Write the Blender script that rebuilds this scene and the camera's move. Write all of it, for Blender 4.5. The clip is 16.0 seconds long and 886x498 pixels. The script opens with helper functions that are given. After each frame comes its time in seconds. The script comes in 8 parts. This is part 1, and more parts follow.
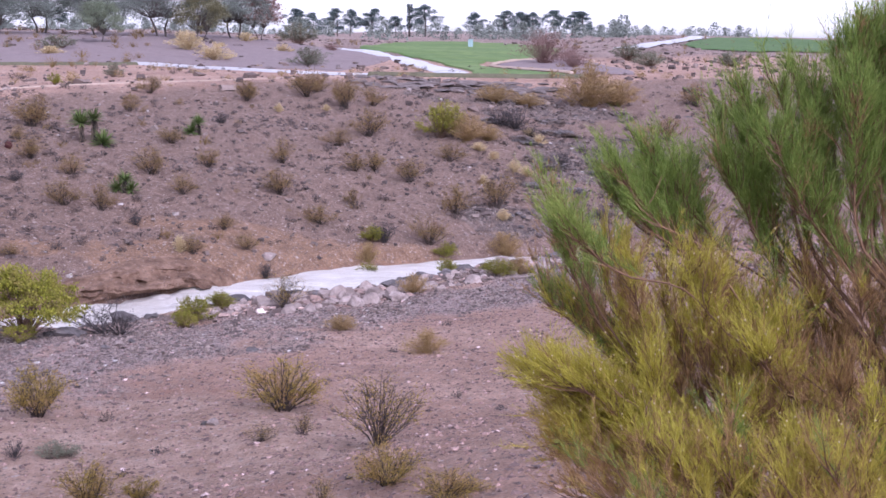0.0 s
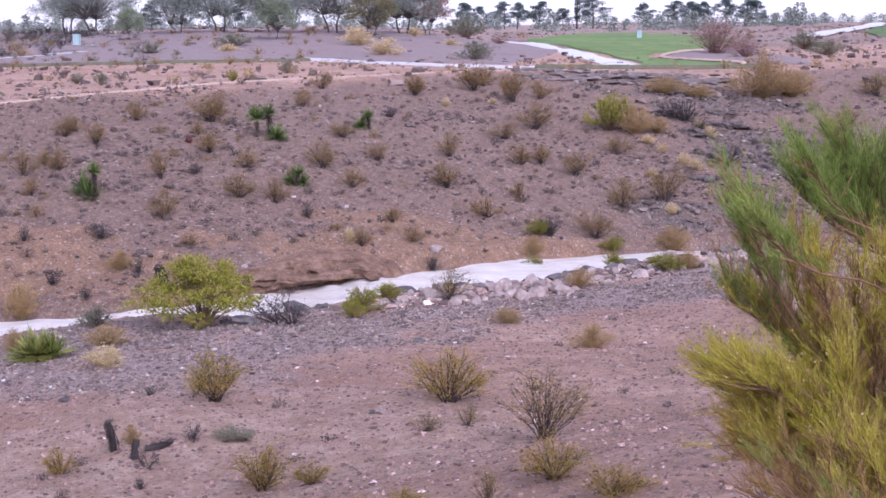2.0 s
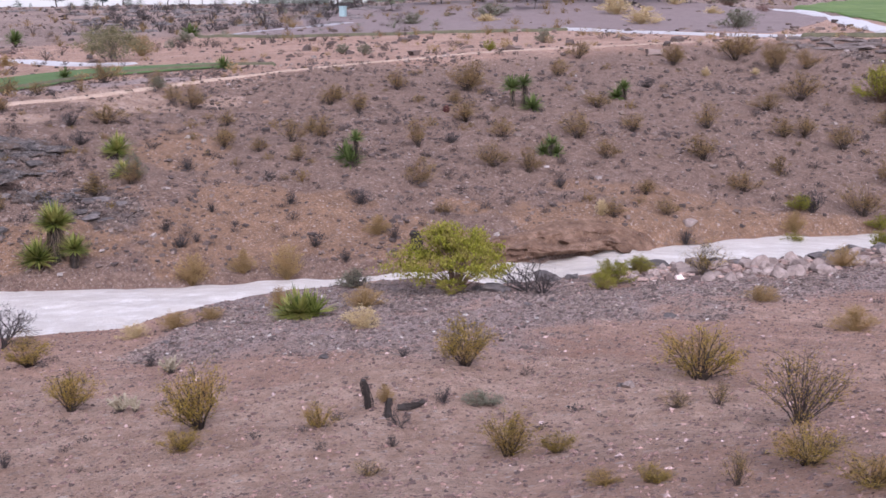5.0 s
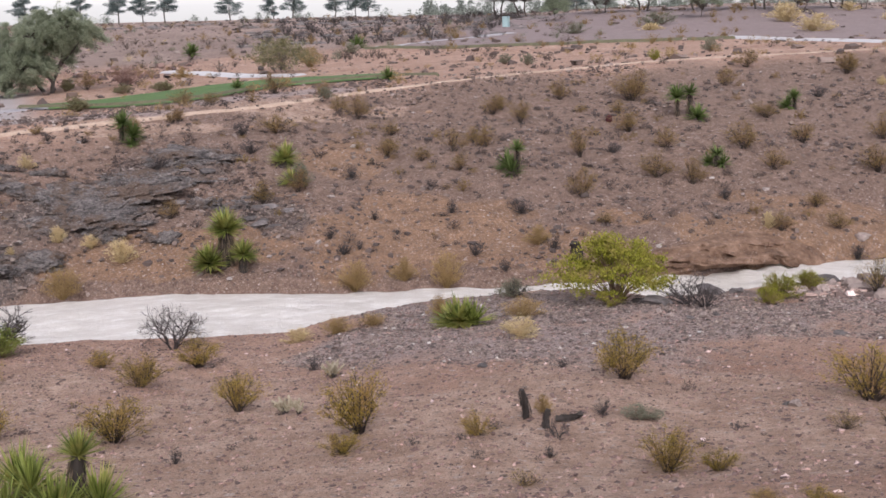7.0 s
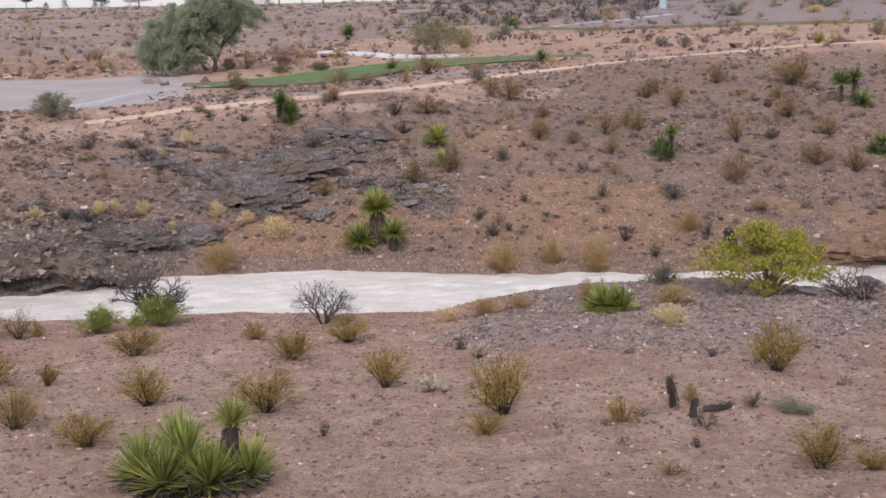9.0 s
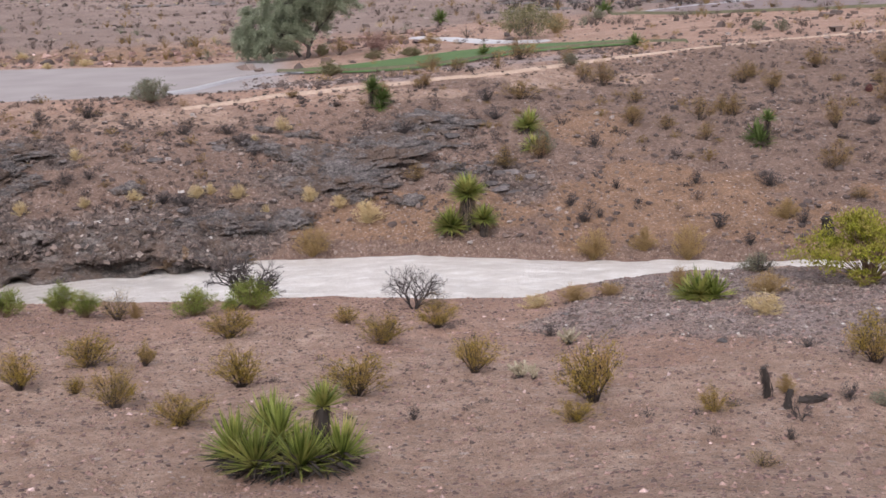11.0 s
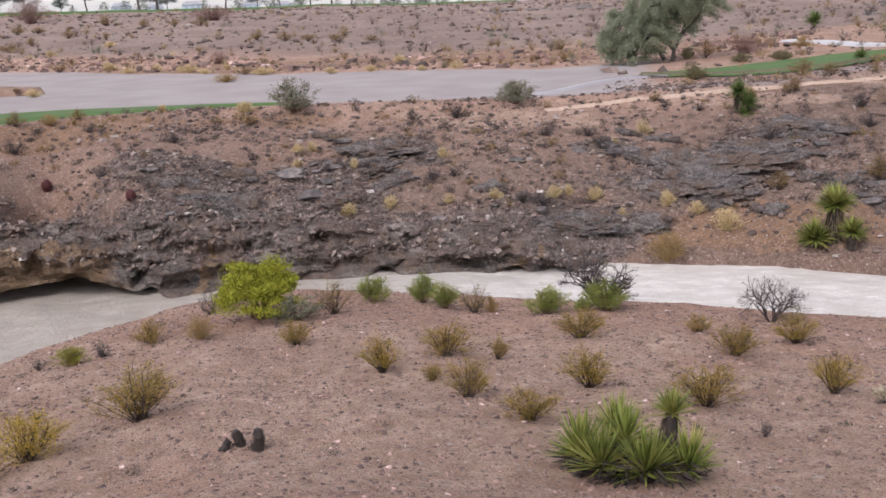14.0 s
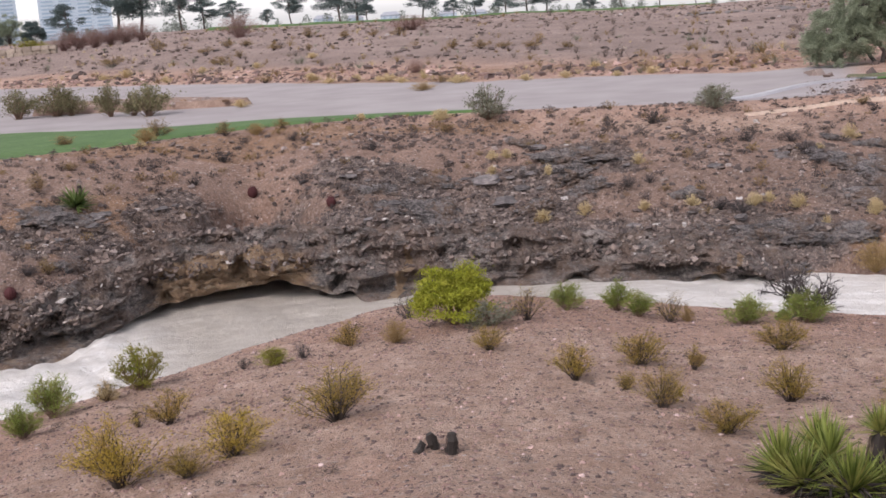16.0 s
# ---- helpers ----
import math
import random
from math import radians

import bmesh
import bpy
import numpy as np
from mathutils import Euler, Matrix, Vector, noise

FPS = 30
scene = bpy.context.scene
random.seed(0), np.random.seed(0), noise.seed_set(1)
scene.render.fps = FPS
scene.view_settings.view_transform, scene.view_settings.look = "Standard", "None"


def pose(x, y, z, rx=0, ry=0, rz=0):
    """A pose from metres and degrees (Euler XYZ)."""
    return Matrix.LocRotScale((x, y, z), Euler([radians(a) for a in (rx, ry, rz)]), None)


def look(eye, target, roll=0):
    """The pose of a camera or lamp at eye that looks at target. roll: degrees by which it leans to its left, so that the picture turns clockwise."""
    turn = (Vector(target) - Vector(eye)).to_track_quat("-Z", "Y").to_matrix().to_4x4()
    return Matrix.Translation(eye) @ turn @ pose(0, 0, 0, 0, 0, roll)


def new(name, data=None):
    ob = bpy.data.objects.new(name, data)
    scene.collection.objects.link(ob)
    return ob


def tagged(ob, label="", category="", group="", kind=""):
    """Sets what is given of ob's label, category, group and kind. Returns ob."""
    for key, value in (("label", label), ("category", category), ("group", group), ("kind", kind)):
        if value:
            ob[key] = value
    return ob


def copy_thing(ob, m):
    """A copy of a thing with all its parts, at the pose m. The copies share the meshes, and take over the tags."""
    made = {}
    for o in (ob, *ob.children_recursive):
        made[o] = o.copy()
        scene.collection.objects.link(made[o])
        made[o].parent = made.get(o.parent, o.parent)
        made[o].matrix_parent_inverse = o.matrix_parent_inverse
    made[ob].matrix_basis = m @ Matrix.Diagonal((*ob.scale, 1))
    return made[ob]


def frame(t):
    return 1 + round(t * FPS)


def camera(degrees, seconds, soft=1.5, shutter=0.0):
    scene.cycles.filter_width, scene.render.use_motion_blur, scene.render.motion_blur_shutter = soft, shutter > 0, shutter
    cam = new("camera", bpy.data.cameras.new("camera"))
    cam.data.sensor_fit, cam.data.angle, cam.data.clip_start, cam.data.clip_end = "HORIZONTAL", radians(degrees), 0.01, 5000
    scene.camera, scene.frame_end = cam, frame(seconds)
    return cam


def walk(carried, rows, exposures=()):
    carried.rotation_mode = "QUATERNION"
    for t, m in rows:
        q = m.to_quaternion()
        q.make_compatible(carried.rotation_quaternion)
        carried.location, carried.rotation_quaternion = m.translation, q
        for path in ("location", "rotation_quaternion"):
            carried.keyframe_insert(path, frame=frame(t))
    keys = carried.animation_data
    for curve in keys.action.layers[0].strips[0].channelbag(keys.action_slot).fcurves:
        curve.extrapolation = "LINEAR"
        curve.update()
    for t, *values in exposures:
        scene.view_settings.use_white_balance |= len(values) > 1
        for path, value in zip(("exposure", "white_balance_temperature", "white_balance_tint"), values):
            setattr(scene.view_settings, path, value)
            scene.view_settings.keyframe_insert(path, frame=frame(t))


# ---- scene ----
# ---- camera: it pans where it stands ----
# seconds, stops, kelvin, tint
EXPOSURES = [(0.0, 1.20, 5500, 33), (3.0, 1.20, 5550, 36), (4.2, 1.12, 5600, 34), (6.3, 0.94, 6350, 18), (9.5, 0.94, 6350, 18), (16.0, 0.96, 6350, 18)]
EYE_HEIGHT = 8.5
SWAY = 0.12


def held(rx, ry, rz):
    """The camera held a little before the wrist: as it turns it swings sideways by a few centimetres."""
    a = radians(rz)
    x, y = -SWAY * (math.sin(a) - math.sin(0.58)), SWAY * (math.cos(a) - math.cos(0.58))
    side = x * math.cos(a) + y * math.sin(a)
    return pose(x, y, EYE_HEIGHT, rx, ry, rz + math.degrees(side / 36))


cam = camera(41.24, 16.0, soft=1.6)
walk(cam, [
    (0.0, held(79.36, -1.44, 0.27)),
    (0.5, held(79.13, -1.37, 1.86)),
    (1.0, held(79.00, -1.19, 3.06)),
    (1.5, held(78.99, -0.87, 5.37)),
    (2.0, held(78.90, -0.37, 8.27)),
    (2.5, held(78.53, -0.17, 10.81)),
    (3.0, held(78.19, -0.17, 12.82)),
    (3.5, held(78.29, 0.10, 15.07)),
    (4.0, held(77.92, 0.51, 17.08)),
    (4.2, held(77.63, 0.47, 17.96)),
    (6.3, held(77.97, 0.97, 24.82)),
    (6.5, held(78.00, 1.08, 25.87)),
    (7.0, held(78.05, 1.18, 28.33)),
    (7.5, held(77.80, 1.09, 30.37)),
    (8.0, held(77.53, 1.25, 32.12)),
    (8.5, held(77.37, 1.29, 34.07)),
    (9.0, held(77.32, 1.19, 35.72)),
    (9.5, held(77.39, 1.17, 36.93)),
    (11.8, held(76.84, 1.86, 42.31)),
    (12.0, held(77.04, 1.83, 43.17)),
    (12.5, held(76.92, 2.30, 47.83)),
    (13.0, held(76.56, 2.27, 51.31)),
    (13.5, held(76.58, 2.51, 54.60)),
    (14.0, held(77.54, 2.61, 57.47)),
    (14.5, held(78.19, 3.11, 59.86)),
    (15.0, held(78.91, 3.57, 62.63)),
    (15.5, held(78.92, 3.74, 64.73)),
    (16.0, held(78.40, 4.05, 66.78)),
], exposures=EXPOSURES)

# ---- overcast daylight ----
world = bpy.data.worlds.new("overcast_sky")
scene.world = world
world.use_nodes = True
wn, wl = world.node_tree.nodes, world.node_tree.links
wn.clear()
w_out = wn.new("ShaderNodeOutputWorld")
w_bg = wn.new("ShaderNodeBackground")
w_sky = wn.new("ShaderNodeTexSky")
w_sky.sky_type, w_sky.sun_disc = "NISHITA", False
w_sky.sun_elevation, w_sky.sun_rotation = radians(42), radians(150)
w_sky.air_density, w_sky.dust_density, w_sky.ozone_density = 1.0, 1.0, 1.0
w_hue = wn.new("ShaderNodeHueSaturation")
w_hue.inputs["Saturation"].default_value = 0.22
wl.new(w_sky.outputs["Color"], w_hue.inputs["Color"])
w_bg.inputs["Strength"].default_value = 0.13
wl.new(w_hue.outputs["Color"], w_bg.inputs["Color"])
wl.new(w_bg.outputs["Background"], w_out.inputs["Surface"])

sun = new("sun", bpy.data.lights.new("sun", "SUN"))
sun.data.energy, sun.data.angle, sun.data.color = 1.2, radians(14), (1.0, 0.96, 0.9)
sun.matrix_world = look((30, -40, 60), (0, 10, 0))

# ---- lie of the land: the lookout stands at the origin, the stream's water is at z = 0 ----
EYE = 8.5


def ring(table, az):
    """Smooth value round the compass from (bearing, value) knots; bearings in degrees to the left of +y."""
    a = np.array([k[0] for k in table], float)
    v = np.array([k[1] for k in table], float)
    a = np.concatenate([a - 360, a, a + 360])
    v = np.concatenate([v, v, v])
    fine = np.arange(-200.0, 561.0, 0.5)
    w = np.interp(fine, a, v)
    k = np.hanning(9)
    w = np.convolve(np.pad(w, 4, mode="edge"), k / k.sum(), "valid")
    return np.interp(az, fine, w)


NEAR_EDGE = [(-75, 190), (-60, 97), (-45, 69), (-25, 53.4), (-15, 48.9), (-9, 44.5), (-2, 40.4), (2.3, 37.4), (6, 36.3), (9.6, 35.5), (13, 34.0),
             (17, 32.6), (22, 32.9), (25.7, 32.6), (29, 32.0), (31, 31.4), (33.5, 30.6), (35.5, 29.7), (37.5, 29.3), (41, 29.2), (44, 29.8), (47, 30.4),
             (52, 30.3), (57, 31.2), (60, 32.2), (65, 32.8), (70, 32.6), (72, 31.9), (76, 30.6), (80, 29.2), (86, 27.1), (90, 26.4), (105, 26), (120, 29), (135, 37), (150, 53), (165, 105), (180, 300), (270, 300)]
FAR_EDGE = [(-75, 200), (-60, 102), (-45, 73), (-25, 55.5), (-15, 50.1), (-10, 46.6), (-2, 43.3), (5, 40.9), (10, 38.6), (16, 36.5), (20, 35.0), (23, 34.4), (26, 34.1), (36, 34.3),
            (42, 34.7), (48, 35.3), (53, 35.0), (60, 35.5), (67, 35.6), (70, 35.1), (72, 34.7), (74, 35.4), (79, 36.1), (82, 35.7), (84, 34.2), (86, 32.8), (90, 32.1), (105, 32), (120, 36), (135, 45), (150, 64), (165, 125), (180, 330), (270, 330)]
CREST_R = [(-75, 240), (-45, 110), (-25, 92), (-12, 84), (-3, 74), (4, 72), (10, 68), (20, 62), (30, 56), (36, 53), (44, 49.5), (60, 48), (75, 48), (90, 45), (120, 52), (150, 84), (180, 360), (270, 360)]
CREST_Z = [(-75, 5.5), (-25, 5.6), (-12, 5.5), (-3, 5.12), (4, 5.42), (10, 5.28), (20, 5.07), (30, 4.5), (36, 4.36), (44, 4.08), (52, 3.85), (60, 4.0), (68, 4.15), (76, 4.2), (83, 4.12), (90, 4.1), (180, 5), (270, 5)]
FLAT_R = [(-75, 300), (-25, 130), (-12, 120), (-3, 100), (4, 95), (10, 92), (20, 86), (30, 84), (36, 76), (44, 74), (52, 71), (56, 73), (65, 78), (73, 90), (80, 106), (88, 128), (120, 130), (180, 420), (270, 420)]
FLAT_Z = [(-25, 5.9), (-12, 5.7), (-3, 5.35), (4, 5.25), (10, 5.15), (20, 4.95), (30, 4.6), (36, 4.3), (44, 3.9), (52, 3.55), (90, 3.55), (180, 5), (270, 5)]
RISE_R = [(-25, 260), (-10, 240), (-3, 200), (4, 175), (10, 150), (25, 150), (32, 190), (44, 200), (60, 220), (75, 230), (90, 260), (180, 600), (270, 600)]
RISE_Z = [(-25, 8.0), (-10, 7.8), (-3, 5.9), (2, 5.8), (6, 6.3), (10, 7.0), (14, 7.2), (21, 6.9), (26, 6.2), (32, 6.0), (44, 5.6), (52, 5.65), (60, 6.0), (68, 6.7), (75, 7.3), (80, 7.6), (90, 6.8), (180, 6), (270, 6)]
FAR_Z = [(-25, 9), (-10, 4), (0, -2), (5, -16), (10, -32), (14, -28), (20, -46), (60, -44), (68, -26), (75, -12), (80, -6), (90, -12), (180, 5), (270, 5)]
CLIFF_Z = [(-25, 0.5), (2, 0.5), (8, 0.7), (12, 0.9), (16, 0.7), (19, 0.5), (46, 0.35), (50, 0.6), (54, 1.25), (60, 1.35), (68, 1.75), (74, 2.15), (80, 2.3), (84, 1.7), (90, 1.2), (180, 0.5), (270, 0.5)]
CAVE = [(-180, 0), (73.3, 0), (74.4, 3.2), (75.6, 5.0), (77.2, 5.0), (78.6, 3.0), (80.0, 2.0), (82.0, 1.6), (83.2, 0), (179, 0)]


def lattice(ix, iy, seed):
    v = np.sin(ix * 127.1 + iy * 311.7 + seed * 74.7) * 43758.5453
    return v - np.floor(v)


def value_noise(x, y, seed=0):
    x, y = np.asarray(x, float), np.asarray(y, float)
    ix, iy = np.floor(x), np.floor(y)
    fx, fy = x - ix, y - iy
    fx, fy = fx * fx * (3 - 2 * fx), fy * fy * (3 - 2 * fy)
    a, b = lattice(ix, iy, seed), lattice(ix + 1, iy, seed)
    c, d = lattice(ix, iy + 1, seed), lattice(ix + 1, iy + 1, seed)
    return (a + (b - a) * fx) * (1 - fy) + (c + (d - c) * fx) * fy - 0.5


def fbm(x, y, seed=0, octaves=4):
    total, amp = 0.0, 1.0
    for o in range(octaves):
        total = total + amp * value_noise(x * 2 ** o + 13.7 * o, y * 2 ** o - 7.3 * o, seed + o)
        amp *= 0.5
    return total


# patches of bare grey rock, orange soil and pale gravel: bearing, range, half width along and across the line of sight (m)
GREY = [(6, 35.4, 1.1, 4.0), (-1, 38.4, 1.2, 4.0), (-6, 41.5, 1.3, 4.0), (27, 29.5, 2.6, 4.6), (22, 30.8, 1.6, 2.5), (13, 32.0, 1.8, 4.0), (2, 36.5, 1.5, 5.0), (45.0, 40.4, 2.4, 3.4), (41.2, 43.4, 2.0, 2.0), (37.0, 39.2, 2.0, 1.1), (50.3, 36.8, 1.2, 1.8), (54.5, 36.9, 1.6, 2.2),
        (59, 37.0, 1.6, 3.6), (66, 38.0, 2.6, 4.5), (73, 37.4, 2.6, 3.6), (80, 37.0, 2.2, 4.0), (60.2, 42.6, 1.6, 1.8), (64, 41.0, 1.2, 2.0), (77, 40.6, 0.6, 1.4), (-8, 55, 4.5, 4.5), (-4, 68, 3.0, 6.0), (-6, 47, 2.0, 3.5), (50, 42.8, 0.8, 1.2), (80.5, 40.2, 1.8, 2.6), (76, 40.6, 1.8, 3.0), (71.5, 41.0, 1.8, 3.0), (86, 38.5, 1.6, 2.5)]
ORANGE = [(30, 38.5, 3.4, 4.6), (33, 44, 2.6, 1.6), (23, 36.6, 1.8, 4.5), (14.5, 38.6, 1.7, 4.6), (7, 41.6, 1.5, 5.0), (40.5, 37.2, 1.6, 3.0), (45.5, 36.6, 1.0, 2.6), (78, 46.5, 1.6, 8.0), (66, 46.5, 1.0, 4.0), (84, 39.5, 2.5, 3.0), (66, 86, 6, 26), (52, 85, 8, 12)]
GRAVEL = [(27.5, 26, 4.6, 3.6), (21, 27.5, 3.6, 3.0), (15, 28.5, 3.2, 3.4), (33, 25.5, 2.6, 2.0), (7, 30.5, 3.2, 4.0), (0, 32.5, 3.4, 4.4), (-6, 35, 3.4, 4.0), (25, 23.5, 3.4, 4.6), (17, 25.5, 3.0, 4.0), (44.0, 51.0, 1.6, 2.6), (46.6, 52.4, 1.2, 2.4), (38.6, 55.5, 2.6, 3.4), (35.0, 55.7, 2.4, 3.4), (49.1, 51.7, 1.2, 2.0)]
PALE = [(9, 33.4, 1.0, 3.2), (3, 35.2, 1.0, 3.0), (15, 31.3, 0.8, 2.0), (36, 51.5, 1.6, 4.0), (44, 48, 1.2, 4.0), (55, 46, 1.4, 4.0), (70, 31, 0.5, 2.0), (62, 17, 1.6, 2.6), (76, 24, 4, 3), (70, 20, 7, 9), (82, 17, 6, 5), (60, 16, 6, 6), (52, 21, 5, 5), (44, 17, 4, 4), (32, 15, 5, 6), (20, 15, 4, 5), (40, 13, 4, 4)]


def patches(table, x, y, seed, edge=0.55):
    """0 to 1: how far inside one of the patches a place lies; ragged edges."""
    wob = 0.9 * fbm(x * 0.45, y * 0.45, seed, 4)
    best = np.full(np.shape(x), -9.0)
    for az, r, along, across in table:
        a = math.radians(az)
        ux, uy = -math.sin(a), math.cos(a)
        dx, dy = x - ux * r, y - uy * r
        u, v = (dx * ux + dy * uy) / along, (dx * uy - dy * ux) / across
        best = np.maximum(best, 1 - np.sqrt(u * u + v * v))
    return np.clip((best + wob + 0.12) / edge, 0, 1)


def smooth(t):
    t = np.clip(t, 0, 1)
    return t * t * (3 - 2 * t)


def ground(x, y, fine=True):
    """Height of the ground at x, y (arrays)."""
    x, y = np.asarray(x, float), np.asarray(y, float)
    az = (np.degrees(np.arctan2(-x, y)) + 90) % 360 - 90
    r = np.hypot(x, y)
    n, f = ring(NEAR_EDGE, az), ring(FAR_EDGE, az)
    if fine:
        n = n + 0.5 * fbm(x * 0.5, y * 0.5, 3, 3)
        f = f + 0.35 * fbm(x * 0.6, y * 0.6, 5, 3)
    cave = ring(CAVE, az)
    f = f + cave + 1.3 * smooth((az - 48) / 6) * smooth((98 - az) / 4)
    c, cz = ring(CREST_R, az), ring(CREST_Z, az)
    b, bz = ring(FLAT_R, az), ring(FLAT_Z, az)
    d, dz = ring(RISE_R, az), ring(RISE_Z, az)
    kz = ring(CLIFF_Z, az)
    kw = 0.9 + 0.25 * kz
    s = np.maximum(n / 30, 0.8)
    z = np.interp(r / s, [0, 3, 12.5], [6.8, 5.8, 2.85])
    z = np.where(r > 12.5 * s, 0.45 + 2.4 * (n - 0.7 - r) / np.maximum(n - 0.7 - 12.5 * s, 1), z)
    z = np.where(r > n - 0.7, 0.45 - 0.95 * smooth((r - n + 0.7) / 1.4), z)
    z = np.where(r > f - 0.5, -0.5 + (kz + 0.5) * smooth((r - f + 0.5) / (kw + 0.5)), z)
    t = (r - f - kw) / np.maximum(c - f - kw, 1)
    z = np.where(t > 0, kz + (cz - kz) * (t + 0.22 * np.sin(np.pi * np.clip(t, 0, 1)) * (1 - t)), z)
    t = (r - c) / np.maximum(b - c, 1)
    z = np.where(t > 0, cz + (bz - cz) * smooth(t * 3), z)
    t = (r - b) / np.maximum(d - b, 1)
    z = np.where(t > 0, bz + (dz - bz) * (0.35 * t + 0.65 * smooth(t * 1.4)), z)
    t = (r - d) / (4200 - d)
    z = np.where(t > 0, dz + (ring(FAR_Z, az) - dz) * np.clip(t, 0, 1), z)
    if not fine:
        return z
    wet = smooth((np.abs(r - 0.5 * (n + f)) - 0.5 * (f - n)) / 1.2)
    mud = ((az > 50) & (az < 100)) * smooth((r - c - 1.5) / 1.5) * smooth((b - 1 - r) / 2)
    brow = smooth((r - c + 6) / 5) * smooth((b + 12 - r) / 12)
    calm = wet * (1 - 0.93 * mud) * (1 - 0.8 * brow)
    z = z + calm * (0.24 * fbm(x * 0.16, y * 0.16, 11, 3) + 0.10 * fbm(x * 0.9, y * 0.9, 17, 3) * smooth((r - 6) / 10))
    far = smooth((r - 80) / 60)
    z = z + far * (1 - 0.8 * brow) * (0.4 * fbm(x * 0.05, y * 0.05, 23, 3))
    rock = patches(GREY, x, y, 31)
    step = 0.34
    q = (z + 0.25 * fbm(x * 0.3, y * 0.3, 37, 2)) / step
    q = (np.floor(q) + smooth((q - np.floor(q) - 0.55) / 0.4)) * step
    hill = smooth((r - f - 0.3) / 1.0) * smooth((c - 1 - r) / 3)
    rag = np.abs(fbm(x * 1.3, y * 1.3, 41, 4))
    z = z + hill * rock * (0.55 * (q - z) + 0.12 - 0.42 * rag + 0.10 * value_noise(x * 7, y * 7, 45))
    return z


# ---- materials ----
class Mat:
    """A small node-building helper round one material."""

    def __init__(self, name, rough=0.9, spec=0.3):
        self.m = bpy.data.materials.new(name)
        self.m.use_nodes = True
        self.n, self.l = self.m.node_tree.nodes, self.m.node_tree.links
        self.b = self.n["Principled BSDF"]
        self.b.inputs["Roughness"].default_value = rough
        self.b.inputs["Specular IOR Level"].default_value = spec
        self.geo = self.n.new("ShaderNodeNewGeometry")

    def link(self, a, b):
        self.l.new(a, b)

    def noise(self, scale, detail=4, rough=0.6, vec=None):
        t = self.n.new("ShaderNodeTexNoise")
        t.inputs["Scale"].default_value, t.inputs["Detail"].default_value, t.inputs["Roughness"].default_value = scale, detail, rough
        self.link(vec or self.geo.outputs["Position"], t.inputs["Vector"])
        return t.outputs["Fac"]

    def cells(self, scale, out="Color", vec=None, feature="F1"):
        t = self.n.new("ShaderNodeTexVoronoi")
        t.feature = feature
        t.inputs["Scale"].default_value = scale
        self.link(vec or self.geo.outputs["Position"], t.inputs["Vector"])
        return t.outputs[out]

    def ramp(self, fac, stops, ease="LINEAR"):
        t = self.n.new("ShaderNodeValToRGB")
        t.color_ramp.interpolation = ease
        e = t.color_ramp.elements
        while len(e) < len(stops):
            e.new(0.5)
        for el, (p, c) in zip(e, stops):
            el.position, el.color = p, c if len(c) == 4 else (*c, 1)
        self.link(fac, t.inputs["Fac"])
        return t.outputs["Color"]

    def gate(self, fac, lo, hi):
        t = self.n.new("ShaderNodeMapRange")
        t.inputs["From Min"].default_value, t.inputs["From Max"].default_value = lo, hi
        self.link(fac, t.inputs["Value"])
        return t.outputs["Result"]

    def math(self, op, a, b):
        t = self.n.new("ShaderNodeMath")
        t.operation = op
        for i, v in enumerate((a, b)):
            if isinstance(v, (int, float)):
                t.inputs[i].default_value = v
            else:
                self.link(v, t.inputs[i])
        return t.outputs["Value"]

    def mix(self, fac, a, b, mode="MIX"):
        t = self.n.new("ShaderNodeMix")
        t.data_type, t.blend_type = "RGBA", mode
        for sock, v in ((t.inputs[0], fac), (t.inputs[6], a), (t.inputs[7], b)):
            if isinstance(v, (int, float)):
                sock.default_value = v
            elif isinstance(v, tuple):
                sock.default_value = v if len(v) == 4 else (*v, 1)
            else:
                self.link(v, sock)
        return t.outputs[2]

    def attr(self, name):
        t = self.n.new("ShaderNodeAttribute")
        t.attribute_name = name
        return t.outputs["Fac"]

    def random(self):
        return self.n.new("ShaderNodeObjectInfo").outputs["Random"]

    def island(self):
        return self.geo.outputs["Random Per Island"]

    def colour(self, c):
        self.link(c, self.b.inputs["Base Color"])

    def bump(self, height, strength=0.5, distance=0.02):
        t = self.n.new("ShaderNodeBump")
        t.inputs["Strength"].default_value, t.inputs["Distance"].default_value = strength, distance
        self.link(height, t.inputs["Height"])
        self.link(t.outputs["Normal"], self.b.inputs["Normal"])


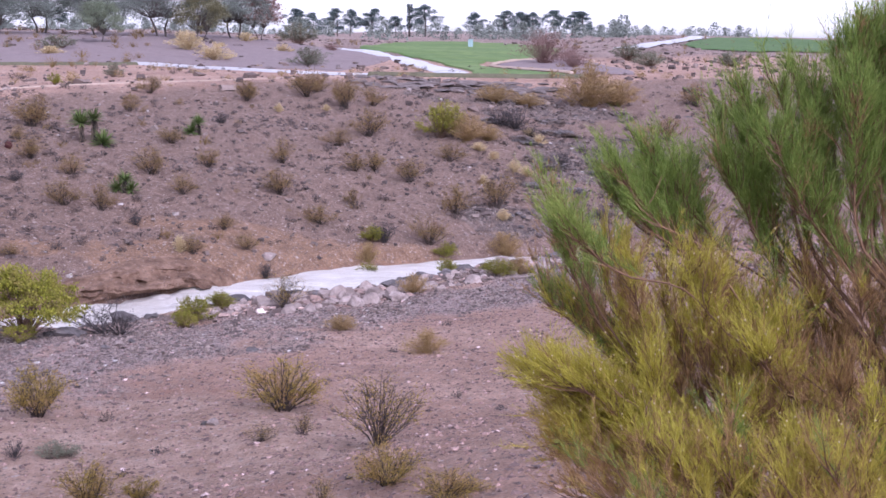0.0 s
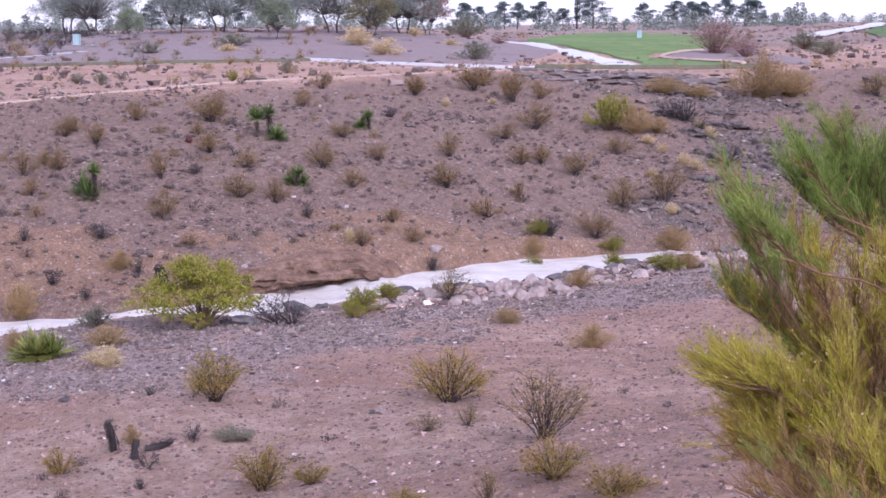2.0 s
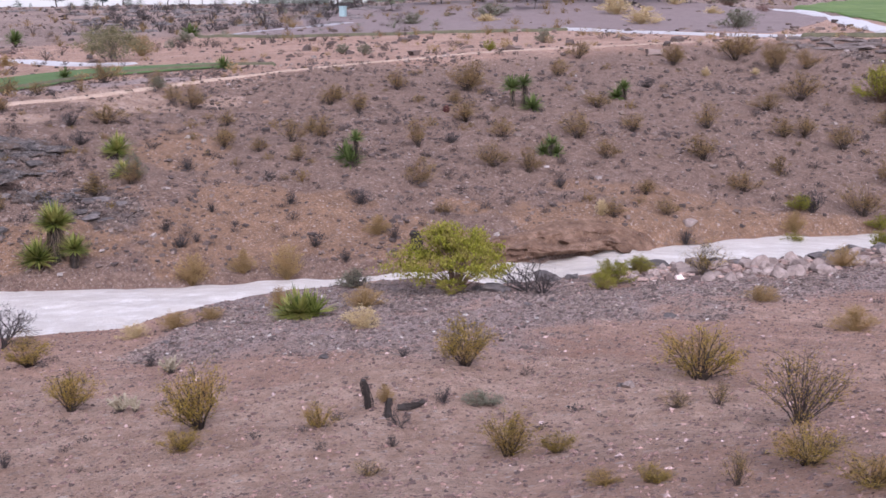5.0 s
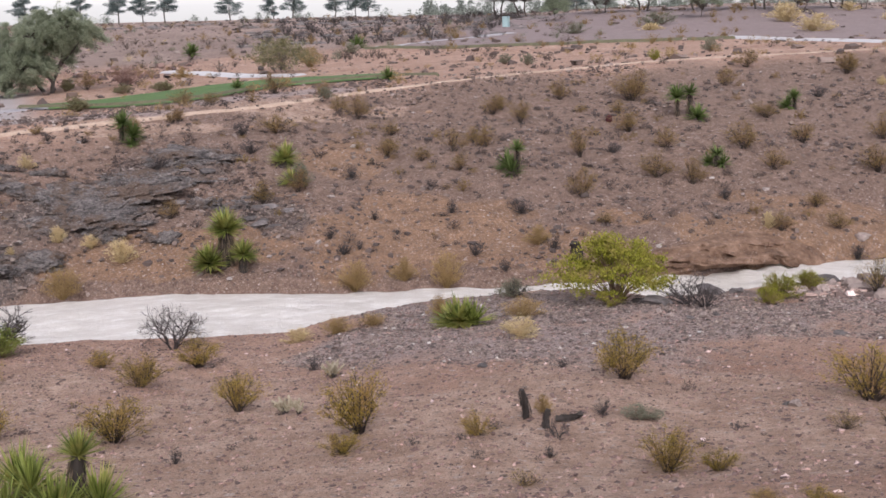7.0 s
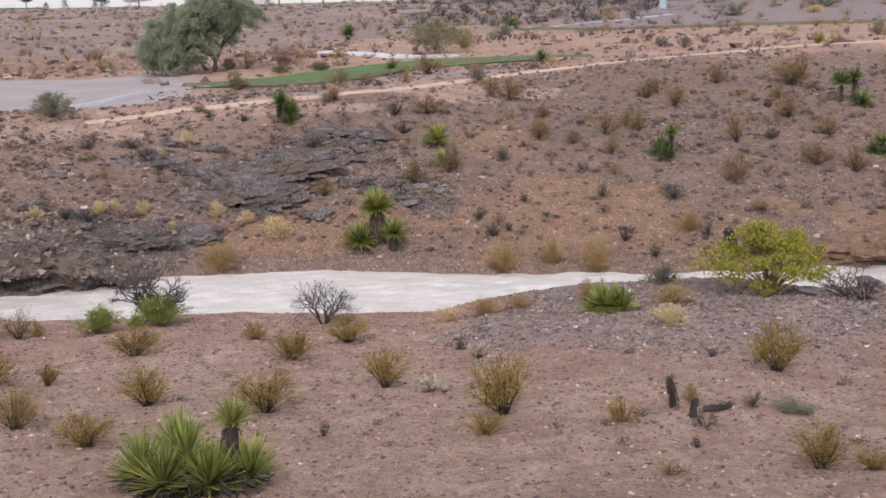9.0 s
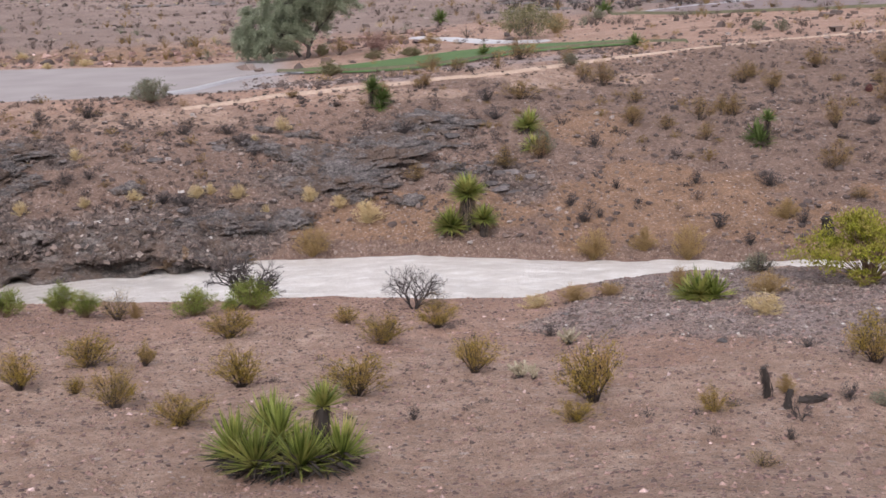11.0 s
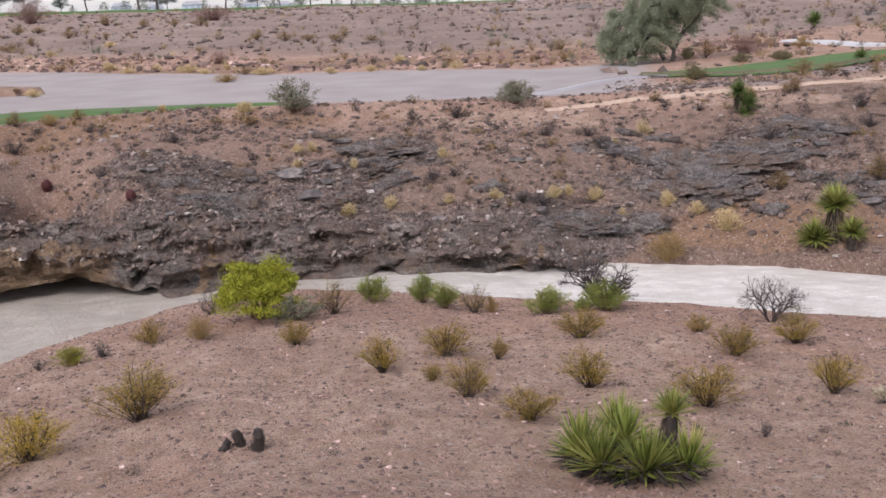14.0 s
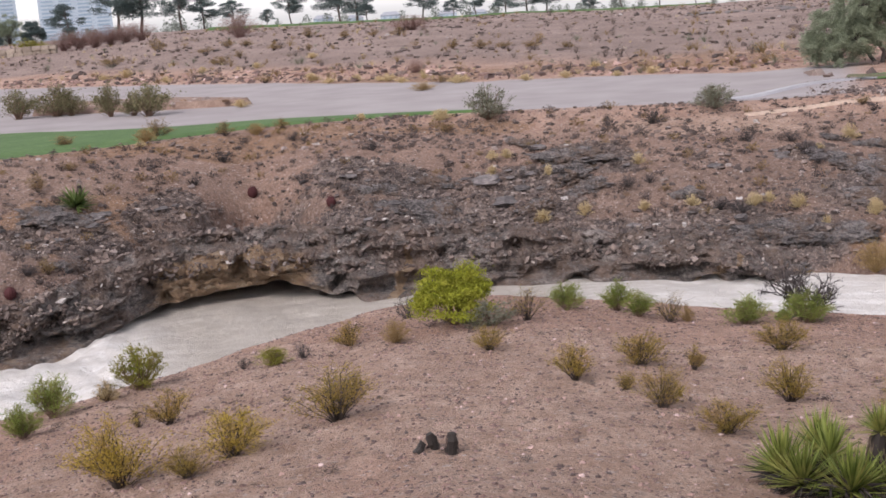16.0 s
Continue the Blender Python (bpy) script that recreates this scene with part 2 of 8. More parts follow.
def ground_material():
    k = Mat("desert_ground", 0.95, 0.2)
    big = k.noise(0.25, 5, 0.65)
    mid = k.noise(2.2, 5, 0.7)
    base = k.ramp(big, [(0.32, (0.34, 0.195, 0.138)), (0.5, (0.48, 0.302, 0.224)), (0.68, (0.60, 0.41, 0.315))])
    base = k.mix(k.gate(mid, 0.38, 0.72), base, (0.27, 0.172, 0.13))
    base = k.mix(k.math("MULTIPLY", k.gate(k.noise(0.6, 6, 0.75), 0.5, 0.66), 0.55), base, (0.30, 0.185, 0.135))
    base = k.mix(k.math("MULTIPLY", k.attr("hill_soil"), 0.9), base, k.ramp(k.noise(2.4, 8, 0.8), [(0.37, (0.10, 0.064, 0.05)), (0.51, (0.18, 0.12, 0.094)), (0.66, (0.285, 0.20, 0.162))]))
    edge = k.noise(1.6, 5, 0.7)
    def mask(name, lo=0.30, hi=0.62):
        return k.gate(k.math("ADD", k.attr(name), k.math("MULTIPLY", k.math("SUBTRACT", edge, 0.5), 0.9)), lo, hi)
    base = k.mix(k.math("MULTIPLY", mask("orange_soil"), 0.9), base, k.ramp(mid, [(0.3, (0.165, 0.096, 0.058)), (0.5, (0.265, 0.158, 0.097)), (0.72, (0.385, 0.232, 0.143))]))
    rock = k.ramp(k.noise(3.5, 6, 0.75), [(0.34, (0.03, 0.028, 0.029)), (0.5, (0.105, 0.093, 0.09)), (0.68, (0.25, 0.21, 0.19))])
    rock = k.mix(k.gate(k.noise(0.8, 5, 0.7), 0.48, 0.66), rock, k.ramp(mid, [(0.3, (0.12, 0.078, 0.06)), (0.7, (0.27, 0.19, 0.15))]))
    base = k.mix(k.math("MULTIPLY", mask("grey_rock"), 0.85), base, rock)
    base = k.mix(k.math("MULTIPLY", mask("pale_gravel"), 0.7), base, k.ramp(k.noise(1.5, 8, 0.8), [(0.36, (0.27, 0.17, 0.118)), (0.5, (0.45, 0.31, 0.235)), (0.64, (0.64, 0.475, 0.38))]))
    base = k.mix(k.math("MULTIPLY", mask("grey_gravel", 0.15, 0.95), 0.82), base, k.ramp(k.noise(4.5, 8, 0.85), [(0.34, (0.155, 0.128, 0.128)), (0.5, (0.31, 0.257, 0.25)), (0.66, (0.51, 0.43, 0.415))]))
    # pebbles of two sizes
    for scale, keep, amount in ((5.5, 0.78, 0.6), (11.0, 0.62, 0.75), (26.0, 0.5, 0.6)):
        tone = k.cells(scale, "Color")
        dist = k.cells(scale, "Distance")
        sep = k.n.new("ShaderNodeSeparateColor")
        k.link(tone, sep.inputs["Color"])
        pick = k.math("MULTIPLY", k.gate(sep.outputs["Red"], keep, keep + 0.04), k.gate(dist, 0.42, 0.30))
        stone = k.ramp(sep.outputs["Green"], [(0.0, (0.09, 0.075, 0.07)), (0.45, (0.23, 0.17, 0.145)), (0.8, (0.40, 0.31, 0.27)), (1.0, (0.60, 0.52, 0.48))])
        base = k.mix(k.math("MULTIPLY", pick, amount), base, stone)
    base = k.mix(k.math("MULTIPLY", k.attr("rise_soil"), 0.8), base, k.ramp(k.noise(0.12, 6, 0.7), [(0.35, (0.15, 0.117, 0.107)), (0.6, (0.27, 0.212, 0.19))]))
    speck = k.math("ADD", k.math("MULTIPLY", k.noise(11, 4, 0.8), 0.5), k.math("MULTIPLY", k.noise(34, 4, 0.85), 0.5))
    base = k.mix(k.math("MULTIPLY", k.gate(speck, 0.48, 0.36), k.math("ADD", 0.32, k.math("MULTIPLY", k.attr("hill_soil"), 0.4))), base, (0.10, 0.066, 0.052))
    base = k.mix(k.math("MULTIPLY", k.gate(speck, 0.52, 0.64), 0.6), base, (0.66, 0.48, 0.385))
    wet = k.attr("mud")
    base = k.mix(wet, base, k.ramp(k.noise(0.35, 4, 0.5), [(0.3, (0.27, 0.238, 0.232)), (0.7, (0.33, 0.297, 0.29))]))
    k.colour(base)
    h = k.math("ADD", k.math("MULTIPLY", k.cells(26, "Distance"), -0.4), k.math("MULTIPLY", k.noise(7, 8, 0.8), 1.6))
    k.bump(k.math("MULTIPLY", h, k.math("SUBTRACT", 1.0, wet)), 1.0, 0.07)
    return k.m


def water_material():
    k = Mat("silty_flood_water", 0.3, 0.5)
    flow = k.n.new("ShaderNodeCombineXYZ")
    k.link(k.math("MULTIPLY", k.attr("along"), 0.28), flow.inputs["X"])
    k.link(k.attr("across"), flow.inputs["Y"])
    v = flow.outputs["Vector"]
    streak = k.noise(2.6, 7, 0.78, v)
    fast = k.attr("fast")
    chop = k.noise(2.6, 5, 0.7)
    foam = k.math("MULTIPLY", k.gate(k.math("ADD", k.math("MULTIPLY", streak, 0.6), k.math("MULTIPLY", chop, 0.4)), 0.50, 0.70), k.gate(fast, -0.3, 1.4))
    calm = k.ramp(streak, [(0.35, (0.37, 0.325, 0.275)), (0.65, (0.50, 0.452, 0.395))])
    quick = k.ramp(streak, [(0.35, (0.55, 0.51, 0.465)), (0.65, (0.70, 0.66, 0.62))])
    k.colour(k.mix(foam, k.mix(fast, calm, quick), (0.92, 0.91, 0.90)))
    k.bump(k.math("ADD", k.noise(2.2, 6, 0.7, v), k.math("MULTIPLY", k.noise(7, 5, 0.75), 0.6)), 0.8, 0.16)
    return k.m


def plant_material(name, dark, light, dry=None, rough=0.7, glow=0.35):
    """Leaves or twigs: tone varies leaf by leaf and plant by plant."""
    k = Mat(name, rough, 0.25)
    c = k.ramp(k.island(), [(0.0, dark), (1.0, light)])
    if dry:
        c = k.mix(k.gate(k.noise(2.5, 3), 0.45, 0.68), c, dry)
    c = k.mix(k.gate(k.random(), 0.0, 3.2), c, tuple(x * 0.62 for x in dark))
    k.colour(c)
    if glow:
        thin = k.n.new("ShaderNodeBsdfTranslucent")
        k.link(c, thin.inputs["Color"])
        both = k.n.new("ShaderNodeMixShader")
        both.inputs[0].default_value = glow
        k.link(k.b.outputs["BSDF"], both.inputs[1])
        k.link(thin.outputs["BSDF"], both.inputs[2])
        k.link(both.outputs["Shader"], k.n["Material Output"].inputs["Surface"])
    return k.m


def stone_material(name, stops, scale=3.0, rough=0.9):
    k = Mat(name, rough, 0.3)
    obj = k.n.new("ShaderNodeTexCoord").outputs["Object"]
    c = k.ramp(k.noise(scale, 6, 0.72, obj), stops)
    c = k.mix(k.gate(k.random(), 0.0, 1.7), c, tuple(x * 0.6 for x in stops[0][1]))
    k.colour(c)
    k.bump(k.noise(scale * 3, 6, 0.75, obj), 0.7, 0.05)
    return k.m


def plain_material(name, a, b, scale=3.0, rough=0.85, bump=0.4):
    k = Mat(name, rough, 0.3)
    k.colour(k.mix(k.gate(k.noise(scale * 6, 4), 0.35, 0.8), k.ramp(k.noise(scale, 5, 0.65), [(0.3, a), (0.7, b)]), tuple(x * 0.8 for x in a)))
    k.bump(k.noise(scale * 8, 5), bump, 0.02)
    return k.m


M_GROUND = ground_material()
M_WATER = water_material()
M_CREO_LEAF = plant_material("creosote_leaf", (0.22, 0.158, 0.028), (0.50, 0.365, 0.085), (0.46, 0.29, 0.115), glow=0.45)
M_CREO_STEM = plant_material("creosote_stem", (0.028, 0.021, 0.019), (0.09, 0.067, 0.055), glow=0)
M_HILL_LEAF = plant_material("dry_creosote_leaf", (0.16, 0.108, 0.04), (0.38, 0.262, 0.11), (0.33, 0.20, 0.115), glow=0.4)
M_HILL_STEM = plant_material("dry_creosote_stem", (0.035, 0.026, 0.022), (0.10, 0.075, 0.06), glow=0)
M_TAN = plant_material("dry_tan_twig", (0.24, 0.16, 0.07), (0.50, 0.355, 0.17), (0.42, 0.28, 0.13))
M_CREAM = plant_material("cream_dry_twig", (0.45, 0.345, 0.175), (0.76, 0.63, 0.39), (0.60, 0.45, 0.25))
M_GOLD = plant_material("golden_creosote_leaf", (0.27, 0.19, 0.025), (0.56, 0.41, 0.075), (0.46, 0.31, 0.10), glow=0.4)
M_DARK = plant_material("dark_twig", (0.030, 0.026, 0.026), (0.10, 0.082, 0.078), glow=0)
M_SCRUB = plant_material("brown_scrub_twig", (0.055, 0.041, 0.036), (0.17, 0.125, 0.105), glow=0)
M_FRESH = plant_material("fresh_green_leaf", (0.12, 0.165, 0.03), (0.33, 0.39, 0.10), (0.34, 0.35, 0.10))
M_LIME = plant_material("lime_leaf", (0.12, 0.145, 0.012), (0.52, 0.52, 0.05), (0.36, 0.34, 0.04), glow=0.15)
M_GREEN = plant_material("yellow_green_leaf", (0.10, 0.11, 0.012), (0.38, 0.37, 0.042), (0.32, 0.26, 0.075), glow=0.2)
M_GREY_LEAF = plant_material("grey_green_leaf", (0.14, 0.145, 0.10), (0.29, 0.29, 0.21))
M_STEM = plant_material("brown_twig", (0.11, 0.07, 0.05), (0.26, 0.165, 0.115), glow=0)
M_YUCCA = plant_material("yucca_blade", (0.055, 0.085, 0.015), (0.35, 0.395, 0.095), (0.42, 0.38, 0.12), rough=0.5)
M_YUCCA_FAR = plant_material("yucca_blade_dull", (0.06, 0.095, 0.025), (0.19, 0.25, 0.075))
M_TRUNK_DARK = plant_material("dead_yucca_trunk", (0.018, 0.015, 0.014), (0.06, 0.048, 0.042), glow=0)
M_SKIRT = plant_material("dead_yucca_leaf", (0.075, 0.056, 0.044), (0.26, 0.195, 0.14))
# bark of the distant trees, lightened in colour to suggest haze
M_HAZED_BARK = plant_material("hazed_tree_bark", (0.06, 0.05, 0.045), (0.14, 0.115, 0.10), glow=0)
M_BROOM_GREEN = plant_material("desert_broom_green", (0.105, 0.165, 0.03), (0.32, 0.40, 0.09), (0.36, 0.36, 0.09), glow=0.5)
M_BROOM_YELLOW = plant_material("desert_broom_yellow", (0.36, 0.325, 0.035), (0.78, 0.68, 0.13), (0.60, 0.40, 0.12), glow=0.5)
M_BROOM_DRY = plant_material("desert_broom_dry", (0.24, 0.14, 0.06), (0.54, 0.35, 0.155), glow=0.5)
M_BROOM_STEM = plant_material("desert_broom_stem", (0.12, 0.065, 0.036), (0.26, 0.15, 0.085), glow=0)
# pale bluish leaf tone carries the haze over the grove and far woods
M_HAZED_MESQUITE = plant_material("hazed_mesquite_leaf", (0.17, 0.195, 0.165), (0.35, 0.385, 0.335), glow=0.5)
M_OLIVE = plant_material("olive_brown_leaf", (0.12, 0.112, 0.06), (0.27, 0.245, 0.13))
M_PALO = plant_material("palo_verde_leaf", (0.20, 0.235, 0.16), (0.38, 0.42, 0.29), glow=0.5)
M_PALO_DARK = plant_material("palo_verde_spray", (0.26, 0.29, 0.20), (0.47, 0.51, 0.37), glow=0.6)
# needles greyed and blued: distance haze is put into the base colour
M_HAZED_PINE = plant_material("hazed_pine_needles", (0.06, 0.088, 0.086), (0.14, 0.18, 0.172))
M_RED_TWIG = plant_material("reddish_twig", (0.19, 0.105, 0.09), (0.36, 0.23, 0.20))
M_RED_CACTUS = plant_material("red_cactus_spines", (0.055, 0.018, 0.020), (0.15, 0.05, 0.05))
M_CHOLLA = plant_material("pale_cholla_spines", (0.34, 0.29, 0.20), (0.62, 0.55, 0.42))
M_ROCK_GREY = stone_material("grey_rock", [(0.3, (0.065, 0.058, 0.058)), (0.5, (0.16, 0.14, 0.136)), (0.72, (0.32, 0.275, 0.255))], 3.2)
M_ROCK_BROWN = stone_material("brown_grey_rock", [(0.3, (0.10, 0.08, 0.074)), (0.5, (0.21, 0.17, 0.155)), (0.72, (0.36, 0.30, 0.27))], 2.5)
M_ROCK_PALE = stone_material("pale_rock", [(0.3, (0.23, 0.18, 0.16)), (0.5, (0.43, 0.345, 0.31)), (0.72, (0.60, 0.51, 0.465))], 2.5)
M_ROCK_TAN = stone_material("tan_rock", [(0.3, (0.20, 0.12, 0.08)), (0.5, (0.34, 0.22, 0.15)), (0.72, (0.50, 0.37, 0.28))], 2.5)


def loose_stone_material(name="loose_stones", tone=1.0, warm=1.0):
    k = Mat(name, 0.9, 0.3)
    c = k.ramp(k.island(), [(p, (r * tone * warm, g * tone, b * tone)) for p, (r, g, b) in [(0.0, (0.04, 0.032, 0.031)), (0.35, (0.10, 0.074, 0.066)), (0.65, (0.175, 0.126, 0.106)), (0.87, (0.27, 0.20, 0.168)), (0.975, (0.38, 0.30, 0.26)), (1.0, (0.62, 0.56, 0.53))]])
    k.colour(k.mix(k.gate(k.noise(14, 5, 0.7), 0.3, 0.8), c, (0.12, 0.09, 0.08)))
    k.bump(k.noise(30, 5), 0.5, 0.01)
    return k.m


def cliff_material():
    k = Mat("banded_conglomerate_cliff", 0.92, 0.25)
    p = k.n.new("ShaderNodeSeparateXYZ")
    k.link(k.geo.outputs["Position"], p.inputs["Vector"])
    m = k.n.new("ShaderNodeMapping")
    m.inputs["Scale"].default_value = (0.7, 0.7, 2.2)
    k.link(k.geo.outputs["Position"], m.inputs["Vector"])
    band = k.noise(1.6, 6, 0.7, m.outputs["Vector"])
    grey = k.ramp(k.math("ADD", k.math("MULTIPLY", band, 0.5), k.math("MULTIPLY", k.noise(8, 8, 0.88), 0.5)), [(0.40, (0.036, 0.032, 0.031)), (0.48, (0.15, 0.13, 0.12)), (0.58, (0.42, 0.36, 0.325))])
    grey = k.mix(k.gate(k.noise(0.7, 6, 0.78), 0.43, 0.56), grey, k.ramp(k.noise(3, 6, 0.75), [(0.35, (0.12, 0.082, 0.065)), (0.7, (0.34, 0.25, 0.20))]))
    tan = k.ramp(k.noise(2.5, 6, 0.7), [(0.3, (0.20, 0.12, 0.07)), (0.55, (0.36, 0.25, 0.16)), (0.8, (0.52, 0.42, 0.31))])
    where = k.gate(k.math("ADD", k.attr("tan_rock"), k.math("MULTIPLY", k.math("SUBTRACT", band, 0.5), 1.1)), 0.40, 0.60)
    c = k.mix(where, grey, tan)
    pick = k.cells(11, "Color")
    sep = k.n.new("ShaderNodeSeparateColor")
    k.link(pick, sep.inputs["Color"])
    spots = k.math("MULTIPLY", k.gate(sep.outputs["Red"], 0.7, 0.75), k.gate(k.cells(11, "Distance"), 0.4, 0.28))
    c = k.mix(k.math("MULTIPLY", spots, 0.6), c, k.ramp(sep.outputs["Green"], [(0, (0.1, 0.08, 0.075)), (1, (0.48, 0.42, 0.38))]))
    k.colour(c)
    k.bump(k.math("ADD", k.math("ADD", k.math("MULTIPLY", band, 1.2), k.math("MULTIPLY", k.noise(9, 8, 0.85), 1.6)), k.math("MULTIPLY", k.cells(11, "Distance"), -0.4)), 1.0, 0.13)
    return k.m


def earth_material():
    k = Mat("brown_cut_earth", 0.95, 0.2)
    c = k.ramp(k.noise(1.8, 7, 0.75), [(0.32, (0.10, 0.06, 0.042)), (0.5, (0.22, 0.135, 0.092)), (0.68, (0.38, 0.25, 0.18))])
    tone = k.cells(12, "Color")
    sep = k.n.new("ShaderNodeSeparateColor")
    k.link(tone, sep.inputs["Color"])
    pick = k.math("MULTIPLY", k.gate(sep.outputs["Red"], 0.6, 0.64), k.gate(k.cells(12, "Distance"), 0.42, 0.30))
    k.colour(k.mix(k.math("MULTIPLY", pick, 0.7), c, k.ramp(sep.outputs["Green"], [(0.0, (0.07, 0.05, 0.042)), (1.0, (0.38, 0.28, 0.23))])))
    k.bump(k.noise(6, 8, 0.8), 1.0, 0.12)
    return k.m


M_EARTH = earth_material()
def outcrop_material():
    k = Mat("layered_outcrop", 0.92, 0.25)
    m = k.n.new("ShaderNodeMapping")
    m.inputs["Scale"].default_value = (0.8, 0.8, 1.9)
    k.link(k.geo.outputs["Position"], m.inputs["Vector"])
    band = k.noise(2.0, 6, 0.75, m.outputs["Vector"])
    fine = k.noise(11, 8, 0.85)
    c = k.ramp(k.math("ADD", k.math("MULTIPLY", band, 0.4), k.math("MULTIPLY", fine, 0.6)), [(0.40, (0.036, 0.032, 0.033)), (0.48, (0.15, 0.134, 0.130)), (0.585, (0.42, 0.365, 0.34))])
    c = k.mix(k.gate(k.noise(0.9, 6, 0.8), 0.47, 0.57), c, k.ramp(fine, [(0.36, (0.10, 0.066, 0.05)), (0.64, (0.32, 0.23, 0.18))]))
    sep = k.n.new("ShaderNodeSeparateColor")
    k.link(k.cells(9, "Color"), sep.inputs["Color"])
    chips = k.math("MULTIPLY", k.gate(sep.outputs["Red"], 0.62, 0.66), k.gate(k.cells(9, "Distance"), 0.42, 0.30))
    c = k.mix(k.math("MULTIPLY", chips, 0.75), c, k.ramp(sep.outputs["Green"], [(0.0, (0.05, 0.045, 0.044)), (0.6, (0.24, 0.205, 0.19)), (1.0, (0.46, 0.40, 0.37))]))
    k.colour(c)
    k.bump(k.math("ADD", k.math("ADD", k.math("MULTIPLY", band, 0.8), k.math("MULTIPLY", fine, 1.7)), k.math("MULTIPLY", k.cells(9, "Distance"), -0.5)), 1.0, 0.13)
    return k.m


M_OUTCROP = outcrop_material()
M_WET_PATH = plain_material("wet_grey_path", (0.27, 0.255, 0.265), (0.35, 0.33, 0.34), 1.2, 0.4, 0.1)
M_ISLAND = plain_material("tan_island_gravel", (0.19, 0.122, 0.092), (0.34, 0.24, 0.19), 1.8, 0.95, 0.8)
M_STONES = loose_stone_material()
M_BANK_STONE = loose_stone_material("bank_stones", 1.25, 1.2)
M_PEBBLE = loose_stone_material("grey_pebbles", 1.2, 0.95)
M_ORANGE_STONE = loose_stone_material("orange_tan_stones", 1.5, 1.18)
M_PALE_RUBBLE = loose_stone_material("pale_pink_rubble", 2.3, 1.06)
M_RUBBLE = loose_stone_material("grey_rubble", 1.1, 0.96)
M_CLIFF = cliff_material()
M_TURF = plain_material("wet_turf", (0.06, 0.118, 0.032), (0.11, 0.178, 0.058), 0.6, 0.9, 0.8)
M_FAIRWAY = plain_material("yellowish_fairway_grass", (0.09, 0.16, 0.04), (0.17, 0.235, 0.07), 0.12, 0.9, 0.5)
M_CONCRETE = plain_material("wet_pale_concrete", (0.40, 0.38, 0.38), (0.52, 0.50, 0.50), 1.2, 0.35, 0.1)
M_DIRT_PATH = plain_material("pale_dirt_path", (0.40, 0.29, 0.22), (0.52, 0.40, 0.32), 1.5, 0.95, 0.5)
M_KERB = plain_material("mossy_kerb", (0.09, 0.085, 0.05), (0.16, 0.15, 0.095), 2.0)
M_GRAVEL = plain_material("grey_mauve_gravel", (0.20, 0.155, 0.15), (0.27, 0.21, 0.205), 1.5, 0.95, 0.6)
M_BOX = plain_material("pale_green_paint", (0.29, 0.41, 0.42), (0.35, 0.47, 0.48), 2.0, 0.5, 0.1)
M_WALL_STONE = stone_material("tan_wall_stone", [(0.3, (0.22, 0.17, 0.13)), (0.7, (0.42, 0.35, 0.29))], 2.0)
# blue-grey walls and lightened windows: far haze mixed into both colours
M_HAZED_TOWER = plain_material("pale_hazed_concrete", (0.38, 0.45, 0.51), (0.44, 0.51, 0.57), 0.1, 0.7, 0.05)
M_HAZED_TOWER_GLASS = plain_material("hazed_tower_windows", (0.28, 0.36, 0.43), (0.33, 0.41, 0.48), 0.1, 0.25, 0.0)
M_ROOF = plain_material("grey_roof", (0.30, 0.31, 0.34), (0.40, 0.41, 0.43), 0.3, 0.6, 0.05)

# ---- the large structure ----
def mesh_object(name, verts, faces, mat, parent=None, label="", smooth_shade=False):
    me = bpy.data.meshes.new(name)
    me.from_pydata([tuple(v) for v in verts], [], [tuple(f) for f in faces])
    me.materials.append(mat)
    if smooth_shade:
        me.shade_smooth()
    ob = new(name, me)
    if parent is not None:
        ob.parent = parent
    if label:
        ob["label"] = label
    return ob


def spot(x, y, lift=0.0):
    """A place on the ground."""
    return Vector((x, y, float(ground(np.array([x]), np.array([y]))[0]) + lift))


def polar(az, r):
    a = math.radians(az)
    return -math.sin(a) * r, math.cos(a) * r


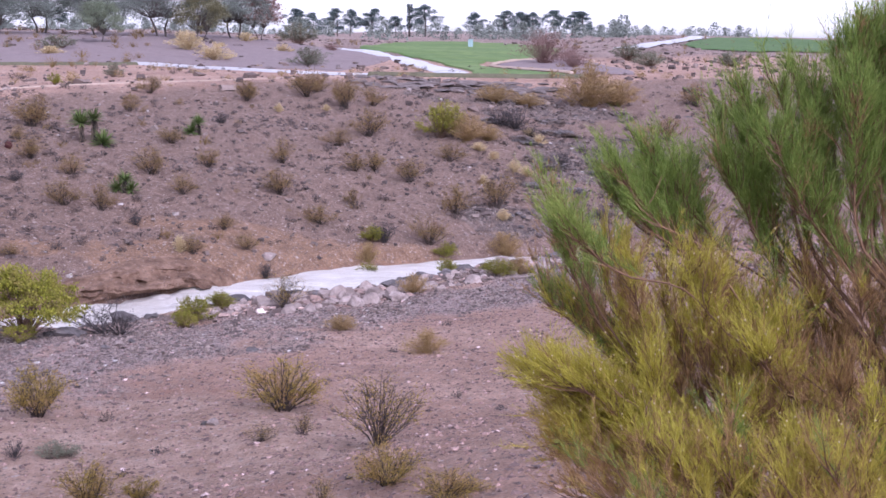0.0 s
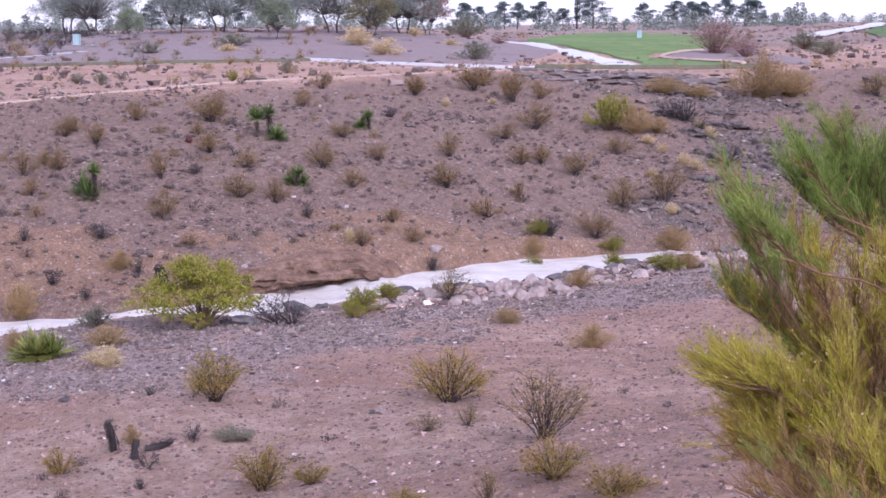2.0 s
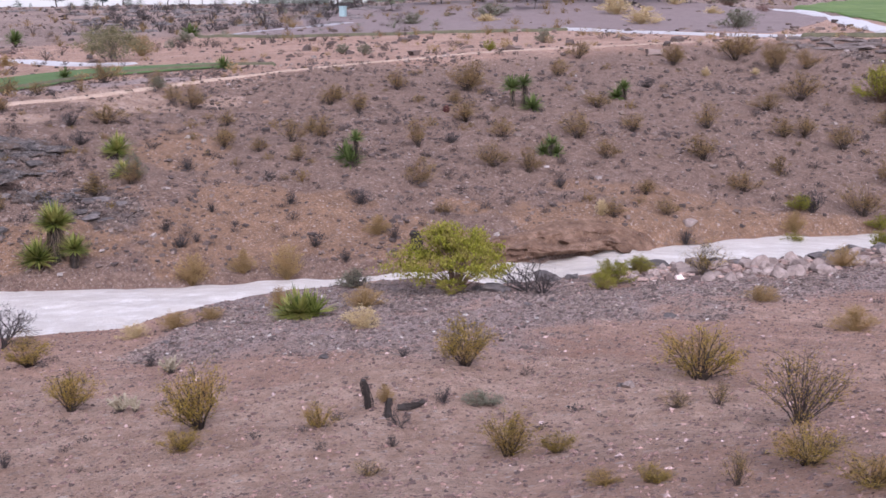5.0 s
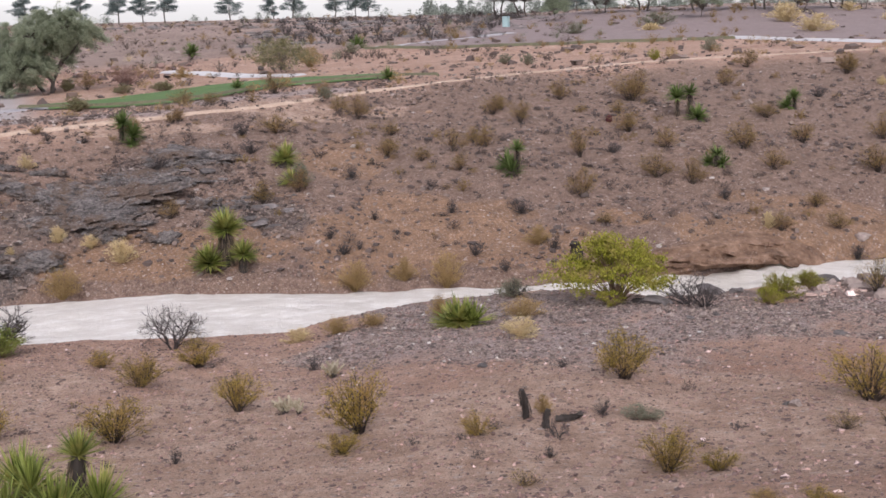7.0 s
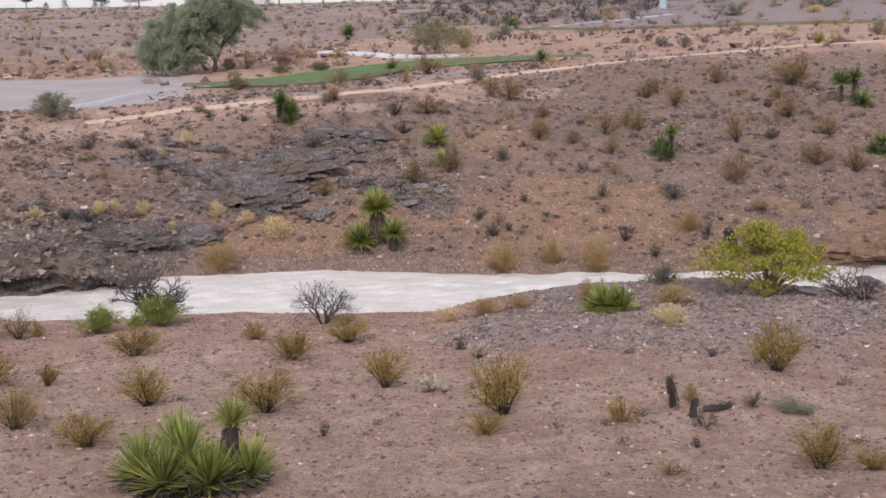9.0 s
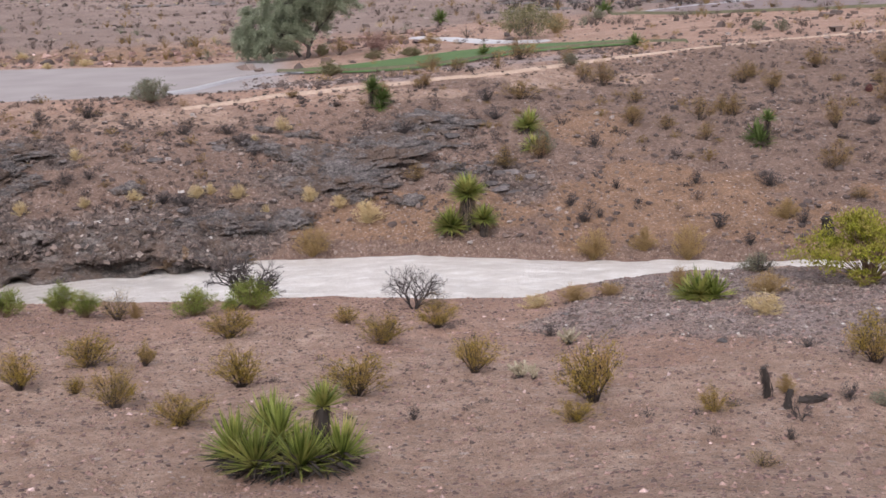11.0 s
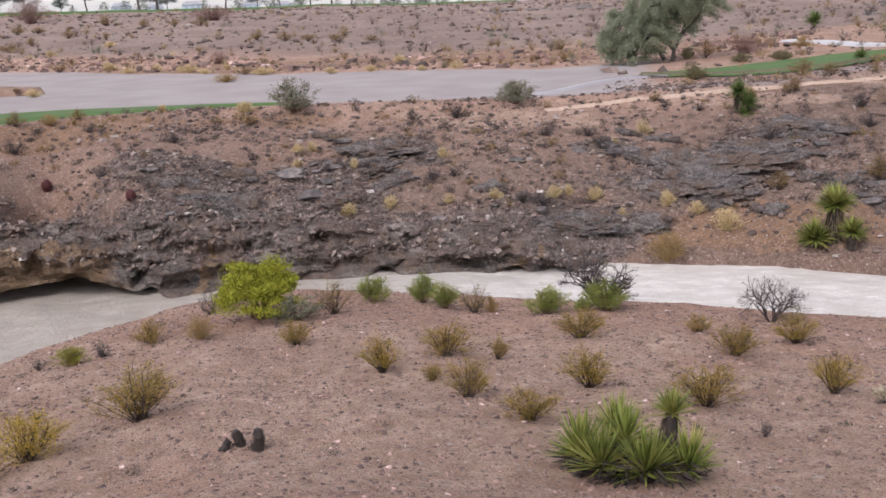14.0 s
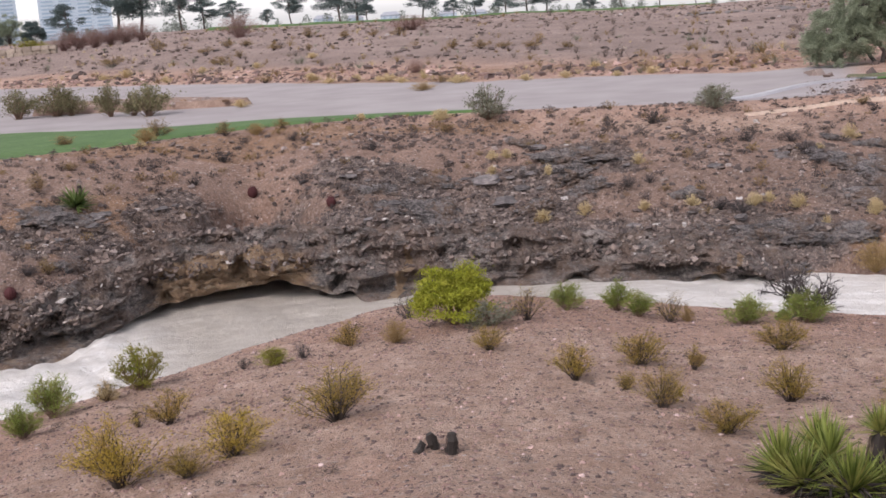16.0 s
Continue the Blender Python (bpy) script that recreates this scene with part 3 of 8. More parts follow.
def build_ground():
    az = np.concatenate([np.arange(-26, 93, 0.17), np.arange(93, 334, 2.5)])
    r = np.concatenate([np.arange(0.3, 9, 0.5), np.arange(9, 26, 0.22), np.arange(26, 54, 0.13), np.arange(54, 95, 0.4), np.arange(95, 260, 1.4), np.geomspace(260, 4200, 44)])
    A, R = np.meshgrid(np.radians(az), r, indexing="ij")
    X, Y = -np.sin(A) * R, np.cos(A) * R
    Z = ground(X, Y)
    na, nr = len(az), len(r)
    co = np.stack([X, Y, Z], -1).reshape(-1, 3)
    i, j = np.meshgrid(np.arange(na), np.arange(nr - 1), indexing="ij")
    i2 = (i + 1) % na
    faces = np.stack([i * nr + j, i * nr + j + 1, i2 * nr + j + 1, i2 * nr + j], -1).reshape(-1, 4)
    co = np.concatenate([co, [(0.0, 0.0, float(co[0, 2]))]])
    cap = np.array([[a * nr, (a + 1) % na * nr, len(co) - 1] for a in range(na)])
    me = bpy.data.meshes.new("ground")
    me.vertices.add(len(co))
    me.vertices.foreach_set("co", co.ravel())
    nq = len(faces) * 4
    me.loops.add(nq + len(cap) * 3)
    me.loops.foreach_set("vertex_index", np.concatenate([faces.ravel(), cap.ravel()]).astype(np.int32))
    me.polygons.add(len(faces) + len(cap))
    me.polygons.foreach_set("loop_start", np.concatenate([np.arange(0, nq, 4), nq + np.arange(0, len(cap) * 3, 3)]).astype(np.int32))
    me.update(calc_edges=True)
    me.validate()
    me.shade_smooth()
    x, y = co[:, 0], co[:, 1]
    deg = (np.degrees(np.arctan2(-x, y)) + 90) % 360 - 90
    rr = np.hypot(x, y)
    c, b = ring(CREST_R, deg), ring(FLAT_R, deg)
    mud = ((deg > 45) & (deg < 100)) * smooth((rr - c - 2.0 + 1.5 * fbm(x * 0.2, y * 0.2, 51)) / 1.0) * smooth((b + 1.5 + 3 * fbm(x * 0.12, y * 0.12, 52) - rr) / 1.2) * smooth((deg - 46.8) / 2.0)
    for name, v in (("grey_rock", patches(GREY, x, y, 31)), ("orange_soil", patches(ORANGE, x, y, 33)), ("pale_gravel", patches(PALE, x, y, 35)), ("mud", mud), ("grey_gravel", patches(GRAVEL, x, y, 39)), ("rise_soil", smooth((rr - b - 14 - 10 * fbm(x * 0.05, y * 0.05, 57)) / 12)), ("hill_soil", (1 - 0.35 * smooth((deg - 43) / 6) * smooth((rr - 39.5 + 2 * fbm(x * 0.3, y * 0.3, 59)) / 4)) * smooth((rr - ring(FAR_EDGE, deg) + 1.0) / 1.0) * smooth((c + 1 - rr + 4 * fbm(x * 0.15, y * 0.15, 55)) / 3))):
        at = me.attributes.new(name, "FLOAT", "POINT")
        at.data.foreach_set("value", np.asarray(v, np.float32))
    me.materials.append(M_GROUND)
    return tagged(new("ground", me), "pinkish-brown stony desert ground with grey rock ledges", "ground", kind="structure")


build_ground()


def build_water():
    az = np.concatenate([np.arange(-26, 93, 0.3), np.arange(93, 160, 1.5)])
    az = np.concatenate([np.arange(-70, -26, 1.5), az])
    n, f = ring(NEAR_EDGE, az) - 0.9, ring(FAR_EDGE, az) + 2.4 + ring(CAVE, az)
    k = 40
    verts, faces = [], []
    for a, r0, r1 in zip(az, n, f):
        for j in range(k):
            r = r0 + (r1 - r0) * j / (k - 1)
            x, y = polar(a, r)
            verts.append((x, y, 0))
    v = np.array(verts)
    turn = np.repeat(az, k)
    along, across = np.radians(turn) * 34, np.hypot(v[:, 0], v[:, 1])
    riffle = np.exp(-((turn - 15.5) / 2.8) ** 2)
    rapid = smooth((turn - 81) / 4)
    rough = 1 + 2.2 * riffle + 2.0 * rapid
    v[:, 2] = rough * (0.10 * fbm(along * 0.6, across * 0.9, 61, 3) + 0.06 * fbm(along * 1.6, across * 2.5, 62, 3))
    for i in range(len(az) - 1):
        for j in range(k - 1):
            p = i * k + j
            faces.append((p, p + 1, p + k + 1, p + k))
    ob = mesh_object("water", v, faces, M_WATER, smooth_shade=True)
    fast = np.maximum(smooth((66 - turn) / 12), smooth((turn - 80) / 5)) * (1 - 0.75 * riffle)
    for name, value in (("along", along), ("across", across), ("fast", fast)):
        at = ob.data.attributes.new(name, "FLOAT", "POINT")
        at.data.foreach_set("value", np.asarray(value, np.float32))
    return tagged(ob, "fast pale silty flood water in a desert wash", "water", kind="structure")


build_water()

# ---- plants ----
def tube(verts, faces, pts, r0, r1, sides=4):
    """A tapered twig along pts, added to verts and faces."""
    pts = [Vector(p) for p in pts]
    base = len(verts)
    for i, p in enumerate(pts):
        d = (pts[min(i + 1, len(pts) - 1)] - pts[max(i - 1, 0)])
        d = d.normalized() if d.length > 1e-9 else Vector((0, 0, 1))
        u = d.orthogonal().normalized()
        w = d.cross(u)
        rad = r0 + (r1 - r0) * i / max(len(pts) - 1, 1)
        for s in range(sides):
            a = 2 * math.pi * s / sides
            verts.append(p + (u * math.cos(a) + w * math.sin(a)) * rad)
    for i in range(len(pts) - 1):
        for s in range(sides):
            a, b = base + i * sides + s, base + i * sides + (s + 1) % sides
            faces.append((a, b, b + sides, a + sides))
    faces.append(tuple(base + (len(pts) - 1) * sides + s for s in range(sides)))


def blade(verts, faces, p, d, length, width, rnd):
    """One leaf: a narrow lozenge from p along d."""
    d = d.normalized()
    u = d.cross(Vector((rnd.uniform(-1, 1), rnd.uniform(-1, 1), rnd.uniform(-1, 1))))
    u = u.normalized() if u.length > 1e-6 else d.orthogonal().normalized()
    b = len(verts)
    verts.extend((p, p + d * length * 0.45 + u * width, p + d * length, p + d * length * 0.45 - u * width))
    faces.append((b, b + 1, b + 2, b + 3))


def bush(name, seed, stems, leaves, leaf, stem_mat, leaf_mat, lean=0.9, dome=False, twig=0.012, fork=3, spread=0.5, low=0.35, tuft=0.03, thin=0.3):
    """A shrub one metre wide and one metre high, standing at the origin: bent stems that fork, and small leaves in tufts along their ends."""
    rnd = random.Random(seed)
    top = new(name)
    sv, sf, lv, lf = [], [], [], []
    tips = []
    lop = [(rnd.uniform(0, 6.28), rnd.uniform(0.1, 0.4)) for k in range(3)]
    gap = rnd.uniform(0, 6.28)
    for s in range(stems):
        a = rnd.uniform(0, 2 * math.pi)
        if not dome and math.cos(a - gap) > 0.8 and rnd.random() < 0.6:
            continue
        q = rnd.random() ** 0.6
        out = q * spread * rnd.uniform(0.85, 1.0)
        h = math.sqrt(max(1 - q * q * (0.93 if dome else 0.80), 0.02)) * rnd.uniform(0.72, 1.0)
        h *= 1 - sum(k * max(0.0, math.cos(a - b)) for b, k in lop) * (0.35 if dome else 0.55) * q
        end = Vector((math.cos(a) * out, math.sin(a) * out, h))
        mid = Vector((end.x * 0.5 + rnd.gauss(0, 0.035), end.y * 0.5 + rnd.gauss(0, 0.035), h * 0.46))
        start = Vector((math.cos(a) * 0.03, math.sin(a) * 0.03, -0.05))
        tube(sv, sf, [start, mid * 0.55, mid, end.lerp(mid, 0.45), end], twig, twig * 0.25, 3)
        tips.append((mid, end))
        for k in range(fork):
            t = rnd.uniform(0.0, 0.95)
            p = mid.lerp(end, t) if rnd.random() < 0.7 else (mid * 0.55).lerp(mid, t)
            way = Vector((p.x, p.y, 0)) * 0.35 + Vector((rnd.gauss(0, 0.09), rnd.gauss(0, 0.09), rnd.uniform(0.03, 0.2)))
            e = p + way * (0.5 if dome else 1.0)
            e.z = min(e.z, 1.02)
            tube(sv, sf, [p, p.lerp(e, 0.5) + Vector((0, 0, 0.012)), e], twig * 0.45, twig * 0.18, 3)
            tips.append((p, e))
    for k in range(leaves):
        p, e = rnd.choice(tips)
        t = low + (1.06 - low) * rnd.random() ** 0.8
        c = p.lerp(e, t) + Vector((rnd.gauss(0, tuft), rnd.gauss(0, tuft), rnd.gauss(0, tuft * 0.8)))
        c.z = max(c.z, 0.01)
        d = (e - p).normalized() + Vector((rnd.uniform(-1, 1), rnd.uniform(-1, 1), rnd.uniform(-0.5, 1))) * lean
        blade(lv, lf, c, d, leaf * rnd.uniform(0.6, 1.4), leaf * thin, rnd)
    mesh_object("branchwork", sv, sf, stem_mat, top)
    if leaves:
        mesh_object("foliage", lv, lf, leaf_mat, top)
    return top


placed = set()


def plant_out(makers, rows, label, category, group, seed):
    """Sets copies of the given plants at the rows' places and sizes; the first use of each maker is the plant itself."""
    rnd = random.Random(seed)
    for i, (x, y, w, h) in enumerate(rows):
        ob = makers[i % len(makers)]
        m = Matrix.Translation(spot(x, y, -0.02)) @ Matrix.Rotation(rnd.uniform(0, 6.28), 4, "Z") @ Matrix.Diagonal((w * 1.28, w * 1.28, h * 1.1, 1))
        if ob.name in placed:
            ob = copy_thing_scaled(ob, m)
        else:
            placed.add(ob.name)
            ob.matrix_basis = m
        tagged(ob, label, category, group)


def copy_thing_scaled(ob, m):
    s = ob.scale.copy()
    return copy_thing(ob, m @ Matrix.Diagonal((1 / s.x, 1 / s.y, 1 / s.z, 1)))

# x, y, width, height of each plant (m)
CREOSOTE = [(-2.48, 18.18, 1.13, 0.86), (-6.35, 17.96, 0.85, 0.89), (-8.99, 13.84, 0.94, 0.98), (-8.60, 12.77, 0.53, 0.34), (-7.10, 13.95, 0.43, 0.35), (-4.08, 13.08, 0.64, 0.58), (-3.42, 13.01, 0.40, 0.30), (-0.43, 10.89, 0.59, 0.43), (0.13, 9.60, 0.57, 0.28), (-2.25, 10.31, 0.31, 0.18), (-1.79, 10.19, 0.36, 0.20), (-15.64, 16.32, 0.84, 0.67), (-15.96, 18.45, 0.78, 0.60), (-17.83, 17.52, 0.56, 0.43), (-12.18, 14.97, 0.81, 0.72), (-12.49, 12.40, 0.96, 0.70), (-16.99, 4.97, 1.14, 0.83), (-15.87, 2.40, 0.63, 0.48), (-20.49, 2.92, 0.67, 0.67), (-21.00, 9.50, 0.63, 0.57), (-17.31, 9.41, 0.68, 0.73), (-18.10, 11.22, 0.95, 0.68), (-17.53, 12.01, 0.37, 0.47), (-16.32, 9.82, 0.33, 0.33)]
CREOSOTE += [(-15.08, 9.73, 0.67, 0.67), (-18.71, 14.95, 0.95, 0.71), (-14.73, 11.93, 0.80, 0.75), (-13.03, 9.46, 0.76, 0.52), (-24.91, 7.80, 0.71, 0.52)]
OPEN_CREOSOTE = [(-0.73, 14.68, 1.16, 0.94), (-2.43, 15.56, 0.39, 0.31), (-1.88, 15.89, 0.36, 0.36), (-0.98, 10.00, 0.30, 0.35), (-5.24, 11.46, 0.37, 0.22), (-21.41, 2.49, 0.43, 0.43), (-24.15, 11.96, 0.93, 0.80), (-23.38, 15.41, 0.83, 0.76), (-25.49, 2.38, 0.51, 0.51), (-4.35, 31.95, 1.28, 0.96), (-17.46, 20.07, 0.53, 0.46)]
HILL_BUSH = [(-27.14, 42.41, 1.12, 1.12), (-20.94, 39.43, 0.99, 0.88), (-20.31, 40.88, 0.79, 0.90), (-22.86, 37.71, 0.87, 0.87), (-20.76, 45.10, 0.98, 0.98), (-22.52, 46.09, 0.89, 1.01), (-20.99, 49.92, 1.07, 0.94), (-16.56, 41.41, 0.88, 1.10), (-14.91, 37.44, 1.00, 1.10), (-18.06, 51.21, 1.48, 1.34), (-16.10, 45.59, 1.43, 0.91), (-14.00, 43.92, 0.91, 0.91), (-13.30, 40.68, 1.16, 0.95), (-12.00, 40.67, 0.94, 0.94), (-11.32, 45.10, 1.26, 1.15), (-11.58, 49.67, 1.13, 0.76), (-9.49, 46.80, 0.94, 0.83), (-9.75, 43.27, 0.88, 0.88), (-6.87, 49.37, 1.11, 1.11), (-6.40, 45.45, 1.36, 1.02), (-10.51, 62.12, 1.09, 1.09), (-7.66, 64.35, 2.08, 1.60), (-5.32, 61.97, 1.23, 1.69), (-3.99, 63.47, 1.41, 1.10)]
HILL_BUSH += [(-3.75, 56.28, 1.67, 1.39), (-4.91, 53.42, 1.33, 0.80), (-3.84, 49.85, 1.11, 0.87), (-3.05, 50.26, 1.00, 1.00), (-1.51, 49.53, 1.10, 1.10), (0.14, 53.30, 1.32, 0.92), (-4.64, 43.60, 1.19, 0.76), (-3.60, 45.91, 0.68, 0.68), (0.45, 46.60, 1.38, 1.27), (2.14, 47.50, 1.41, 1.53), (-7.74, 40.82, 0.82, 0.62), (-8.30, 38.21, 0.68, 0.77), (-6.74, 39.78, 0.80, 0.60), (-15.34, 61.10, 1.25, 0.93), (-15.15, 56.35, 1.01, 0.87), (-0.51, 43.25, 1.28, 1.18), (-19.63, 37.52, 0.63, 0.73), (-13.45, 35.97, 0.57, 0.47), (-17.53, 48.21, 0.76, 0.63), (-18.16, 51.92, 1.36, 1.22), (-7.27, 66.00, 1.64, 1.15), (-5.54, 62.56, 1.24, 1.55)]
HILL_BUSH += [(-10.44, 61.52, 1.08, 1.08), (4.68, 48.47, 0.84, 0.84), (14.94, 71.25, 2.16, 1.44), (11.39, 60.74, 1.83, 1.22), (-32.30, 34.49, 0.70, 0.82), (-32.43, 36.80, 0.61, 0.61), (-23.18, 38.46, 0.67, 0.55), (-21.47, 37.83, 0.65, 0.65), (-21.06, 41.40, 0.80, 0.69), (-25.97, 29.10, 0.67, 0.67), (-28.23, 38.14, 1.41, 0.82), (-33.13, 34.80, 0.83, 0.59), (-33.03, 40.10, 0.77, 0.64), (-28.30, 42.79, 0.76, 0.89), (-24.26, 31.87, 0.79, 0.89), (-23.55, 32.89, 0.70, 0.80), (-41.97, 2.62, 0.62, 0.73), (-38.49, 6.90, 0.48, 0.43), (-35.88, 2.19, 0.57, 0.53), (-48.56, 7.88, 0.97, 0.92), (-46.30, 10.16, 0.75, 0.61), (-49.60, 4.44, 0.98, 0.49)]
HILL_BUSH += [(-46.30, 12.48, 0.71, 0.43), (-42.26, 17.91, 0.57, 0.57), (-44.07, 3.94, 0.55, 0.39), (-35.04, 40.56, 1.06, 0.85), (-50.21, 49.91, 1.05, 1.19), (-33.75, 45.68, 1.26, 1.01), (-31.88, 41.46, 0.52, 0.52), (-35.48, 32.48, 0.57, 0.38), (-32.39, 37.10, 0.63, 0.63), (-24.46, 40.66, 0.70, 0.70), (-22.49, 46.94, 0.77, 0.67), (-30.25, 44.37, 0.80, 0.69), (-155.70, 26.84, 2.03, 1.87), (-141.89, 29.87, 1.86, 0.86), (-149.12, 34.25, 1.51, 1.21), (-145.65, 35.86, 1.63, 1.04), (-133.24, 35.94, 1.50, 0.96), (-129.32, 31.09, 1.31, 0.92), (-124.53, 27.83, 2.52, 1.01), (-141.74, 18.97, 2.83, 1.41)]
HILL_BUSH += [(-125.42, 37.83, 0.91, 0.91), (-143.15, 48.07, 1.64, 1.19), (-141.05, 51.04, 1.33, 1.04), (-137.15, 52.91, 1.74, 1.16), (-104.81, 48.77, 1.71, 1.03), (-102.07, 49.87, 1.35, 0.79), (-98.73, 51.17, 1.65, 0.77), (-94.79, 52.59, 1.29, 0.75), (-152.17, 46.11, 1.73, 1.41), (-108.50, 47.41, 1.40, 1.05), (-73.86, 31.26, 1.43, 0.48), (-93.31, 24.23, 1.33, 0.76)]
TAN_DOME = [(-14.87, 33.66, 0.82, 0.64), (-16.40, 30.30, 0.94, 1.16), (-18.79, 28.88, 1.02, 0.94), (-17.63, 29.89, 0.77, 0.72), (0.99, 57.14, 1.69, 1.41), (2.01, 57.56, 1.42, 0.85), (2.43, 36.67, 0.91, 0.64), (-0.81, 34.04, 0.88, 0.64), (2.38, 44.04, 1.31, 0.98), (-2.70, 41.66, 0.83, 0.72), (2.72, 67.55, 2.34, 1.00), (4.49, 67.45, 2.00, 0.84), (-0.26, 23.45, 0.87, 0.52), (-2.31, 26.60, 0.73, 0.40), (-15.14, 22.47, 0.83, 0.43), (-13.49, 24.54, 0.62, 0.58), (-11.41, 24.96, 0.95, 0.52), (-14.75, 23.45, 0.68, 0.30), (-6.71, 15.35, 0.29, 0.30), (-26.01, 24.24, 1.09, 0.97), (-45.09, 64.87, 1.76, 1.37), (-48.86, 56.64, 1.29, 0.74), (-47.25, 7.22, 0.85, 0.61), (-46.12, 11.37, 0.75, 0.47)]
TAN_DOME += [(-23.24, 15.80, 0.36, 0.44), (-23.87, 8.53, 0.65, 0.58), (-27.38, 22.75, 0.70, 0.39), (-28.33, 21.23, 0.35, 0.26), (-68.42, 27.67, 1.46, 0.55)]
CREAM_TUFT = [(-10.17, 22.12, 0.87, 0.43), (1.60, 55.58, 0.82, 0.44), (2.21, 54.46, 0.54, 0.43), (3.07, 52.61, 0.68, 0.57), (3.62, 52.07, 0.77, 0.52), (1.65, 50.57, 0.45, 0.38), (2.33, 46.44, 0.64, 0.46), (4.14, 59.56, 0.59, 0.47), (4.53, 57.72, 0.74, 0.57), (-8.49, 59.60, 0.48, 0.48), (-6.20, 60.68, 0.48, 0.36), (-8.69, 38.17, 0.50, 0.58), (-15.77, 21.79, 0.69, 0.35), (-27.97, 26.10, 0.47, 0.47), (-28.55, 24.69, 0.30, 0.37), (-29.67, 24.53, 0.57, 0.48), (-26.86, 26.38, 0.56, 0.47), (-25.61, 26.35, 1.00, 0.73), (-38.67, 18.11, 0.46, 0.38), (-38.61, 18.70, 0.47, 0.38), (-37.59, 17.58, 0.41, 0.37), (-36.22, 19.10, 0.32, 0.45), (-36.56, 17.07, 0.36, 0.32), (-35.38, 22.26, 0.45, 0.41)]
CREAM_TUFT += [(-33.42, 18.91, 0.49, 0.47), (-32.47, 20.59, 0.38, 0.38), (-33.60, 17.43, 0.52, 0.41), (-31.67, 21.90, 0.49, 0.38), (-30.56, 23.50, 0.50, 0.48), (-30.47, 24.03, 0.38, 0.38), (-29.98, 19.11, 0.39, 0.35), (-31.08, 17.57, 0.28, 0.35), (-28.15, 26.26, 0.49, 0.42), (-33.09, 29.68, 0.57, 0.57), (-43.95, 18.41, 0.94, 0.47), (-45.93, 15.73, 0.48, 0.34), (-45.95, 6.78, 0.46, 0.28), (-69.29, 16.40, 1.06, 0.49), (-32.50, 27.78, 0.42, 0.34), (-25.49, 2.38, 0.46, 0.46), (-107.94, 18.99, 1.08, 0.65), (-90.03, 27.04, 1.16, 0.65), (-80.62, 29.94, 1.28, 0.60), (-118.65, 36.04, 1.23, 0.61), (-114.95, 29.19, 1.17, 0.59), (-90.12, 27.42, 0.93, 0.47), (-85.42, 27.05, 1.06, 0.44), (-84.20, 28.84, 0.88, 0.53)]
CREAM_TUFT += [(-81.76, 29.72, 0.69, 0.43), (-77.65, 29.88, 0.99, 0.41), (-79.29, 32.26, 0.76, 0.42), (-72.31, 31.82, 1.56, 0.55), (-67.88, 34.63, 0.90, 0.45), (-66.51, 36.78, 0.90, 0.45), (-72.33, 42.32, 0.83, 0.50), (-116.74, 24.11, 1.06, 0.59), (-122.15, 17.53, 1.83, 0.85), (-123.62, 15.60, 1.23, 0.62), (-63.85, 38.97, 0.74, 0.37), (-63.22, 41.09, 0.97, 0.45), (-19.17, 97.53, 2.85, 1.47), (-23.55, 107.65, 3.27, 1.85), (-20.80, 122.24, 1.84, 0.98), (-15.88, 114.30, 1.71, 0.80), (-32.72, 97.45, 2.03, 0.71), (-21.51, 112.16, 1.13, 0.56)]
DARK_SCRUB = [(-22.81, 35.15, 0.75, 0.50), (-20.02, 30.28, 0.54, 0.43), (-20.85, 30.75, 0.48, 0.48), (-20.33, 32.64, 0.46, 0.38), (-19.80, 35.56, 0.52, 0.44), (-14.22, 33.45, 0.47, 0.61), (-13.28, 32.98, 0.46, 0.70), (-16.34, 32.08, 0.53, 0.46), (-2.18, 42.59, 0.89, 0.97), (3.56, 61.10, 2.12, 1.21), (-15.04, 31.55, 0.52, 0.45), (-16.16, 35.27, 0.96, 0.58), (-18.33, 34.31, 0.58, 0.38), (-7.82, 27.93, 1.03, 0.66), (-15.60, 42.32, 0.89, 0.45), (-5.98, 38.94, 0.78, 0.58), (-10.61, 39.97, 0.61, 0.41), (-10.53, 55.00, 1.11, 0.61), (2.97, 61.93, 2.15, 0.74), (5.23, 53.60, 1.33, 0.64), (4.30, 59.49, 1.18, 0.59), (6.38, 47.83, 0.95, 0.48), (-32.66, 27.35, 1.05, 0.55), (-33.41, 32.84, 0.65, 0.37)]
DARK_SCRUB += [(-30.31, 22.83, 0.94, 0.45), (-13.13, 28.08, 0.80, 0.55), (-13.14, 18.63, 0.41, 0.34), (-10.64, 11.68, 0.23, 0.27), (-7.66, 18.37, 0.30, 0.20), (-5.65, 13.14, 0.18, 0.21), (-5.78, 15.35, 0.34, 0.29), (-29.07, 36.99, 0.93, 0.65), (-27.38, 35.33, 0.88, 0.62), (-28.98, 31.97, 0.85, 0.51), (-19.73, 30.71, 0.40, 0.36), (-34.68, 32.24, 0.47, 0.33), (-30.99, 22.50, 0.87, 0.42), (-40.31, 11.43, 0.87, 0.46), (-44.10, 4.73, 0.48, 0.26), (-43.90, 9.44, 0.67, 0.44), (-44.70, 12.46, 0.60, 0.46), (-41.47, 14.55, 0.56, 0.43), (-39.00, 25.23, 1.06, 0.64), (-24.83, 6.63, 0.46, 0.41), (-25.48, 5.41, 0.28, 0.33), (-18.51, 5.65, 0.29, 0.15), (-27.52, 10.20, 0.61, 0.67), (-31.81, 21.34, 0.38, 0.27)]
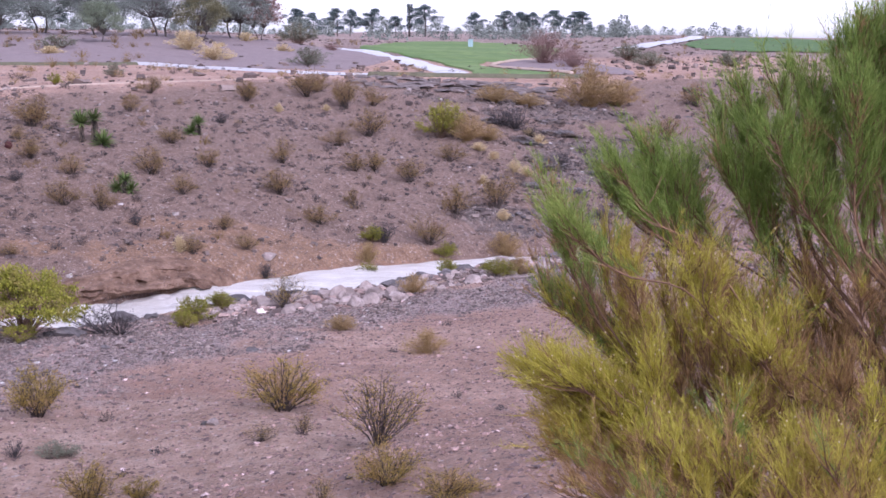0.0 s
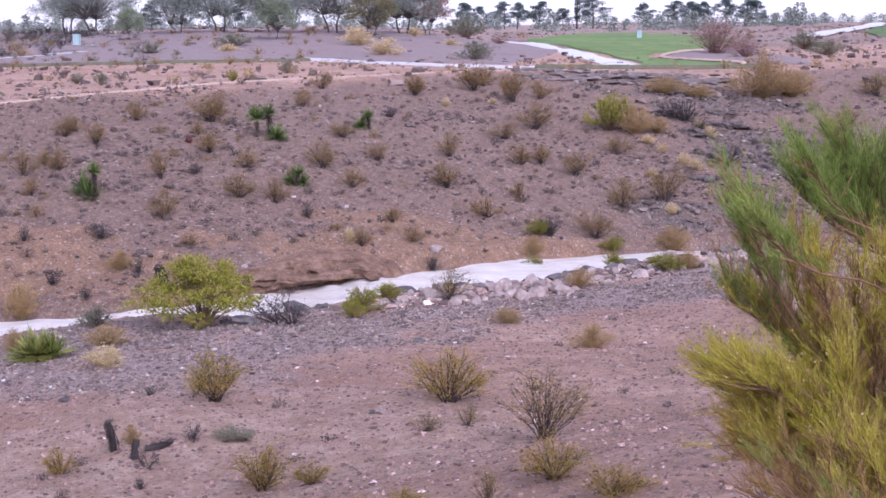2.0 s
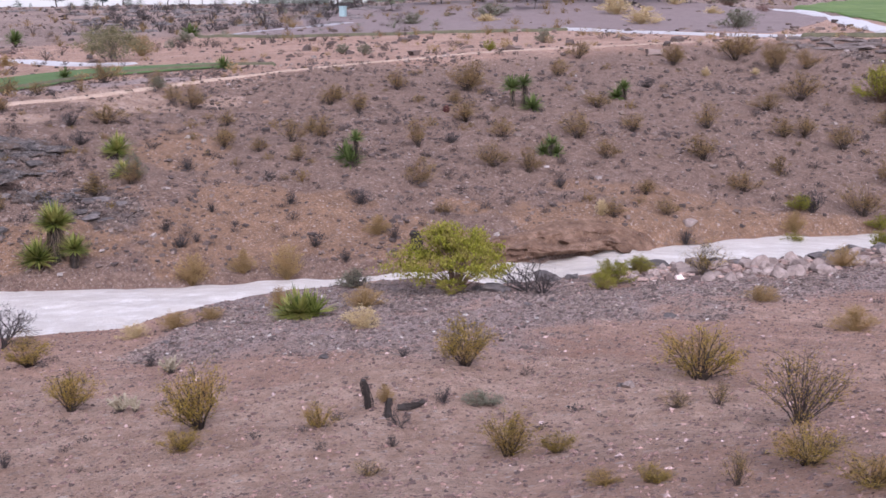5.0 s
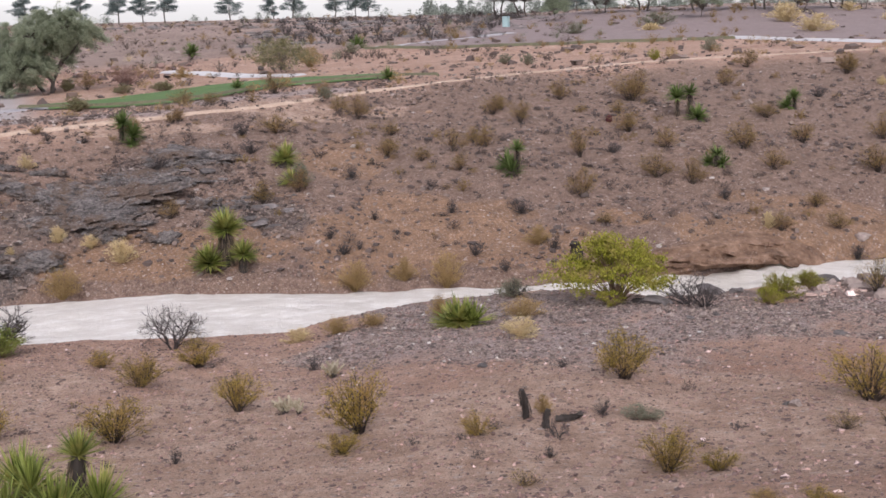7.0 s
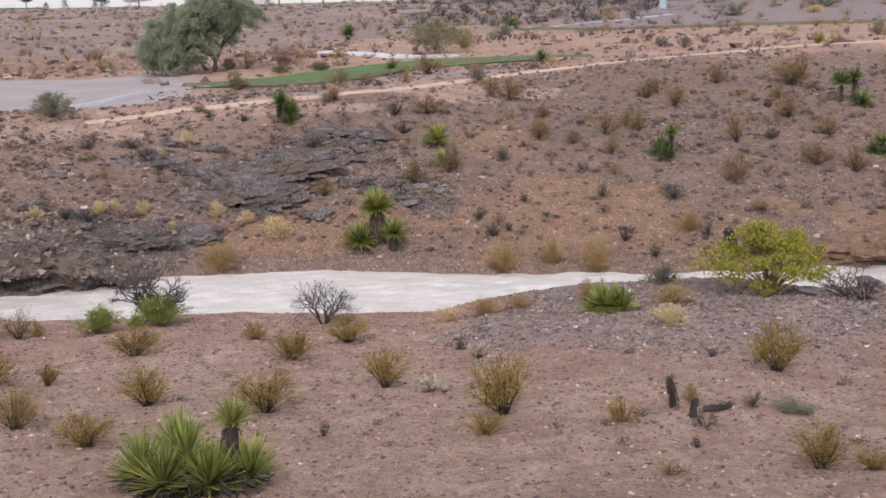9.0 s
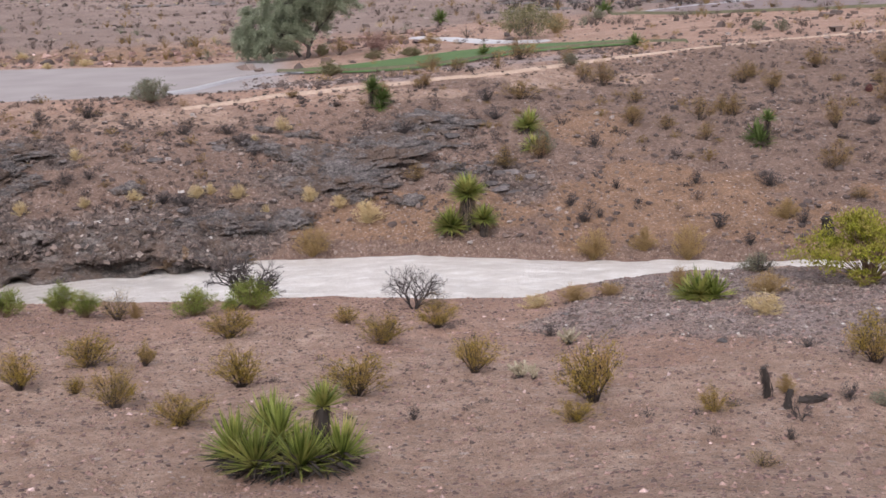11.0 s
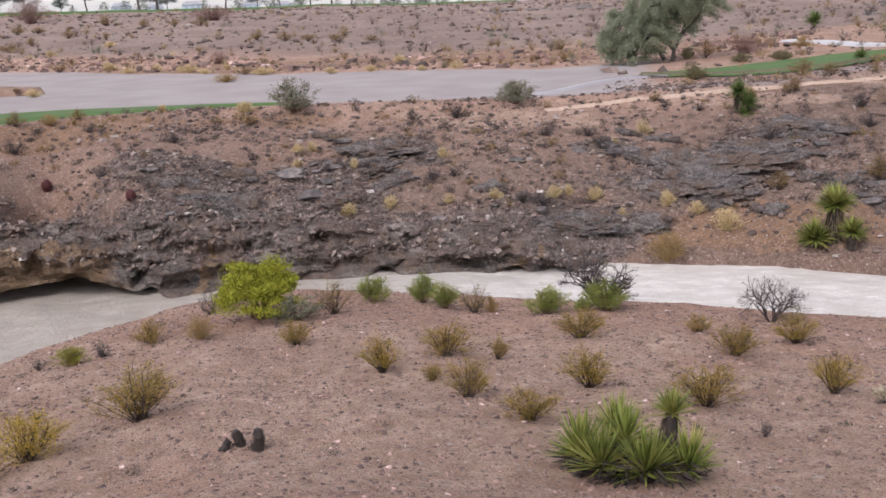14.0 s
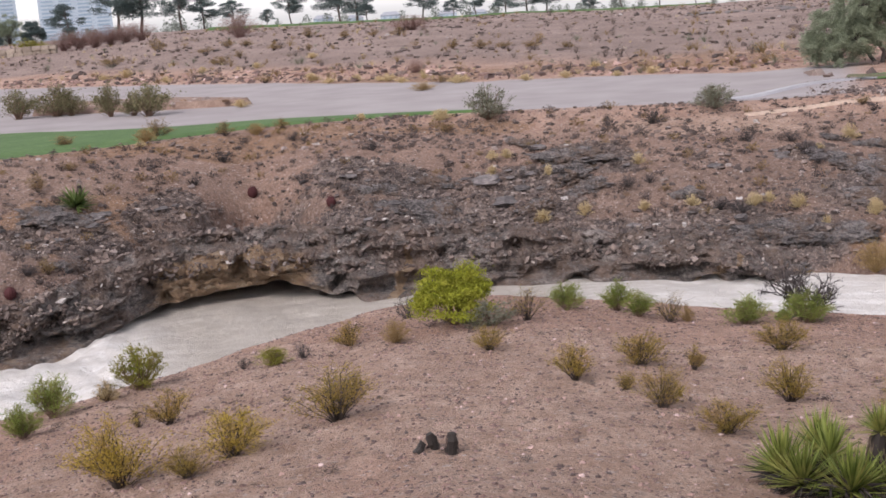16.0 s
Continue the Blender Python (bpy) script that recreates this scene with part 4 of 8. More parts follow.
DARK_SCRUB += [(-41.91, 7.93, 0.55, 0.46), (-34.06, 27.85, 0.87, 0.48), (-31.66, 27.06, 0.62, 0.37), (-35.20, 26.74, 0.87, 0.52), (-35.86, 19.57, 1.21, 0.40), (-34.07, 20.96, 0.79, 0.47), (-33.79, 21.68, 0.60, 0.40), (-35.91, 1.61, 0.71, 0.36), (-39.79, 23.68, 0.55, 0.37)]
GREEN_BUSH = [(-188.6, 13.2, 4.2, 2.3), (-188.0, 15.4, 2.6, 1.7), (-0.29, 57.60, 2.05, 1.88), (-2.61, 40.82, 0.93, 0.81), (-2.59, 42.67, 0.89, 0.59), (1.78, 36.66, 1.12, 0.58), (0.12, 38.40, 0.68, 0.57), (0.11, 43.00, 0.89, 0.55), (-6.35, 29.63, 0.90, 0.75), (-6.32, 32.59, 0.90, 0.57), (-6.30, 28.05, 0.57, 0.57), (-25.76, 3.16, 1.03, 1.08), (-24.66, 5.87, 0.73, 0.45), (-20.53, 61.88, 0.64, 0.71)]
GREY_BUSH = [(-13.14, 28.03, 0.85, 0.55), (-24.10, 11.01, 1.21, 0.63), (-33.16, 15.96, 0.95, 0.84), (-43.07, 20.14, 1.76, 1.36), (-39.08, 28.21, 1.55, 1.00), (-5.20, 15.45, 0.55, 0.24), (-23.70, 33.27, 0.81, 0.91), (-29.94, 44.10, 0.79, 0.58), (-50.59, 78.51, 1.39, 0.92), (-38.52, 95.09, 2.03, 1.01), (-27.72, 61.22, 0.83, 0.73), (-29.70, 62.50, 0.86, 0.68), (-20.49, 72.77, 1.12, 0.93), (-41.30, 29.83, 1.26, 0.76), (18.90, 125.79, 3.77, 1.89), (17.82, 105.10, 3.16, 1.32), (-11.29, 94.33, 3.05, 1.60), (-17.12, 134.92, 4.03, 2.55), (25.39, 107.65, 3.28, 1.37), (-33.39, 101.66, 3.17, 1.32)]
RED_BUSH = [(-168.15, 40.66, 5.99, 3.59), (-146.79, 58.44, 5.86, 2.19)] + [(-188.0 * math.sin(radians(a)), 188.0 * math.cos(radians(a)), 4.6, 3.1) for a in (84.4, 83.7, 83.0, 82.3, 81.6, 80.9)] + [(-49.53, 52.54, 2.14, 1.21), (-86.20, 34.37, 1.38, 1.10), (-11.85, 119.61, 1.78, 0.89)]
OLIVE_BUSH = [(-40.49, 39.55, 1.12, 0.78), (-44.06, 49.14, 0.98, 0.46), (-45.29, 47.73, 1.11, 0.52), (-51.15, 49.24, 0.70, 0.70), (-43.28, 48.76, 0.84, 0.58), (-51.61, 49.92, 0.64, 0.64)]
FRESH_BUSH = [(-25.74, 13.89, 0.81, 0.69), (-25.17, 15.00, 0.70, 0.78), (-24.11, 15.00, 0.73, 0.65), (-22.41, 16.87, 1.00, 0.67), (-21.46, 17.98, 1.00, 0.78), (-21.55, 17.32, 0.41, 0.36), (-24.87, 1.21, 0.86, 0.89), (-23.14, 0.51, 0.73, 0.66)]
ISLAND_BUSH = [(-77.88, 4.35, 2.00, 1.77), (-77.31, 6.66, 2.53, 1.76), (-72.21, 9.24, 1.51, 1.87), (-71.24, 10.42, 1.42, 1.28), (-69.54, 10.96, 2.09, 1.81), (-76.64, 7.44, 1.52, 1.52)]
BROAD_TAN = [(8.21, 68.91, 3.6, 2.5), (9.9, 69.6, 2.6, 1.7), (8.59, 108.06, 5.2, 3.4), (10.2, 98.0, 3.0, 1.8)]
GOLD_BUSH = [(-16.35, 3.15, 0.99, 0.70), (-16.78, 1.56, 1.25, 1.00)]
# x, y, width, height of the larger outcrops
OUTCROPS = [(-39.4, 2.8, 2.15, 0.43), (-37.8, 5.6, 2.46, 0.95), (-38.7, 7.6, 1.56, 0.97), (-39.2, 9.6, 1.50, 0.60), (-38.4, 8.1, 0.87, 0.49), (-36.4, 13.2, 1.72, 0.57), (-34.9, 12.1, 1.46, 0.55), (-39.5, 19.8, 1.53, 0.44), (-35.6, 19.9, 2.01, 1.21), (-33.9, 16.0, 1.11, 0.48), (-34.3, 17.8, 1.34, 0.77), (-35.7, 10.3, 1.65, 0.55), (-33.9, 11.3, 1.94, 0.64), (-33.8, 13.5, 1.62, 0.72), (-36.3, 2.9, 1.08, 0.43), (-35.2, 3.9, 1.23, 0.46), (-27.8, 22.4, 2.30, 1.17), (-27.5, 24.8, 2.01, 0.84), (-29.2, 20.5, 2.29, 1.24), (-28.9, 27.9, 2.38, 0.71), (-28.2, 30.1, 2.24, 0.61)]
OUTCROPS += [(-28.7, 33.0, 1.95, 0.65), (-32.0, 29.9, 1.52, 0.52), (-33.5, 29.2, 0.88, 0.44), (-25.5, 30.4, 1.37, 0.71), (-25.3, 27.9, 1.12, 0.48), (-24.6, 31.1, 1.18, 0.59), (-27.0, 27.6, 1.91, 0.57), (-32.2, 22.3, 1.35, 0.50), (-28.5, 21.1, 1.58, 0.88), (-27.8, 22.5, 1.41, 0.81), (-30.5, 18.9, 1.95, 0.89), (-29.6, 20.2, 1.42, 0.64), (-36.7, 20.1, 1.86, 0.62), (-34.8, 20.0, 1.79, 0.71), (-35.2, 14.5, 2.26, 0.83), (-33.5, 14.9, 1.63, 0.73), (-32.3, 16.0, 2.14, 0.78), (5.1, 53.6, 1.86, 0.80), (3.9, 58.1, 1.73, 0.69), (5.7, 50.7, 1.51, 0.66), (6.1, 60.3, 2.40, 0.90), (7.1, 54.2, 1.62, 0.81), (3.8, 50.8, 1.26, 0.50), (5.8, 63.7, 2.21, 0.70)]
OUTCROPS += [(2.4, 62.4, 1.85, 0.62), (6.9, 48.6, 1.45, 0.58)]
kinds = {
    "creosote": [bush("creosote_bush", 10 + i, 44, 5200, 0.024, M_CREO_STEM, M_CREO_LEAF, twig=0.009, low=0.15, fork=6, tuft=0.026) for i in range(6)],
    "open": [bush("sparse_creosote_bush", 20 + i, 40, 1500, 0.022, M_CREO_STEM, M_CREO_LEAF, twig=0.007, low=0.4, fork=7) for i in range(3)],
    "hill": [bush("dry_creosote_bush", 30 + i, 40, 1900, 0.034, M_HILL_STEM, M_HILL_LEAF, twig=0.007, low=0.0, fork=4, tuft=0.04) for i in range(6)],
    "tan": [bush("dry_tan_bush", 40 + i, 110, 3400, 0.05, M_TAN, M_TAN, dome=True, twig=0.005, low=-0.3, fork=2, thin=0.12, lean=0.6) for i in range(3)],
    "cream": [bush("cream_grass_tuft", 50 + i, 70, 1500, 0.075, M_CREAM, M_CREAM, dome=True, twig=0.006, low=-0.3, fork=1, thin=0.14, lean=0.7) for i in range(3)],
    "dark": [bush("dark_scrub", 60 + i, 46, 520, 0.05, M_DARK, M_DARK, dome=True, twig=0.009, low=0.0, thin=0.2) for i in range(3)],
    "green": [bush("yellow_green_bush", 70 + i, 54, 5200, 0.040, M_STEM, M_GREEN, dome=True, twig=0.010, low=0.2, thin=0.2) for i in range(3)],
    "fresh": [bush("fresh_green_bush", 76 + i, 60, 5600, 0.055, M_STEM, M_FRESH, twig=0.007, low=0.0, lean=0.35, fork=5, thin=0.12, spread=0.44) for i in range(3)],
    "olive": [bush("olive_bush", 86 + i, 40, 1800, 0.06, M_STEM, M_OLIVE, dome=True, twig=0.010, low=0.1) for i in range(2)],
    "gold": [bush("golden_creosote_bush", 16 + i, 50, 6200, 0.024, M_CREO_STEM, M_GOLD, twig=0.007, low=0.1, fork=6) for i in range(2)],
    "red": [bush("reddish_bush", 90 + i, 150, 3600, 0.03, M_RED_TWIG, M_RED_TWIG, dome=True, twig=0.003, low=0.0, thin=0.15) for i in range(2)],
    "grey": [bush("grey_green_bush", 80 + i, 44, 2300, 0.05, M_STEM, M_GREY_LEAF, dome=True, twig=0.008, low=0.1, thin=0.22) for i in range(3)],
    "island": [bush("island_bush", 110 + i, 50, 2400, 0.05, M_STEM, M_OLIVE, twig=0.010, low=0.0, tuft=0.05) for i in range(2)],
}
plant_out(kinds["creosote"], CREOSOTE, "olive-yellow creosote bush with dark stems on stony ground", "bush", "creosote bushes on the near bank", 1)
plant_out(kinds["open"], OPEN_CREOSOTE, "sparse thin-leaved creosote bush with bare dark stems", "bush", "sparse creosote bushes", 2)
plant_out(kinds["hill"], HILL_BUSH, "brownish half-dry creosote bush on the stony hillside", "bush", "bushes on the hillside", 3)
plant_out(kinds["tan"], TAN_DOME, "rounded dry tan bush with dense fine twigs", "bush", "dry tan bushes", 4)
plant_out(kinds["cream"], CREAM_TUFT, "pale cream dry tuft among stones", "dry tuft", "cream dry tufts", 5)
plant_out(kinds["dark"], DARK_SCRUB, "low dark leafless scrub on stony ground", "scrub", "dark low scrubs", 6)
plant_out(kinds["green"], GREEN_BUSH, "leafy bright yellow-green bush beside the wash", "bush", "green bushes", 7)
plant_out(kinds["grey"], GREY_BUSH, "grey-green leafy desert bush", "bush", "grey-green bushes", 8)
plant_out(kinds["red"], RED_BUSH, "leafless reddish-brown twiggy bush", "bush", "reddish bushes", 9)
plant_out(kinds["fresh"], FRESH_BUSH, "feathery fresh green bush at the edge of the water", "bush", "fresh green bushes", 10)
plant_out(kinds["olive"], OLIVE_BUSH, "dull olive-green desert bush beside the turf", "bush", "olive bushes", 11)
plant_out(kinds["gold"], GOLD_BUSH, "golden-yellow creosote bush with dark stems on the near bank", "bush", "golden creosote bushes", 12)

plant_out(kinds["island"], ISLAND_BUSH, "dusty grey-green bush on the gravel island", "bush", "bushes on the gravel island", 13)
plant_out(kinds["red"], BROAD_TAN[2:], "broad rounded mauve-brown twiggy bush beside the fairway", "bush", "twiggy bushes by the fairway", 14)
plant_out(kinds["tan"], BROAD_TAN[:2], "broad rounded reddish-tan twiggy bush below the cart path", "bush", "twiggy bushes by the fairway", 15)

# ---- yuccas, cacti, stumps ----
def rosette(rnd, count, length, width, up=0.25, droop=0.0):
    """Stiff folded blades that spring from one point."""
    v, f = [], []
    for i in range(count):
        a = rnd.uniform(0, 2 * math.pi)
        e = rnd.uniform(-0.25 + up, 1.45) if up > 0 else math.asin(rnd.uniform(-0.35, 0.98))
        d = Vector((math.cos(a) * math.cos(e), math.sin(a) * math.cos(e), math.sin(e)))
        side = Vector((-math.sin(a), math.cos(a), 0))
        n = d.cross(side)
        ln = length * rnd.uniform(0.7, 1.08)
        b = len(v)
        sag = Vector((0, 0, -droop * ln * math.cos(e) * rnd.uniform(0.3, 1)))
        pts = [(0.02, 0.55), (0.3, 1.0), (0.65, 0.75)]
        for t, w in pts:
            c = d * ln * t + sag * t * t
            v.extend((c + side * width * w - n * width * 0.35 * w, c, c - side * width * w - n * width * 0.35 * w))
        v.append(d * ln + sag)
        for k in range(2):
            q = b + k * 3
            f.extend(((q, q + 3, q + 4, q + 1), (q + 1, q + 4, q + 5, q + 2)))
        f.extend(((b + 6, b + 9, b + 7), (b + 7, b + 9, b + 8)))
    return v, f


def trunk_mesh(rnd, h, r0, r1, lean=0.1, shag=60):
    """A leaning trunk with a skirt of dead leaves."""
    v, f = [], []
    dx, dy = rnd.uniform(-lean, lean), rnd.uniform(-lean, lean)
    pts = [Vector((dx * t * t * h, dy * t * t * h, -0.08 + (h + 0.08) * t)) for t in (0, 0.25, 0.5, 0.75, 1)]
    tube(v, f, pts, r0, r1, 8)
    dv, df = [], []
    for i in range(shag):
        t = rnd.uniform(0.1, 1.0)
        a = rnd.uniform(0, 6.28)
        p = Vector((dx * t * t * h, dy * t * t * h, h * t)) + Vector((math.cos(a), math.sin(a), 0)) * (r0 + (r1 - r0) * t)
        blade(dv, df, p, Vector((math.cos(a) * 0.4, math.sin(a) * 0.4, -1.0)), h * rnd.uniform(0.18, 0.30), h * 0.014, rnd)
    return v, f, dv, df, pts[-1]


def yucca(x, y, heads, label, seed, blade_mat, group="yuccas on the hillside"):
    """heads: rows of (dx, dy, trunk height, trunk radius, blade length, blades)."""
    rnd = random.Random(seed)
    top = tagged(new("yucca"), label, "yucca", group)
    top.location = spot(x, y)
    for dx, dy, h, r, ln, count in heads:
        base = Vector((dx, dy, float(ground(np.array([x + dx]), np.array([y + dy]))[0]) - top.location.z))
        tip = Vector((0, 0, 0.05))
        if h > 0.05:
            v, f, dv, df, tip = trunk_mesh(rnd, h * 0.85, r * 0.5, r * 0.42, shag=max(120, int((300 if r > 0.22 else 160) * min(h, 1.3))))
            t = mesh_object("trunk", v, f, M_TRUNK_DARK, top, "dark weathered trunk")
            t.location = base
            t = mesh_object("dead_leaf_skirt", dv, df, M_SKIRT, top, "hanging dead grey-brown leaves")
            t.location = base
        wide = 0.030 if blade_mat is M_YUCCA and x > -11 else 0.06
        v, f = rosette(rnd, int(count * (1.5 if wide < 0.04 else 2.2)), ln * (1.12 if wide < 0.04 else 1.3), ln * wide, 0.25 if wide < 0.04 else -0.15)
        ob = mesh_object("leaf_rosette", v, f, blade_mat, top)
        ob.location = base + tip
    return top


YUC = "green spiky yucca with a dark shaggy trunk on the hillside"
yucca(-14.74, 48.72, [(-0.35, 0, 0.95, 0.16, 0.55, 60), (0.2, -0.05, 1.15, 0.17, 0.42, 50), (0.62, -0.35, 0.1, 0.1, 0.55, 50)], YUC, 1, M_YUCCA_FAR)
yucca(-11.70, 42.52, [(0, 0, 0.55, 0.14, 0.36, 45), (-0.25, 0.1, 0.08, 0.1, 0.4, 36), (0.25, 0.1, 0.15, 0.1, 0.38, 36)], YUC, 2, M_YUCCA_FAR)
yucca(-17.77, 38.33, [(0.05, 0, 1.0, 0.14, 0.36, 46), (-0.45, 0.2, 0.15, 0.1, 0.55, 50), (-0.1, -0.2, 0.05, 0.1, 0.5, 40)], YUC, 3, M_YUCCA_FAR)
yucca(-10.95, 51.96, [(0.05, 0, 0.6, 0.14, 0.4, 46), (-0.3, 0, 0.1, 0.1, 0.5, 46)], YUC, 4, M_YUCCA_FAR)
yucca(-22.73, 27.59, [(0.0, 0.2, 1.3, 0.36, 0.56, 130), (-0.3, -0.2, 0.30, 0.26, 0.58, 100), (0.62, 0.25, 0.62, 0.26, 0.46, 90)], "tall yucca with green blade heads above the flooded wash", 5, M_YUCCA)
yucca(-32.31, 33.85, [(-0.1, 0, 0.8, 0.16, 0.5, 60), (0.35, 0.15, 0.35, 0.15, 0.48, 60), (0.45, -0.1, 0.0, 0.1, 0.4, 30)], YUC, 6, M_YUCCA_FAR)
yucca(-25.44, 34.85, [(0, 0, 0.25, 0.12, 0.6, 60), (-0.35, 0.1, 0.0, 0.1, 0.4, 30)], YUC, 7, M_YUCCA)
yucca(-24.17, 33.43, [(0, 0, 0.15, 0.12, 0.52, 50), (0.3, 0.0, 0.05, 0.1, 0.4, 36)], YUC, 8, M_YUCCA)
yucca(-12.32, 23.35, [(0, 0, 0.12, 0.12, 0.55, 80), (-0.3, 0.05, 0.08, 0.1, 0.45, 50), (0.3, 0.1, 0.08, 0.1, 0.5, 50)], "low green spiky yucca beside the pale flood water", 9, M_YUCCA)
yucca(-40.19, 3.64, [(0, 0, 0.12, 0.12, 0.62, 60), (-0.3, 0.2, 0.75, 0.16, 0.1, 8)], "green yucca beside a dead dark stub", 10, M_YUCCA_FAR)
yucca(-31.4, 52.2, [(0, 0, 0.2, 0.12, 0.5, 50)], YUC, 12, M_YUCCA_FAR)
yucca(-37.2, 47.2, [(0, 0, 0.3, 0.12, 0.45, 50)], YUC, 13, M_YUCCA_FAR)
yucca(-53.5, 84.0, [(0, 0, 0.2, 0.14, 0.9, 60)], YUC, 14, M_YUCCA_FAR)
yucca(-61.5, 72.5, [(0, 0, 0.6, 0.2, 0.8, 60)], YUC, 15, M_YUCCA_FAR)
# the large clump on the near bank
clump = yucca(-10.2, 8.95, [(-0.5, -0.45, 0.20, 0.2, 0.55, 90), (-0.62, 0.25, 0.34, 0.2, 0.52, 90), (0.0, -0.55, 0.16, 0.2, 0.52, 90), (0.18, 0.35, 0.80, 0.2, 0.36, 90), (0.48, -0.28, 0.14, 0.2, 0.55, 90), (-0.25, 0.05, 0.34, 0.2, 0.5, 80), (0.60, 0.28, 0.14, 0.2, 0.52, 90), (0.34, 0.02, 0.10, 0.2, 0.46, 80)],
      "large clump of bright green yucca with one dark-trunked head", 11, M_YUCCA, group="yucca on the near bank")
# near-black blades scattered low round the clump's base
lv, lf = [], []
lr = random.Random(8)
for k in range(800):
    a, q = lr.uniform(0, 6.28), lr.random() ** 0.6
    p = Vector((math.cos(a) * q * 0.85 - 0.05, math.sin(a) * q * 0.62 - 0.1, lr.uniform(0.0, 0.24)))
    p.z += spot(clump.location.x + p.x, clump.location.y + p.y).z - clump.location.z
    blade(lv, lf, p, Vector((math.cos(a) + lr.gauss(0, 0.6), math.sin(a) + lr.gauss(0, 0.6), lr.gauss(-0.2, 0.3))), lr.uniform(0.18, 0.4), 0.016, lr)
mesh_object("dead_leaf_litter", lv, lf, M_TRUNK_DARK, clump, "dark blades strewn round the base")


def stump(x, y, h, r, tilt, turn, label, seed):
    rnd = random.Random(seed)
    top = tagged(new("burnt_stump"), label, "stump", "burnt yucca stumps")
    v, f, dv, df, _ = trunk_mesh(rnd, h, r, r * 0.7, 0.25, 160)
    for i, p in enumerate(v):
        v[i] = p + Vector((rnd.gauss(0, r * 0.14), rnd.gauss(0, r * 0.14), rnd.gauss(0, r * 0.1)))
    for name, a, b in (("trunk", v, f), ("charred_bark", dv, df)):
        ob = mesh_object(name, a, b, M_TRUNK_DARK, top)
        ob.matrix_basis = pose(0, 0, 0, tilt, 0, turn)
    top.location = spot(x, y, 0.03)


stump(-6.83, 15.02, 0.42, 0.055, 8, 60, "charred upright yucca stump on gravel", 1)
stump(-6.25, 14.95, 0.30, 0.055, 86, 100, "charred fallen yucca stump on gravel", 2)
stump(-6.35, 14.60, 0.24, 0.05, 14, 200, "short charred yucca stump beside a fallen one", 3)
stump(-14.00, 5.40, 0.20, 0.075, 6, 20, "short blackened stump on bare gravel", 4)
stump(-13.73, 5.53, 0.26, 0.085, 12, 80, "short blackened stump on bare gravel", 5)
stump(-13.98, 5.17, 0.12, 0.06, 60, 200, "small blackened stump lying on gravel", 6)
stump(-13.33, 33.13, 0.62, 0.17, 10, 10, "charred stump behind the yellow-green bush", 7)


def barrel(x, y, r, seed):
    rnd = random.Random(seed)
    top = tagged(new("barrel_cactus"), "small round reddish barrel cactus among rocks", "cactus", "red barrel cacti")
    v, f = [], []
    rings, sides = 9, 26
    for i in range(rings):
        t = math.pi * (0.08 + 0.84 * i / (rings - 1))
        for s in range(sides):
            a = 2 * math.pi * s / sides
            q = r * math.sin(t) * (1.0 if s % 2 else 0.92)
            v.append((q * math.cos(a), q * math.sin(a), r * 1.05 - r * 1.15 * math.cos(t)))
    for i in range(rings - 1):
        for s in range(sides):
            a, b = i * sides + s, i * sides + (s + 1) % sides
            f.append((a, b, b + sides, a + sides))
    f.append(tuple(range((rings - 1) * sides, rings * sides)))
    mesh_object("ribbed_body", v, f, M_RED_CACTUS, top)
    sv, sf = [], []
    for i in range(260):
        p = Vector(rnd.choice(v))
        blade(sv, sf, p, Vector((p.x, p.y, p.z - r)) + Vector((rnd.gauss(0, r), rnd.gauss(0, r), rnd.gauss(0, r))) * 0.5, r * 0.35, r * 0.02, rnd)
    mesh_object("spines", sv, sf, M_RED_CACTUS, top)
    top.location = spot(x, y, -0.03)


for i, (x, y, r) in enumerate([(-42.08, 10.0, 0.22), (-37.28, 11.46, 0.19), (-34.88, 1.04, 0.2), (-17.4, 46.7, 0.17)]):
    barrel(x, y, r * 0.85, i)


def cholla(x, y, h, seed):
    rnd = random.Random(seed)
    top = tagged(new("cholla"), "pale spiny cholla cactus with dark lower stems", "cactus", "cholla cacti")
    dv, df, pv, pf = [], [], [], []
    for i in range(9):
        a = rnd.uniform(0, 6.28)
        p = Vector((0, 0, 0))
        d = Vector((math.cos(a) * 0.5, math.sin(a) * 0.5, 1)).normalized()
        for seg in range(3):
            q = p + d * h * rnd.uniform(0.22, 0.36)
            tube(dv if seg == 0 else pv, df if seg == 0 else pf, [p, p.lerp(q, 0.5), q], h * 0.035, h * 0.038, 6)
            for s in range(60):
                c = p.lerp(q, rnd.random())
                blade(dv if seg == 0 else pv, df if seg == 0 else pf, c, Vector((rnd.gauss(0, 1), rnd.gauss(0, 1), rnd.gauss(0, 1))), h * 0.12, h * 0.012, rnd)
            p = q
            d = (d + Vector((rnd.gauss(0, 0.5), rnd.gauss(0, 0.5), rnd.uniform(-0.1, 0.5)))).normalized()
    mesh_object("lower_stem", dv, df, M_DARK, top, "dark dead lower stems")
    mesh_object("spiny_joints", pv, pf, M_CHOLLA, top)
    top.location = spot(x, y, -0.02)


for i, (x, y, h) in enumerate([(-12.22, 17.93, 0.42), (-11.14, 14.9, 0.4), (-10.9, 14.95, 0.28), (-12.5, 18.2, 0.3)]):
    cholla(x, y, h, 90 + i)


